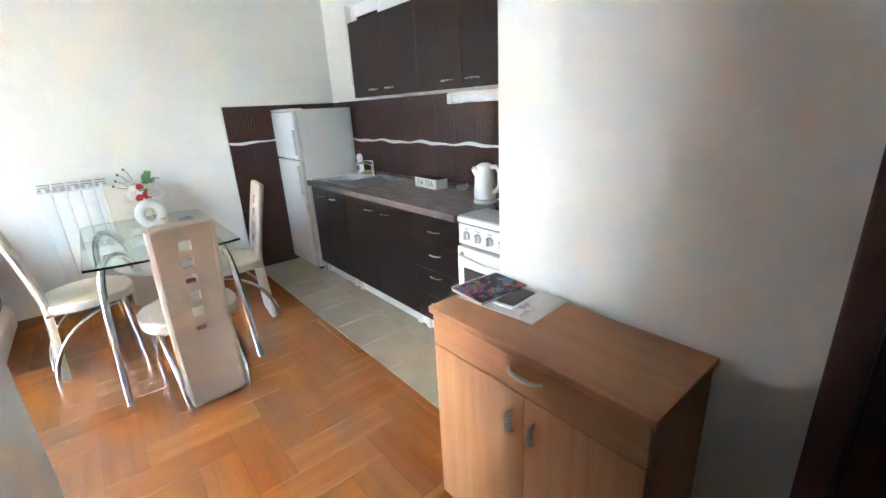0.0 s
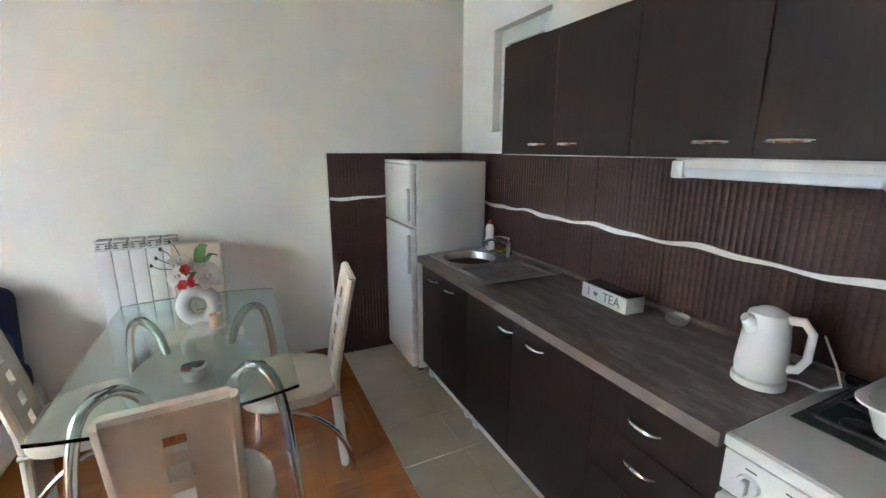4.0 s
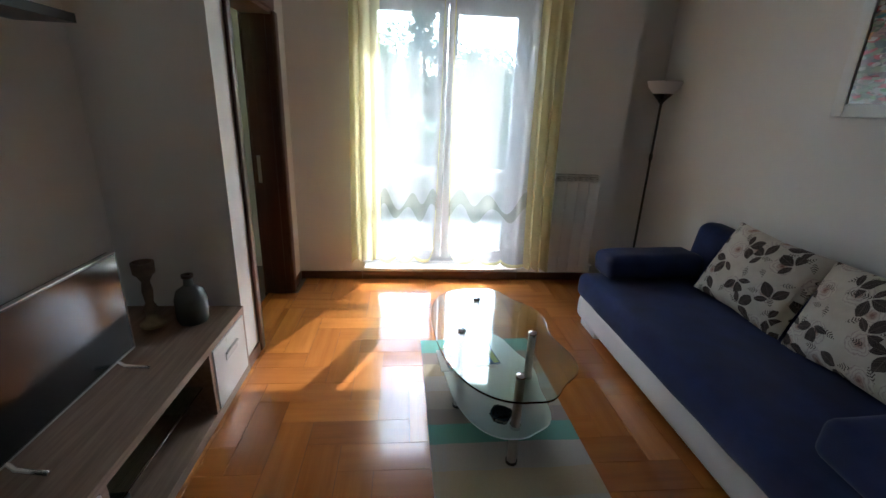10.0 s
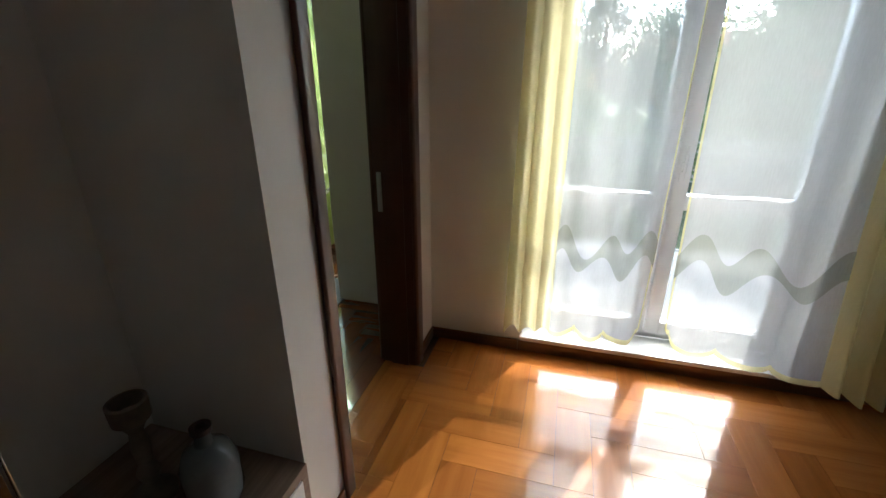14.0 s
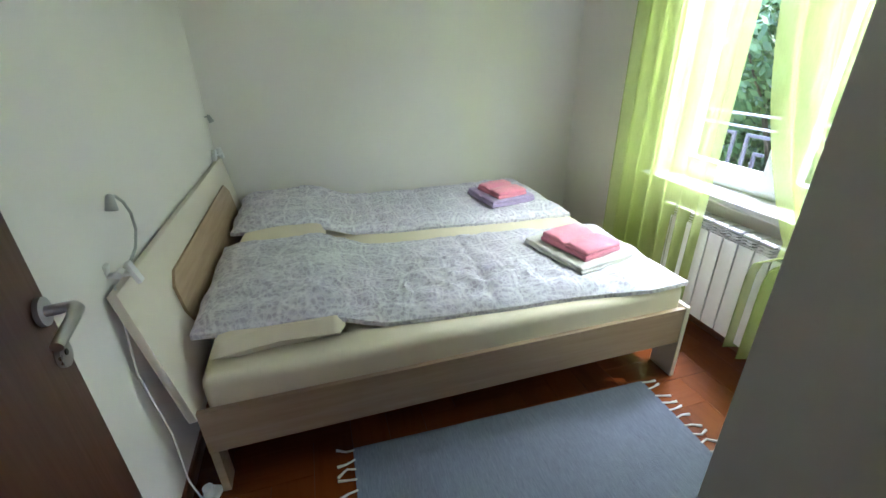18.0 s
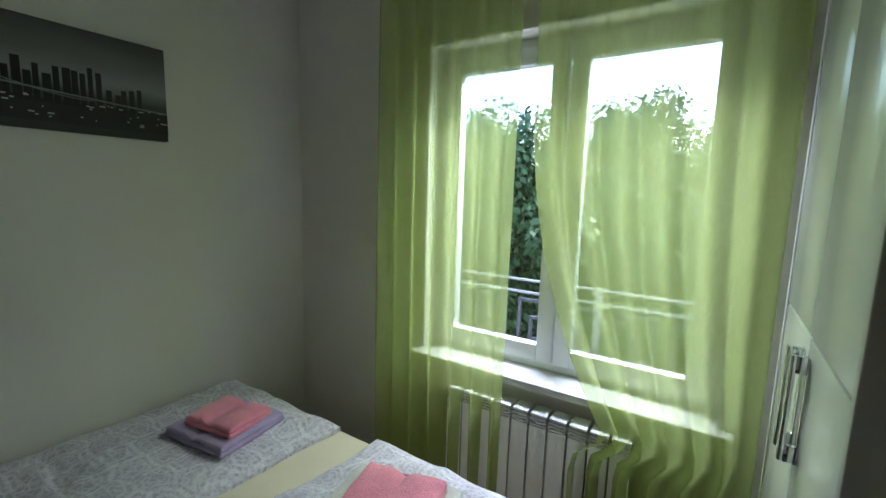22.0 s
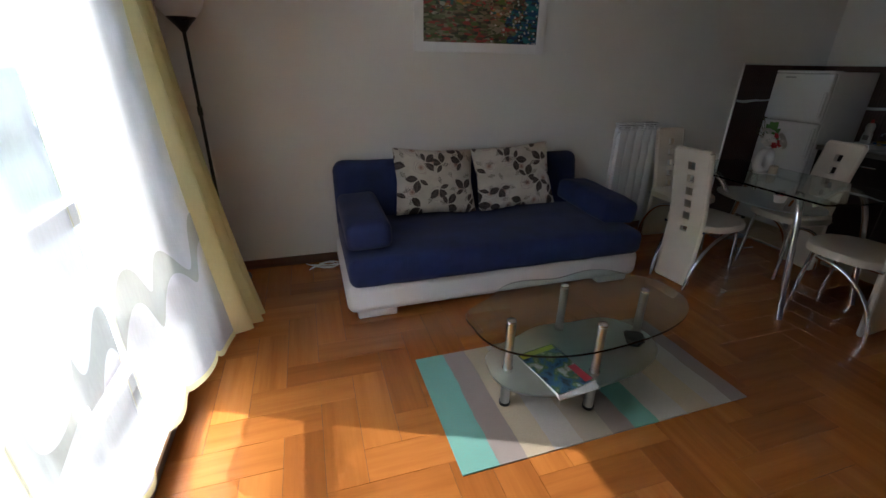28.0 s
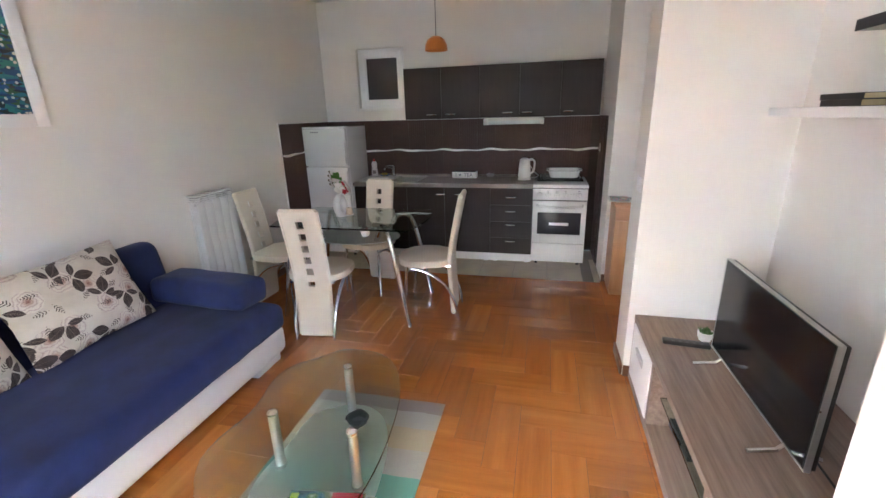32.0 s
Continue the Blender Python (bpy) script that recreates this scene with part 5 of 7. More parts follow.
for y0, y1, hy in ((-dw + 0.002, -0.026, -0.062), (-0.024, dw - 0.002, 0.012)):
    d = part("door", MB().box(0, y0, 0.045, 0.017, y1, 0.718, 0.002), BEECH, dr)
    part("handle", bar_handle(MB(), hy, 0.615, 0, 0.036, True, 1.9), STEEL, d, "bowed steel handle")

solid("paper_sheet", MB().box(-0.10, -0.145, 0, 0.10, 0.145, 0.0015), varied("paper", (0.75, 0.74, 0.71), 0.8), "white paper sheets on the cabinet", "paper", m=pose(1.90, 1.70, 0.7946, 0, 0, 5))


def blots():
    k = Mat("colour_blot_cover", (0.02, 0.02, 0.02), 0.3)
    vo = k.node("ShaderNodeTexVoronoi", Scale=110.0)
    k.link(k.coord(), vo.inputs["Vector"])
    sep = k.node("ShaderNodeSeparateColor")
    k.link(vo.outputs["Color"], sep.inputs[0])
    cols = [(0.0, (0.5, 0.02, 0.03)), (0.2, (0.55, 0.25, 0.02)), (0.36, (0.04, 0.25, 0.06)), (0.5, (0.02, 0.10, 0.45)), (0.66, (0.30, 0.02, 0.25)), (0.8, (0.02, 0.3, 0.35))]
    r = k.node("ShaderNodeValToRGB")
    r.color_ramp.interpolation = "CONSTANT"
    while len(r.color_ramp.elements) < len(cols):
        r.color_ramp.elements.new(0.5)
    for e, (p, c) in zip(r.color_ramp.elements, cols):
        e.position, e.color = p, (*c, 1)
    k.link(sep.outputs[0], r.inputs[0])
    big = k.ramp(k.noise(30.0, k.coord(), 2.0), [(0.49, (0, 0, 0)), (0.53, (1, 1, 1))])
    k.colour(k.mix(big, (0.012, 0.012, 0.014), r.outputs[0]))
    return k.m


nb = thing("notebook", 1.90, 1.80, 0.7966, 176, "spiral notebook with black cover and coloured blots", "notebook")
part("page_block", MB().box(-0.10, -0.075, 0, 0.10, 0.075, 0.010), varied("pages", (0.7, 0.69, 0.66), 0.8), nb)
part("cover", MB().box(-0.102, -0.077, 0.010, 0.102, 0.077, 0.0115), blots(), nb, "black cover with colour blots", smooth=False)
sp = MB()
for k in range(22):
    a = -0.095 + 0.19 * k / 21
    sp.tube([(a, -0.077 + 0.008 * math.cos(t), 0.006 + 0.008 * math.sin(t)) for t in [2 * math.pi * j / 8 for j in range(9)]], 0.001, 5, cap=False)
part("spiral", sp, STEEL, nb, "wire spiral")
ph = thing("mobile_phone", 1.905, 1.685, 0.7966, 96, "dark mobile phone lying on the papers", "phone")
part("body", MB().box(-0.037, -0.073, 0, 0.037, 0.073, 0.009, 0.004), STEEL, ph)
part("display", MB().box(-0.033, -0.062, 0.009, 0.033, 0.062, 0.0098), SCREEN, ph, smooth=False)
ky = thing("keys", 1.88, 1.61, 0.7966, 40, "bunch of keys beside the phone", "keys")
part("ring", MB().tube([(0.014 * math.cos(t), 0.014 * math.sin(t), 0.003) for t in [2 * math.pi * j / 16 for j in range(17)]], 0.0013, 5, cap=False), STEEL, ky)
for a in (20, 75, 150):
    part("key", MB().box(0.013, -0.009, 0.001, 0.033, 0.009, 0.0035, 0.001, m=pose(0, 0, 0, 0, 0, a)).box(0.033, -0.003, 0.001, 0.058, 0.003, 0.0035, m=pose(0, 0, 0, 0, 0, a)), STEEL, ky)


def wall_plate(name, m, label, n=1):
    """A plate in the x-z plane of m, facing -y."""
    t = new(name)
    t.matrix_basis = m
    tagged(t, label, "switch" if "switch" in name else "socket")
    part("plate", MB().box(-0.041, -0.009, -0.041, 0.041, -0.0005, 0.041, 0.004), PVC, t)
    if "switch" in name:
        part("rocker", MB().box(-0.027, -0.013, -0.03, 0.027, -0.009, 0.03, 0.002), PVC, t)
    else:
        part("well", MB().cyl((0, -0.0095, 0), (0, -0.0105, 0), 0.02), varied("socket_well", (0.55, 0.55, 0.54), 0.5), t)
    return t


wall_plate("light_switch", pose(AX1 + 0.075, YE, 1.14, 0, 0, 180), "white light switch on the wall end")
wall_plate("light_switch", pose(-2.42, YB, 1.12, 0, 0, 0), "white light switch beside the bedroom door")
wall_plate("wall_socket", pose(2.83, YK + 0.005, 1.16, 0, 0, 180), "white wall socket beside the cooker")

# ---- coffee table and rug ----
def stripes():
    k = Mat("striped_cotton", (0.5, 0.45, 0.4), 0.95)
    sep = k.node("ShaderNodeSeparateXYZ")
    k.link(k.coord(), sep.inputs[0])
    wob = k.math("MULTIPLY", k.math("SUBTRACT", k.noise(5.0), 0.5), 0.03)
    x = k.math("DIVIDE", k.math("ADD", k.math("ADD", sep.outputs[0], 0.72), wob), 1.44)
    teal, grey, cream, pale, sand = (0.13, 0.40, 0.34), (0.30, 0.25, 0.23), (0.52, 0.43, 0.30), (0.48, 0.45, 0.42), (0.42, 0.36, 0.29)
    seq = [teal, grey, cream, pale, sand, grey, teal, pale, cream, pale, grey]
    r = k.node("ShaderNodeValToRGB")
    r.color_ramp.interpolation = "CONSTANT"
    while len(r.color_ramp.elements) < len(seq):
        r.color_ramp.elements.new(0.5)
    for i, (e, c) in enumerate(zip(r.color_ramp.elements, seq)):
        e.position, e.color = (0, 0.105, 0.19, 0.275, 0.37, 0.47, 0.55, 0.64, 0.75, 0.85, 0.93)[i], (*c, 1)
    k.link(x, r.inputs[0])
    f = k.noise(90.0, k.coord((1, 6, 1)))
    k.colour(k.mix(k.math("MULTIPLY", f, 0.5), r.outputs[0], (0.24, 0.20, 0.17)))
    k.bump(k.noise(220.0, k.coord((1, 4, 1))), 0.5, 0.002)
    return k.m


solid("rug", MB().sheet(lambda u, v: Vector(((u - 0.5) * 1.44, (v - 0.5) * 0.72, 0.007 + 0.002 * noise.noise(Vector((u * 7, v * 4, 0))))), 48, 24, 0.006), stripes(), "woven cotton rug with teal, grey and cream stripes", "rug", m=pose(-0.723, 3.245, 0.0, 0, 0, 0.7))

ct = thing("coffee_table", -0.77, 3.205, 0, 0, "glass coffee table with wavy top and steel legs", "coffee table")


def blob(sx, sy, wav, seed, n=72):
    """A kidney-like outline with a gently waved rim."""
    pts = []
    for k in range(n):
        a = 2 * math.pi * k / n
        c, s = math.cos(a), math.sin(a)
        r = 1 / (abs(c) ** 2.4 + abs(s) ** 2.4) ** (1 / 2.4)
        r *= 1 + wav * math.sin(7 * a + seed) * max(0.0, s)
        pts.append((sx * r * c, sy * r * s))
    return pts


_rot = pose(0, 0, 0, 0, 0, 6)
part("glass_top", MB().slab(blob(0.53, 0.295, 0.085, 1.0), 0.440, 0.450, 0.002, m=_rot), GLASS_G, ct, "clear glass top with waved edge", smooth=False)
part("glass_shelf", MB().slab(blob(0.44, 0.23, 0.06, 2.6), 0.190, 0.198, 0.002, m=_rot), FROST, ct, "frosted glass shelf", smooth=False)
for lx, ly in ((-0.36, -0.03), (-0.005, -0.16), (0.028, 0.185), (0.375, 0.036)):
    lg = part("leg", MB().cyl((lx, ly, 0.022), (lx, ly, 0.189), 0.021, seg=24).cyl((lx, ly, 0.199), (lx, ly, 0.4395), 0.019, seg=24), STEEL, ct, "round brushed steel leg")
    part("collar", MB().cyl((lx, ly, 0.199), (lx, ly, 0.215), 0.0235, seg=24), CHROME, lg)
    part("cap", MB().lathe([(0.021, 0.4505), (0.021, 0.458), (0.015, 0.463), (0.0, 0.464)], (lx, ly, 0)), CHROME, lg)
    part("foot_ring", MB().lathe([(0.0, 0.0125), (0.026, 0.0125), (0.026, 0.024), (0.0, 0.024)], (lx, ly, 0)), BLACK, lg)


def magazine_print(name, a, b, c):
    k = Mat(name, a, 0.25)
    n = k.noise(14.0, k.coord(), 5.0)
    k.colour(k.ramp(n, [(0.36, a), (0.46, b), (0.54, c), (0.64, (0.55, 0.55, 0.52))]))
    return k.m


solid("brochure", MB().box(-0.10, -0.145, 0, 0.10, 0.145, 0.004), varied("brochure_paper", (0.74, 0.73, 0.72), 0.35), "white brochure under the magazine", "magazine", m=pose(-0.915, 3.095, 0.1985, 0, 0, 4))
mg = thing("magazine", -0.925, 3.12, 0.203, 10, "glossy magazine with a dark green and blue cover", "magazine")
part("page_block", MB().box(-0.10, -0.14, 0, 0.10, 0.14, 0.006), varied("mag_pages", (0.7, 0.7, 0.68), 0.5), mg)
part("cover", MB().box(-0.10, -0.14, 0.006, 0.10, 0.14, 0.0072), magazine_print("mag_cover", (0.02, 0.03, 0.04), (0.05, 0.14, 0.25), (0.10, 0.16, 0.05)), mg, "printed cover", smooth=False)
part("title_bar", MB().box(-0.095, 0.105, 0.0072, 0.09, 0.134, 0.0078), varied("lime", (0.40, 0.45, 0.03), 0.4), mg, "lime title bar", smooth=False)
part("red_band", MB().box(0.055, -0.13, 0.0072, 0.095, -0.02, 0.0078), varied("mag_red", (0.45, 0.02, 0.04), 0.4), mg, "red band", smooth=False)
ash = thing("ashtray", -0.45, 3.19, 0.1985, 15, "square dark glass ashtray on the shelf", "ashtray")
part("dish", tray(MB(), 0.048, 0.048, 0.0, 0.028, 0.8), varied("dark_glass", (0.03, 0.05, 0.065), 0.08, 0.2, 20.0), ash)

# ---- television niche ----
SATIN = varied("satin_nickel", (0.62, 0.62, 0.62), 0.45, 0.05, 6.0, 90.0, 0.02, metal=0.6)
BZ, BF = 0.41, 1.882
tvb = thing("tv_bench", (AX0 + AX1) / 2, BF, 0, 0, "grey oak low TV bench with white fronts", "tv bench")
bl = (AX1 - AX0) / 2 - 0.01
part("top", MB().box(-bl, AY - BF + 0.002, BZ - 0.035, bl, 0.0, BZ, 0.002), BENCH_W, tvb, smooth=False)
part("bottom", MB().box(-bl, AY - BF + 0.002, 0.0, bl, 0.0, 0.05, 0.002), BENCH_W, tvb, smooth=False)
for xx in (-bl, -0.40, 0.33, bl - 0.03):
    part("upright", MB().box(xx, AY - BF + 0.012, 0.05, xx + 0.03, -0.002, BZ - 0.035), BENCH_W, tvb, smooth=False)
part("back", MB().box(-bl, AY - BF + 0.002, 0.05, bl, AY - BF + 0.012, BZ - 0.035), BENCH_W, tvb, smooth=False)
part("glass_shelf", MB().box(-0.37, -0.38, 0.20, 0.33, -0.05, 0.208), GLASS_G, tvb, smooth=False)
for a, b in ((-bl + 0.032, -0.402), (0.362, bl - 0.032)):
    f = part("flap", MB().box(a, -0.02, 0.053, b, 0.004, BZ - 0.038, 0.003), WHITE, tvb, "white gloss flap")
    c = (a + b) / 2
    part("handle", MB().box(c - 0.07, 0.004, 0.285, c + 0.07, 0.018, 0.295, 0.002).box(c - 0.07, 0.004, 0.25, c + 0.07, 0.009, 0.285, 0.001), SATIN, f, "rectangular chrome handle")
tv = thing("television", -0.278, 1.60, BZ, 1.0, "black flat-screen television on two silver feet", "television")
part("panel", MB().box(-0.375, -0.022, 0.045, 0.375, 0.012, 0.475, 0.004), BLACK, tv)
part("screen", MB().box(-0.367, 0.012, 0.055, 0.367, 0.0135, 0.468), SCREEN, tv, "glossy dark screen", smooth=False)
part("rim", MB().box(-0.377, -0.006, 0.040, 0.377, 0.013, 0.046, 0.001).box(-0.379, -0.006, 0.04, -0.375, 0.013, 0.477, 0.001).box(0.375, -0.006, 0.04, 0.379, 0.013, 0.477, 0.001).box(-0.377, -0.006, 0.474, 0.377, 0.013, 0.478, 0.001), STEEL, tv, "thin silver rim")
for sx in (-1, 1):
    part("foot", MB().tube([(sx * 0.27, 0.12, 0.006), (sx * 0.265, 0.03, 0.02), (sx * 0.26, 0.0, 0.05), (sx * 0.265, -0.03, 0.02), (sx * 0.27, -0.10, 0.006)], 0.008, 8), CHROME, tv, "silver foot")
part("cable", MB().tube([(-0.10, -0.025, 0.15), (-0.20, -0.05, 0.05), (-0.42, -0.07, 0.01), (-0.50, -0.10, 0.03)], 0.004, 6), BLACK, tv)
rem = thing("remote_control", 0.165, 1.705, BZ, 84, "black remote control on the bench", "remote")
part("body", MB().box(-0.105, -0.024, 0, 0.105, 0.024, 0.020, 0.007, 3), BLACK, rem)
RUBBER = varied("grey_rubber", (0.08, 0.08, 0.085), 0.6)
for i in range(5):
    for j in range(3):
        part("button", MB().box(-0.07 + i * 0.03, -0.016 + j * 0.012, 0.019, -0.056 + i * 0.03, -0.008 + j * 0.012, 0.0215, 0.001), RUBBER, rem)
pot = thing("potted_plant", 0.235, 1.60, BZ, 0, "small green plant in a white pot", "plant")
part("pot", MB().lathe([(0, 0), (0.026, 0), (0.034, 0.02), (0.037, 0.045), (0.033, 0.046), (0.030, 0.03), (0, 0.028)]), WHITE, pot)
gm = MB()
for i in range(90):
    a, e, l = random.uniform(0, 6.28), random.uniform(0.5, 1.5), random.uniform(0.02, 0.035)
    p = Vector((random.uniform(-0.02, 0.02), random.uniform(-0.02, 0.02), 0.035))
    d = Vector((math.cos(a) * math.cos(e), math.sin(a) * math.cos(e), math.sin(e))) * l
    w = Vector((-math.sin(a), math.cos(a), 0)) * 0.004
    vs = [gm.bm.verts.new(q) for q in (p - w, p + w, p + d * 0.6 + w, p + d, p + d * 0.6 - w)]
    gm.bm.faces.new(vs)
part("leaves", gm, varied("green_leaf", (0.06, 0.16, 0.03), 0.5, 0.3, 30), pot, "fine green leaves")
bo_ = thing("bottle_vase", -0.975, 1.70, BZ, 0, "grey-blue glass bottle vase with dark mouth", "vase")
part("bottle", MB().lathe([(0, 0), (0.055, 0.0), (0.062, 0.02), (0.062, 0.10), (0.05, 0.135), (0.02, 0.155), (0.016, 0.185), (0.0, 0.186)]), varied("smoky_glass", (0.16, 0.18, 0.18), 0.12, 0.2, 12.0, 60.0, 0.1), bo_)
part("mouth", MB().lathe([(0.016, 0.183), (0.023, 0.188), (0.023, 0.20), (0.012, 0.20), (0.012, 0.186)]), varied("dark_mouth", (0.05, 0.03, 0.025), 0.5), bo_, "dark mouth ring")
bo_.scale = (1.2, 1.2, 1.25)
cs = thing("candlestick", -0.93, 1.53, BZ, 0, "tall carved wooden candlestick", "candlestick")
part("stem", MB().lathe([(0, 0), (0.05, 0.0), (0.052, 0.012), (0.03, 0.025), (0.018, 0.05), (0.028, 0.075), (0.016, 0.10), (0.022, 0.15), (0.016, 0.19), (0.03, 0.215), (0.042, 0.225), (0.044, 0.27), (0.036, 0.272), (0.034, 0.235), (0, 0.232)]), varied("aged_wood", (0.20, 0.15, 0.11), 0.7, 0.3, 25.0), cs)
cs.scale = (1.1, 1.1, 1.22)
jar = thing("glass_jar", 0.05, BF - 0.12, 0.21, 0, "small glass jar on the bench's glass shelf", "jar")
part("jar", MB().lathe([(0, 0), (0.035, 0), (0.038, 0.01), (0.038, 0.05), (0.03, 0.06), (0.027, 0.06), (0.034, 0.05), (0.034, 0.012), (0, 0.006)]), CHROME, jar)
rt = thing("router_box", -0.10, BF - 0.2, 0.05, 4, "black receiver box in the open bench compartment", "receiver")
part("case", MB().box(-0.13, -0.09, 0.004, 0.13, 0.09, 0.045, 0.006), BLACK, rt)
part("display", MB().box(-0.05, 0.09, 0.015, 0.05, 0.0915, 0.032), SCREEN, rt, smooth=False)


def wall_shelf(x0, x1, z, mat, label):
    t = thing("wall_shelf", (x0 + x1) / 2, AY, z, 0, label, "shelf")
    w = (x1 - x0) / 2
    part("board", MB().box(-w, 0.0005, 0, w, 0.225, 0.034, 0.002), mat, t, smooth=False)
    return t


wall_shelf(-0.46, 0.28, 1.48, WHITE, "white floating wall shelf with books")
wall_shelf(-0.88, -0.18, 1.737, varied("black_lacquer", (0.014, 0.016, 0.017), 0.3), "black floating wall shelf")
for i, (bx, by, bz, rz, c, h, nm) in enumerate(((-0.09, 1.366, 1.5145, 0, (0.030, 0.024, 0.022), 0.022, "dark brown"), (-0.078, 1.362, 1.537, 2.5, (0.022, 0.024, 0.026), 0.020, "black"))):
    b = thing("book", bx, by, bz, rz, "%s book stacked on the white shelf" % nm, "book", "books on the shelf")
    w, d = 0.11, 0.075
    part("cover", MB().box(-w, -d, 0, w, d, 0.002).box(-w, -d, h - 0.002, w, d, h).box(-w, d - 0.002, 0.002, w, d, h - 0.002), varied("book_cover_%d" % i, c, 0.5), b, smooth=False)
    part("page_block", MB().box(-w + 0.003, -d + 0.003, 0.002, w - 0.003, d - 0.003, h - 0.002), varied("book_pages_%d" % i, (0.56, 0.46, 0.26), 0.8), b, smooth=False)
orn = thing("ornament", -0.62, 1.41, 1.7715, 0, "small red ornament on the black shelf", "ornament")
part("body", MB().lathe([(0, 0), (0.02, 0), (0.025, 0.03), (0.012, 0.06), (0, 0.065)]), varied("red_glaze", (0.35, 0.04, 0.02), 0.3), orn)

# ---- on the dining table ----
TT = 0.7575
vs_ = thing("flower_vase", 1.19, 4.02, TT, 0, "white ring-shaped vase with red and white flowers", "vase")
ring = [(0.068 * math.cos(t), 0, 0.105 + 0.075 * math.sin(t)) for t in [2 * math.pi * j / 32 for j in range(33)]]
vs_.scale = (0.86, 0.86, 0.86)
part("vase", MB().tube(ring, 0.033, 14, cap=False).lathe([(0, 0), (0.045, 0), (0.05, 0.01), (0.03, 0.035), (0, 0.04)]).lathe([(0.022, 0.195), (0.02, 0.215), (0.026, 0.225), (0.018, 0.225), (0.012, 0.20)]), WHITE, vs_, "glossy white ring vase")
PETAL_W, PETAL_R = varied("white_petal", (0.72, 0.68, 0.64), 0.6, 0.1, 20), varied("red_petal", (0.48, 0.015, 0.03), 0.55, 0.2, 20)
LEAF = varied("flower_leaf", (0.07, 0.20, 0.03), 0.45, 0.25, 20)
STEM = varied("brown_twig", (0.10, 0.08, 0.03), 0.7)


def petal_flower(c, r, tilt, rz):
    mb = MB()
    m = pose(*c, tilt, 0, rz)
    for k in range(6):
        a = pose(0, 0, 0, 0, 0, 60 * k + (15 if k % 2 else 0))
        g = []
        for i in range(5):
            u = i / 4
            w = r * 0.5 * math.sin(math.pi * min(0.97, 0.12 + 0.8 * u))
            for s in (-1, 0, 1):
                g.append(mb.bm.verts.new(m @ a @ Vector((r * u, s * w, 0.25 * r * math.sin(u * 2.6) + 0.06 * r * abs(s)))))
        for i in range(4):
            for s in range(2):
                mb.bm.faces.new((g[i * 3 + s], g[i * 3 + s + 1], g[i * 3 + s + 4], g[i * 3 + s + 3]))
    mb.ball(tuple(m @ Vector((0, 0, 0.01))), r * 0.16, seg=8)
    return mb


FL = [(-0.06, -0.03, 0.27, 0.058, "w"), (0.062, -0.045, 0.262, 0.072, "w"), (0.0, -0.075, 0.25, 0.032, "r"), (-0.055, 0.0, 0.335, 0.055, "w"), (-0.045, -0.075, 0.238, 0.027, "r"),
      (0.01, 0.0, 0.295, 0.055, "w"), (0.075, 0.02, 0.25, 0.055, "w"), (-0.03, -0.06, 0.31, 0.025, "r"), (0.03, 0.06, 0.27, 0.055, "w")]
for i, (fx, fy, fz, r, c) in enumerate(FL):
    f = part("flower", petal_flower((fx, fy, fz), r, 62 if fy < 0 else 15, (i * 47) % 60 - 30), PETAL_W if c == "w" else PETAL_R, vs_, "white blossom" if c == "w" else "red blossom")
    part("stem", MB().tube([(0, 0, 0.21), (fx * 0.4, fy * 0.4, 0.235), (fx, fy, fz)], 0.002, 5), LEAF, f)
for a, l, hz in ((20, 0.10, 0.07), (60, 0.085, 0.10), (250, 0.07, 0.01), (330, 0.07, -0.02), (40, 0.07, 0.12), (200, 0.07, 0.0)):
    c, s = math.cos(radians(a)), math.sin(radians(a))
    part("leaf", MB().sheet(lambda u, v: Vector((c * (0.015 + l * u) - s * (v - 0.5) * 0.062 * math.sin(math.pi * (0.05 + 0.93 * u)), s * (0.015 + l * u) + c * (v - 0.5) * 0.062 * math.sin(math.pi * (0.05 + 0.93 * u)), 0.25 + hz * min(1.0, u * 1.6) + 0.03 * math.sin(2.4 * u) + 0.012 * abs(v - 0.5))), 6, 4, 0.001), LEAF, vs_)
for dx, dy, dz in ((-0.13, 0.02, 0.40), (-0.17, -0.01, 0.33), (-0.09, 0.03, 0.43), (-0.15, 0.01, 0.36)):
    tw = part("twig", MB().tube([(0, 0, 0.21), (dx * 0.4, dy, 0.30), (dx * 0.8, dy, dz - 0.02), (dx, dy, dz)], [0.0025, 0.0025, 0.002, 0.0015], 5), STEM, vs_)
    part("bud", MB().ball((dx, dy, dz), 0.007, 1, 1, 1.4, 8), STEM, tw)
cdl = thing("candle", 1.25, 3.975, TT, 0, "cream pillar candle on a saucer", "candle")
part("wax", MB().lathe([(0, 0.004), (0.026, 0.004), (0.027, 0.055), (0.022, 0.058), (0, 0.054)]), varied("wax", (0.72, 0.64, 0.50), 0.4, 0.05, 10, Subsurface_Weight=0.2), cdl)
part("wick", MB().cyl((0, 0, 0.053), (0.001, 0, 0.066), 0.0012, seg=6), BLACK, cdl)
part("saucer", MB().lathe([(0, 0), (0.034, 0), (0.038, 0.004), (0, 0.004)]), WHITE, cdl)
bwl = thing("sweet_bowl", 1.165, 3.81, 0.6085, 12, "white square bowl of wrapped sweets on the glass shelf", "bowl")
part("bowl", tray(MB(), 0.055, 0.04, 0.0, 0.045, 0.75), WHITE, bwl)
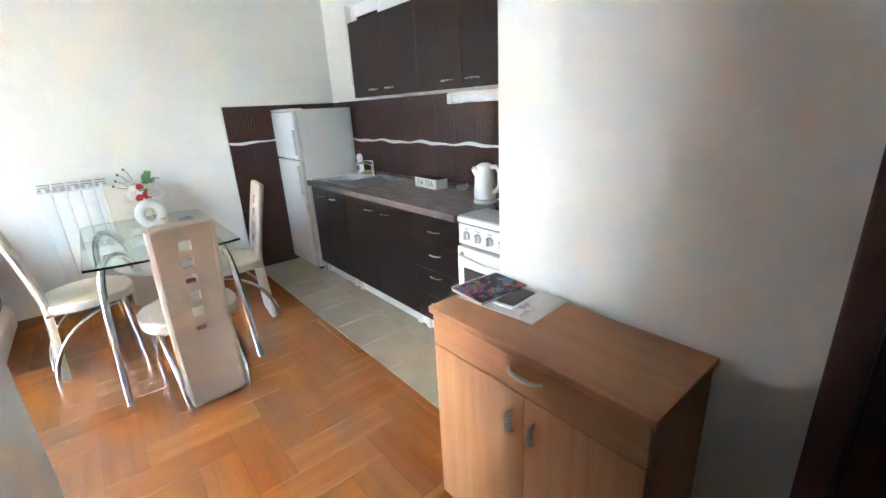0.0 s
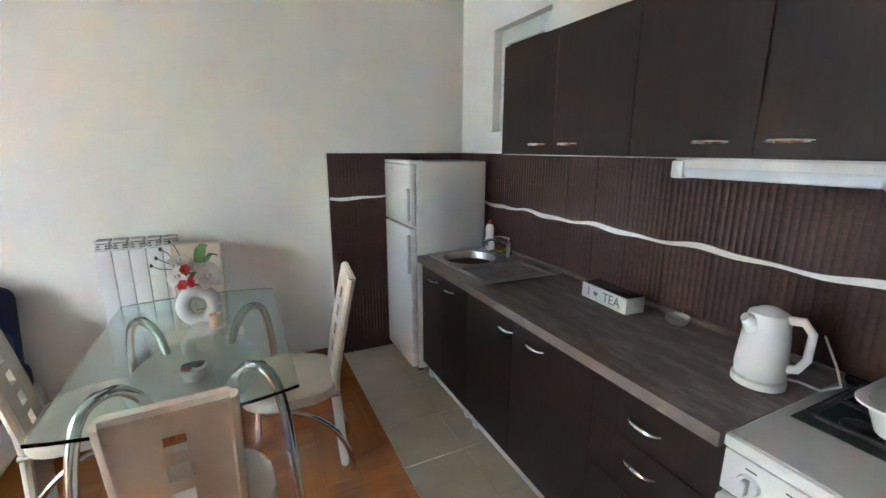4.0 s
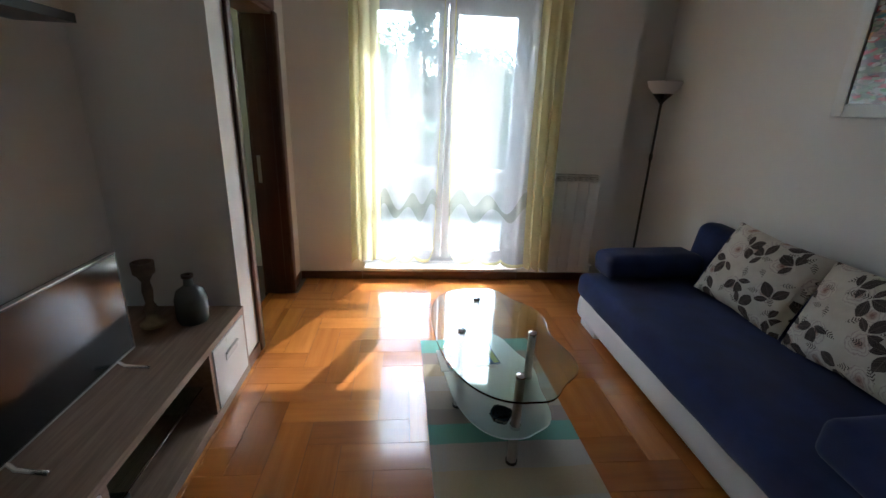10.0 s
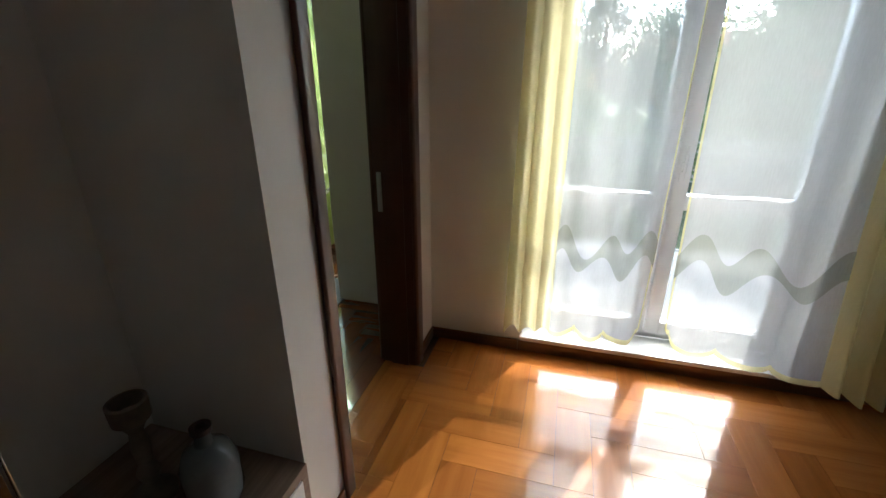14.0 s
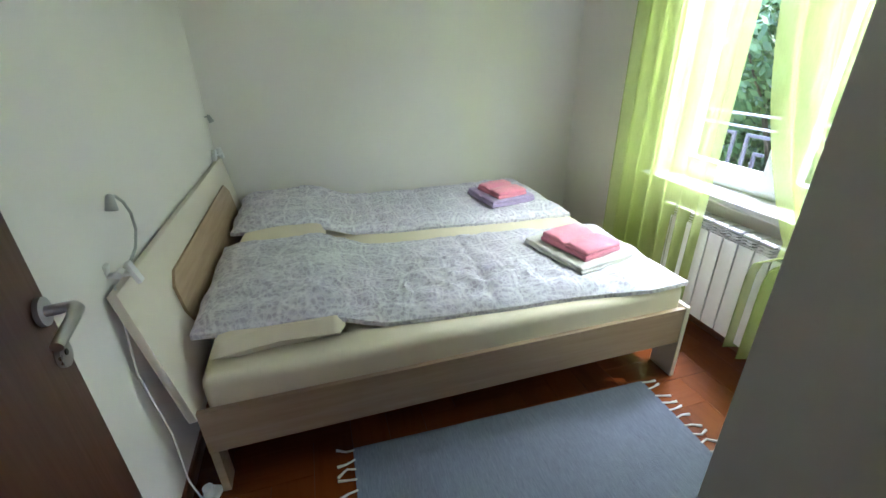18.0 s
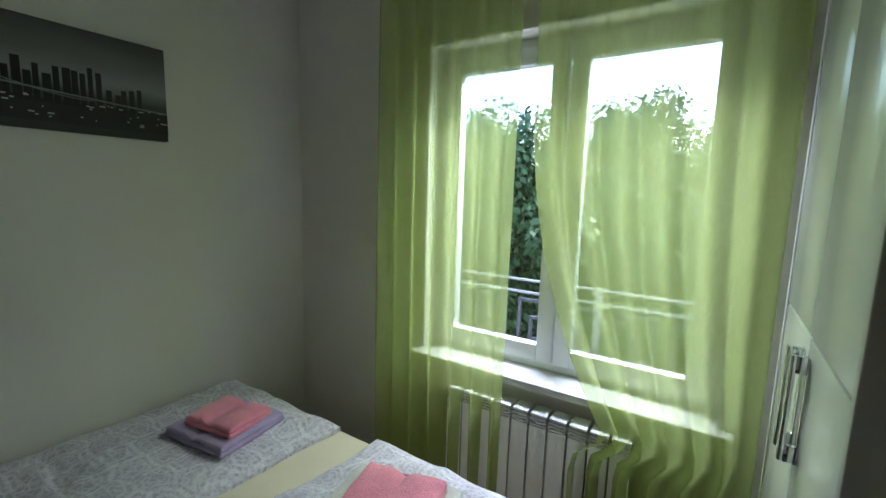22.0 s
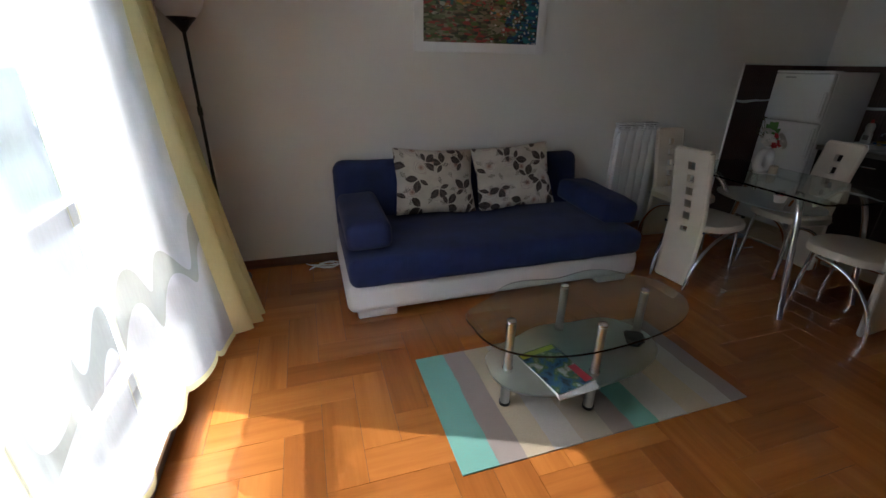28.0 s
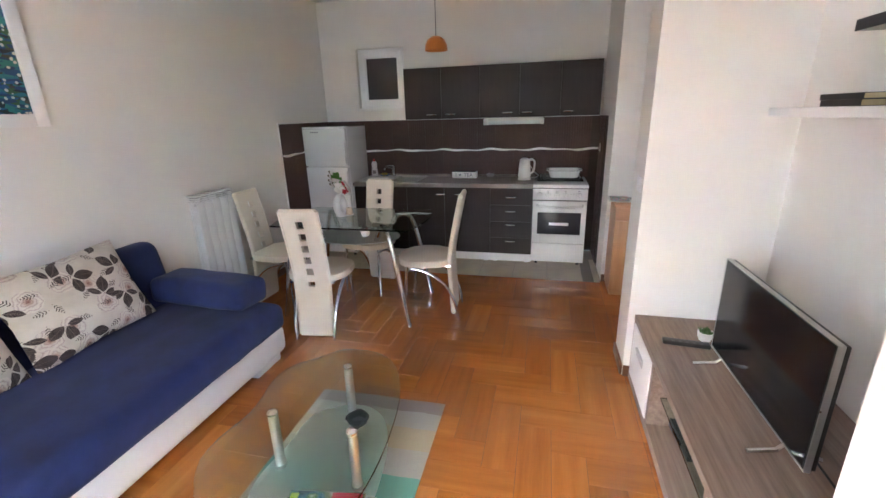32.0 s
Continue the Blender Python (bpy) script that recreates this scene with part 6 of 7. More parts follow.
for i in range(7):
    part("sweet", MB().ball((random.uniform(-0.032, 0.032), random.uniform(-0.02, 0.02), 0.045 + random.uniform(0, 0.012)), 0.013, 1.4, 0.9, 0.8, 8), varied("wrapper_%d" % i, ((0.02, 0.02, 0.05), (0.4, 0.03, 0.04), (0.05, 0.05, 0.07), (0.45, 0.25, 0.25), (0.02, 0.03, 0.10), (0.5, 0.1, 0.1), (0.03, 0.03, 0.04))[i], 0.25), bwl)

# ---- cables on the floor in the corner behind the sofa ----
solid("cable_tangle", MB().tube([(-1.885 + 0.11 * math.sin(3.1 * t) + 0.01 * t, 4.88 + 0.035 * math.cos(4.3 * t), 0.008 + 0.012 * (math.sin(5 * t) + 1)) for t in [k * 0.12 for k in range(60)]], 0.004, 6), WHITE, "white extension cable tangled on the floor by the sofa", "cable")

# ---- living room curtains ----
CREAM = sheer("cream_voile", (0.80, 0.73, 0.44), 0.30, 0.55)
VOILE = sheer("white_voile", (0.66, 0.665, 0.66), 0.55, 0.5)
VOILE_BAND = sheer("grey_voile_band", (0.50, 0.505, 0.45), 0.62, 0.5)
HEM = sheer("cream_hem", (0.80, 0.72, 0.36), 0.35, 0.5)


def drape(name, parent, mat, ytop, ybot, xc, ztop, zbot, folds, depth, scallop=0.0, n=96, seed=0.0, label="", path=None, edge=0.0):
    """A hanging cloth with folds; ytop and ybot give its span at the top and at the hem."""
    def f(u, v):
        y = (ytop[0] + (ytop[1] - ytop[0]) * u) * (1 - v) + (ybot[0] + (ybot[1] - ybot[0]) * u) * v
        amp = depth * (0.45 + 0.55 * v) * (1 + 0.3 * math.sin(u * 5 + seed))
        ph = u * folds * 2 * math.pi + seed + 0.5 * math.sin(v * 2.2 + u * 3)
        x = xc + amp * math.sin(ph) + 0.012 * noise.noise(Vector((u * 4, v * 2, seed)))
        zb = zbot + scallop * abs(math.sin(u * math.pi * max(1, round(folds * 0.7))))
        z = ztop + (zb - ztop) * v
        if path:
            y, z = path(u, v, y, z)
        return Vector((x, y + 0.006 * math.cos(ph), z))
    return part(name, MB().sheet(f, n, 36), mat, parent, label)


XC = XW + 0.085
VZ0, VZ1 = 2.48, 0.185          # the voile's top and hem


def voile_point(u, v, span, seed, swing, lift=0.0):
    """A point of a voile panel; u runs from its outer to its inner edge, v from the top to the scalloped hem."""
    y = span[0] + (span[1] - span[0]) * u + span[2] * u * v * v
    amp = 0.017 * (0.45 + 0.55 * v) * (1 + 0.3 * math.sin(u * 5 + seed))
    ph = u * 15.1 + seed + 0.5 * math.sin(v * 2.2 + u * 3)
    # rounded scallops; the inner corner is cut round
    zb = VZ1 + 0.055 * (1 - math.sqrt(abs(math.sin(u * 3.0 * math.pi + 0.35)))) + 0.10 * max(0.0, (u - 0.90) / 0.10) ** 2
    return Vector((amp * math.sin(ph) + 0.010 * noise.noise(Vector((u * 4, v * 2, seed))) + lift + swing * v * v * max(0.0, 1 - 1.3 * u), y, VZ0 + (zb - VZ0) * v))


for y0, y1, ys, yh, flip in ((2.34, 3.045, 2.56, 2.32, 1), (4.02, 3.115, 3.74, 3.97, -1)):
    mid = (y0 + y1) / 2
    seed = 0.4 if flip > 0 else 2.9
    cu = thing("curtain", XC, mid, 0, 0, "sheer white curtain panel with cream side and waved band", "curtain", "balcony door curtains")
    swing, out = (0.15, 0.26) if flip < 0 else (0.0, 0.05)      # how far the hem stands out into the room
    side = drape("side_panel", cu, CREAM, (y0 - mid, ys - mid), (yh - mid, ys - mid + (0.04 if flip < 0 else 0.0)), 0.0, 2.48, 0.205, 3.0, 0.045 if flip < 0 else 0.036, 0.008, 72, 1.3 * flip, "cream side panel")
    for v in side.data.vertices:
        f = max(0.0, min(1.0, (2.48 - v.co.z) / 2.3))
        v.co.x += f * f * (swing + (out - swing) * max(0.0, min(1.0, (v.co.y - (ys - mid)) / (yh - ys))))
    span = (ys - mid + (0.04 if flip < 0 else 0.0), y1 - mid, -flip * 0.03)
    part("voile", MB().sheet(lambda u, v: voile_point(u, v, span, seed, swing), 110, 40), VOILE, cu, "white voile")

    def band(u, v):
        """A band of uneven width that swings up and down across the panel."""
        w = u * 2.35 * 2 * math.pi + (0.4 if flip > 0 else 1.3)
        z = 0.69 + 0.068 * math.sin(w + 0.35 * math.sin(w * 0.5)) + 0.022 * math.sin(w * 0.5 + 1) + (v - 0.5) * (0.115 + 0.045 * math.sin(w * 0.5 + 2.0) - 0.035 * math.cos(w))
        p = voile_point(u, (VZ0 - z) / (VZ0 - VZ1), span, seed, swing, 0.004)
        return Vector((p.x, p.y, z))
    part("waved_band", MB().sheet(band, 110, 5), VOILE_BAND, cu, "grey waved band")
    part("hem_band", MB().sheet(lambda u, v: voile_point(u, 0.988 + 0.013 * v, span, seed, swing, 0.003), 110, 2), HEM, cu, "cream scalloped hem")
    part("edge_band", MB().sheet(lambda u, v: voile_point(0.985 + 0.015 * u, v, span, seed, swing, 0.003), 2, 40), HEM, cu, "cream inner edge")
solid("curtain_rail", MB().box(XW + 0.02, 2.14, 2.48, XW + 0.12, 4.19, 2.515, 0.004), WHITE, "white curtain rail above the balcony door", "curtain rail")

# ---- bedroom ----
BX0, BX1, BY0, BY1 = -3.316, -1.30, -1.30, 0.44
bed = thing("double_bed", (BX0 + BX1) / 2, (BY0 + BY1) / 2, 0, 0, "pale ash double bed with cream headboard and oak inset", "bed")
bx, by = (BX1 - BX0) / 2, (BY1 - BY0) / 2
for s in (-1, 1):
    part("side_rail", MB().box(-bx + 0.02, s * by - s * 0.022, 0.20, bx, s * by, 0.385, 0.002), BED_W, bed, "pale ash side rail", smooth=False)
part("footboard", MB().box(-bx, -by - 0.004, 0.17, -bx + 0.022, by + 0.004, 0.392, 0.002), BED_P, bed, smooth=False)
for s in (-1, 1):
    part("leg", MB().box(-bx, s * by - s * 0.13, 0, -bx + 0.022, s * by + s * 0.004, 0.17, 0.002), BED_P, bed, smooth=False)
    part("leg", MB().box(bx - 0.03, s * by - s * 0.08, 0, bx - 0.002, s * by, 0.20, 0.002), BED_W, bed, smooth=False)
tilt = pose(bx - 0.012, 0, 0.30, 0, 9, 0)
hbm = MB().box(0, -by - 0.005, 0.06, 0.028, by + 0.005, 0.575, 0.004, m=tilt)
hb = part("headboard", hbm, BED_P, bed, "cream headboard leaning back")
ins = MB().slab([(z, y) for z, y in ((0.10, -by + 0.20), (0.40, -by + 0.20), (0.46, -by + 0.27), (0.46, by - 0.36), (0.42, by - 0.30), (0.32, by - 0.29), (0.10, by - 0.40))], 0, 0.012, 0.003, m=tilt @ pose(-0.0135, 0, 0, 0, -90, 0) @ Matrix.Diagonal((1, 1, -1, 1)))
part("inset_panel", ins, BED_IN, hb, "oak coloured inset panel")
part("slat_base", MB().box(-bx + 0.03, -by + 0.03, 0.24, bx - 0.02, by - 0.03, 0.30), BED_W, bed, smooth=False)
mt = MB()
cushion(mt, -bx + 0.03, -by + 0.03, 0.30, bx - 0.03, by - 0.02, 0.495, 0.035, 0.006, 9, 10)
solid("mattress", mt, LINEN, "mattress with a cream fitted sheet on the bed", "mattress", m=bed.matrix_basis.copy())


def paisley():
    k = Mat("paisley_cotton", (0.45, 0.43, 0.5), 0.9)
    v = k.coord()
    warp = k.node("ShaderNodeTexNoise", Scale=6.0, Detail=2.0)
    k.link(v, warp.inputs["Vector"])
    add = k.node("ShaderNodeVectorMath")
    add.operation = "MULTIPLY_ADD"
    add.inputs[1].default_value = (0.07, 0.07, 0.07)
    k.link(warp.outputs["Color"], add.inputs[0]), k.link(v, add.inputs[2])
    big = k.node("ShaderNodeTexVoronoi", Scale=8.5, Randomness=0.4)
    big.feature = "DISTANCE_TO_EDGE"
    k.link(add.outputs[0], big.inputs["Vector"])
    net = k.ramp(big.outputs["Distance"], [(0.035, (1, 1, 1)), (0.09, (0, 0, 0))])
    band = k.ramp(big.outputs["Distance"], [(0.15, (0, 0, 0)), (0.18, (1, 1, 1)), (0.21, (1, 1, 1)), (0.25, (0, 0, 0))])
    v2 = k.node("ShaderNodeTexVoronoi", Scale=38.0)
    v2.feature = "DISTANCE_TO_EDGE"
    k.link(add.outputs[0], v2.inputs["Vector"])
    lace = k.ramp(v2.outputs["Distance"], [(0.04, (1, 1, 1)), (0.12, (0, 0, 0))])
    dots = k.ramp(k.noise(70.0, add.outputs[0], 3.0), [(0.42, (0, 0, 0)), (0.60, (1, 1, 1))])
    c = k.mix(dots, (0.46, 0.43, 0.50), (0.60, 0.575, 0.65))
    c = k.mix(k.math("MULTIPLY", lace, 0.55), c, (0.78, 0.77, 0.78))
    c = k.mix(k.math("MULTIPLY", band, 0.6), c, (0.78, 0.77, 0.78))
    c = k.mix(k.math("MULTIPLY", net, k.ramp(dots, [(0.0, (0.4, 0.4, 0.4)), (1.0, (0.9, 0.9, 0.9))])), c, (0.82, 0.81, 0.82))
    tone = k.ramp(k.noise(2.2), [(0.35, (0.90, 0.92, 0.94)), (0.65, (1.0, 0.97, 1.04))])
    k.colour(k.mix(1.0, c, tone, "MULTIPLY"))
    k.bump(k.noise(200.0), 0.2, 0.001)
    return k.m


PAISLEY = paisley()


def duvet(x0, x1, ya, yb, ztop, seed, label):
    """A quilt folded to half the bed's width, bulging over the pillow at the head."""
    mb = MB()

    def top(u, v):
        e = (1 - abs(2 * u - 1) ** 22) * (1 - abs(2 * v - 1) ** 8)
        head = max(0.0, min(1.0, (u - 0.64) / 0.16))
        head = head * head * (3 - 2 * head)
        ridge = min(abs(noise.noise(Vector((u * 9 + 3 * v, v * 5 - 2 * u, seed + 5)))), 0.03 + abs(noise.noise(Vector((u * 16 - 5 * v, v * 7 + 5 * u, seed + 9)))))
        wr = 0.013 * noise.noise(Vector((u * 6 + seed, v * 3, 0))) + 0.010 * noise.noise(Vector((u * 15, v * 9 + 4 * u, seed)))
        rid = 0.016 * (1 - min(1.0, ridge * 5)) * max(0.0, 0.4 + noise.noise(Vector((u * 3, v * 2, seed))))
        fine = abs(noise.noise(Vector((u * 34 + 8 * v, v * 15 - 6 * u, seed + 2))))
        rid += 0.011 * (1 - min(1.0, fine * 4)) * max(0.0, 0.5 + 1.2 * noise.noise(Vector((u * 4, v * 3, seed + 3))))
        foot = max(0.0, (0.34 - u) / 0.34)
        rid += 0.017 * foot * math.sin(u * 60 + 14 * v + 5 * noise.noise(Vector((u * 6, v * 4, seed))))
        seam = -0.009 * (math.exp(-((u - 0.42 - 0.02 * v) * 110) ** 2) + 0.7 * math.exp(-((u - 0.58 - 0.015 * v) * 110) ** 2))
        x = x0 + (x1 - x0) * u + 0.014 * noise.noise(Vector((v * 5, seed, 1)))
        y0, y1 = (a + (b - a) * u for a, b in (ya, yb))
        y = y0 + (y1 - y0) * v + 0.02 * noise.noise(Vector((u * 5, seed, 4))) + 0.012 * math.sin(u * 5.0 + seed)
        # pressed flat under the towels
        flat = max(math.exp(-(((x + a) / 0.24) ** 2 + ((y + b) / 0.27) ** 2) ** 2) for a, b in ((2.955, -0.07), (2.90, 0.80)))
        fat = 0.046 + 0.016 * head + (wr + rid + seam) * (1 - flat)
        return x, y, fat, e, 0.072 * head

    def ftop(u, v):
        x, y, fat, e, lift = top(u, v)
        return Vector((x, y, ztop + 0.012 + lift + fat * (0.12 + 0.88 * e)))

    def fbot(u, v):
        x, y, fat, e, lift = top(u, v)
        return Vector((x, y, ztop + 0.004 + lift))
    n, m = 150, 56
    mb.sheet(ftop, n, m)
    mb.sheet(fbot, n, 12)
    # close the rim between the two sheets
    mb.bm.verts.ensure_lookup_table()
    tv_ = [mb.bm.verts[k] for k in range((n + 1) * (m + 1))]
    rim_t = [tv_[i * (m + 1)] for i in range(n + 1)]
    low = [mb.bm.verts.new(v.co + Vector((0, 0, -0.02))) for v in rim_t]
    for i in range(n):
        mb.bm.faces.new((rim_t[i], rim_t[i + 1], low[i + 1], low[i]))
    rim_t = [tv_[i * (m + 1) + m] for i in range(n + 1)]
    low = [mb.bm.verts.new(v.co + Vector((0, 0, -0.02))) for v in rim_t]
    for i in range(n):
        mb.bm.faces.new((rim_t[i], rim_t[i + 1], low[i + 1], low[i]))
    return solid("duvet", mb, PAISLEY, label, "duvet", "duvets on the bed")


duvet(-3.29, -1.30, (-0.30, -0.48), (0.41, 0.28), 0.497, 1.0, "grey-lilac paisley duvet folded lengthwise over the bed")
duvet(-3.26, -1.30, (-1.30, -1.30), (-0.49, -0.66), 0.497, 7.0, "grey-lilac paisley duvet folded lengthwise by the wall")
for py, rz in ((-0.02, 2), (-0.78, -3)):
    pw = pillow_mesh(0.76, 0.46, 0.125, py * 9, 0.20)
    bmesh.ops.transform(pw.bm, matrix=pose(0, 0, 0, 90, 0, 0) @ pose(0, 0, -0.21), verts=pw.bm.verts)
    solid("bed_pillow", pw, LINEN, "cream pillow under the duvet", "pillow", "bed pillows", m=pose(-1.60, py, 0.54, 0, 0, 90 + rz))


def towel(x, y, z, w, d, h, rz, c, name, label, folds=2, lean=0):
    """A folded terry towel: soft layers, the top one dented along the fold."""
    t = thing("towel", x, y, z, rz, label, "towel", "folded towels on the bed")
    t.matrix_basis = t.matrix_basis @ pose(0, 0, 0, 0, lean, 0)
    mat = varied(name, c, 0.98, 0.14, 14.0, 160.0, 0.9, 0.006, Sheen_Weight=0.4)
    for k in range(folds):
        z0, z1 = h * k / folds, h * (k + 1) / folds
        mb = MB()
        cushion(mb, -w / 2 + 0.004 * k, -d / 2 + 0.004 * (k % 2), z0 + 0.001, w / 2 - 0.006 * k, d / 2 - 0.005 * k, z1 + 0.004, 0.012, 0.008, k + x * 7, 9)
        for v in mb.bm.verts:
            if v.co.z > (z0 + z1) / 2:
                if k == folds - 1:
                    v.co.z -= 0.022 * math.exp(-((v.co.y + 0.01) / 0.016) ** 2)
                v.co.z += 0.004 * noise.noise(v.co * 28)
            v.co.x += 0.005 * noise.noise(v.co * 14)
            v.co.y += 0.005 * noise.noise(v.co * 17 + Vector((3, 1, 0)))
        part("layer", mb, mat, t)
    return t


towel(-2.955, 0.06, 0.554, 0.34, 0.40, 0.028, 12, (0.66, 0.64, 0.60), "white_terry", "white folded towel on the duvet", 2, -1)
towel(-2.955, 0.075, 0.586, 0.24, 0.29, 0.05, 14, (0.82, 0.28, 0.38), "pink_terry", "pink folded towel on a white one", 2, -1)
towel(-2.93, -0.81, 0.555, 0.32, 0.34, 0.04, 8, (0.46, 0.36, 0.60), "lilac_terry", "lilac folded towel on the duvet", 2)
towel(-2.93, -0.79, 0.597, 0.22, 0.26, 0.04, 10, (0.82, 0.28, 0.38), "pink_terry_two", "pink folded towel on a lilac one", 2)


LAMP_GREY = varied("grey_lamp_metal", (0.42, 0.43, 0.41), 0.4, 0.08, 9.0)


def clip_lamp(x, y, z, rz):
    t = thing("clip_lamp", x, y, z, rz, "small grey clip-on reading lamp with bent neck", "lamp", "headboard lamps")
    part("clip", MB().box(-0.045, -0.014, -0.035, -0.030, 0.014, 0.035, 0.004, m=pose(0, 0, 0, 0, 16, 0)).box(0.030, -0.014, -0.035, 0.045, 0.014, 0.035, 0.004, m=pose(0, 0, 0, 0, -16, 0)).cyl((0, -0.016, 0.012), (0, 0.016, 0.012), 0.011).box(-0.03, -0.012, 0.004, 0.03, 0.012, 0.014, 0.003), WHITE, t)
    part("neck", MB().tube([(0, 0, 0.015), (-0.012, -0.05, 0.020), (-0.020, -0.10, 0.045), (-0.026, -0.13, 0.095), (-0.030, -0.125, 0.15), (-0.032, -0.095, 0.195), (-0.034, -0.055, 0.225), (-0.036, -0.02, 0.232)], 0.0042, 8), LAMP_GREY, t, "bent metal neck")
    part("shade", MB().lathe([(0.004, 0), (0.010, 0.006), (0.016, 0.045), (0.014, 0.046), (0.007, 0.010), (0.002, 0.002)], m=pose(-0.036, -0.022, 0.240, -158, 0, 0)), LAMP_GREY, t, "small cone shade")
    return t


clip_lamp(-1.215, 0.37, 0.885, 0)
clip_lamp(-1.215, -1.25, 0.885, 70)
solid("lamp_cable", MB().tube([(-1.21, 0.41, 0.88), (-1.20, 0.455, 0.60), (-1.23, 0.465, 0.35), (-1.22, 0.46, 0.12), (-1.24, 0.465, 0.02), (-1.27, 0.48, 0.03)], 0.003, 6), WHITE, "white lamp cable hanging behind the headboard", "cable")
ps = thing("power_strip", -1.25, 0.51, 0.0, 70, "white power strip with plugs on the floor", "power strip")
part("body", MB().box(-0.09, -0.025, 0, 0.09, 0.025, 0.035, 0.008), WHITE, ps)
for k in (-0.05, 0.02):
    part("plug", MB().cyl((k, 0, 0.035), (k, 0, 0.07), 0.018), WHITE, ps)

# rug with fringes
def slate():
    k = Mat("slate_cotton", (0.20, 0.23, 0.29), 0.97)
    n = k.noise(60.0, k.coord((8, 0.6, 1)), 3.0)
    k.colour(k.ramp(n, [(0.3, (0.085, 0.098, 0.125)), (0.7, (0.14, 0.157, 0.195))]))
    k.bump(k.noise(150.0, k.coord((6, 1, 1))), 0.5, 0.002)
    return k.m


br = thing("bedside_rug", -2.45, 0.74, 0, -1.5, "slate blue woven rug with cream fringes", "rug")
part("cloth", MB().sheet(lambda u, v: Vector(((u - 0.5) * 1.36, (v - 0.5) * 0.64, 0.008 + 0.002 * noise.noise(Vector((u * 6, v * 4, 3))))), 40, 18, 0.006), slate(), br)
FRINGE = varied("cream_fringe", (0.55, 0.52, 0.46), 0.95)
for s in (-1, 1):
    for k in range(15):
        y = -0.31 + 0.62 * k / 14
        part("tassel", MB().tube([(s * 0.675, y, 0.008), (s * 0.71, y + random.uniform(-0.012, 0.012), 0.006), (s * 0.745, y + random.uniform(-0.022, 0.022), 0.005)], [0.004, 0.004, 0.006], 6), FRINGE, br)

# wardrobe
WX0, WX1, WY0 = XBW + 0.13, -2.828, 1.043
wd = thing("wardrobe", (WX0 + WX1) / 2, WY0, 0, 0, "white gloss wardrobe with split doors and chrome grips", "wardrobe")
ww = (WX1 - WX0) / 2
WSIDE = varied("white_side_board", (0.62, 0.60, 0.56), 0.5, 0.03)
part("side", MB().box(ww - 0.02, -0.004, 0, ww, YB - WY0 - 0.012, 2.35, 0.002), WSIDE, wd, "off-white side board", smooth=False)
part("side", MB().box(-ww, -0.004, 0, -ww + 0.02, YB - WY0 - 0.012, 2.35, 0.002), WSIDE, wd, smooth=False)
part("body", MB().box(-ww + 0.021, 0.022, 0.05, ww - 0.021, YB - WY0 - 0.02, 2.34), WSIDE, wd, smooth=False)
part("plinth", MB().box(-ww + 0.021, 0.03, 0, ww - 0.021, 0.05, 0.05), WSIDE, wd, smooth=False)
GLOSS = varied("white_gloss", (0.78, 0.80, 0.76), 0.16, 0.02, 2.0, 60.0, 0.01)
for x0, x1, hx in ((-ww + 0.022, -0.001, -0.035), (0.001, ww - 0.022, 0.035)):
    for z0, z1 in ((0.055, 1.275), (1.281, 2.34)):
        d = part("door", MB().box(x0, 0.0, z0, x1, 0.019, z1, 0.003), GLOSS, wd, "white gloss door")
        if z0 < 1:
            part("grip", MB().box(hx - 0.012, -0.004, 0.99, hx + 0.012, 0.001, 1.24, 0.002).box(hx - 0.008, -0.034, 0.99, hx + 0.008, -0.022, 1.24, 0.003).box(hx - 0.008, -0.024, 0.99, hx + 0.008, 0.0, 1.03, 0.002).box(hx - 0.008, -0.024, 1.20, hx + 0.008, 0.0, 1.24, 0.002), CHROME, d, "square chrome grip")
part("filler", MB().box(ww + 0.0005, YB - WY0 - 0.032, 0, ww + 0.004, YB - WY0 - 0.006, 2.35), varied("brown_gap", (0.26, 0.235, 0.20), 0.7), wd, "grey-brown filler strip", smooth=False)

# black-and-white picture of a bridge and a skyline
def sky_tone():
    k = Mat("dusk_print", (0.1, 0.1, 0.1), 0.6)
    sep = k.node("ShaderNodeSeparateXYZ")
    k.link(k.coord(), sep.inputs[0])
    n = k.noise(3.0, k.coord((1, 1, 4)), 4.0)
    z = k.math("ADD", k.math("MULTIPLY", sep.outputs[2], 2.2), k.math("MULTIPLY", n, 0.15))
    k.colour(k.ramp(z, [(0.05, (0.025, 0.025, 0.026)), (0.40, (0.06, 0.061, 0.062)), (0.52, (0.28, 0.285, 0.285)), (0.72, (0.16, 0.162, 0.163)), (1.0, (0.05, 0.051, 0.052))]))
    return k.m


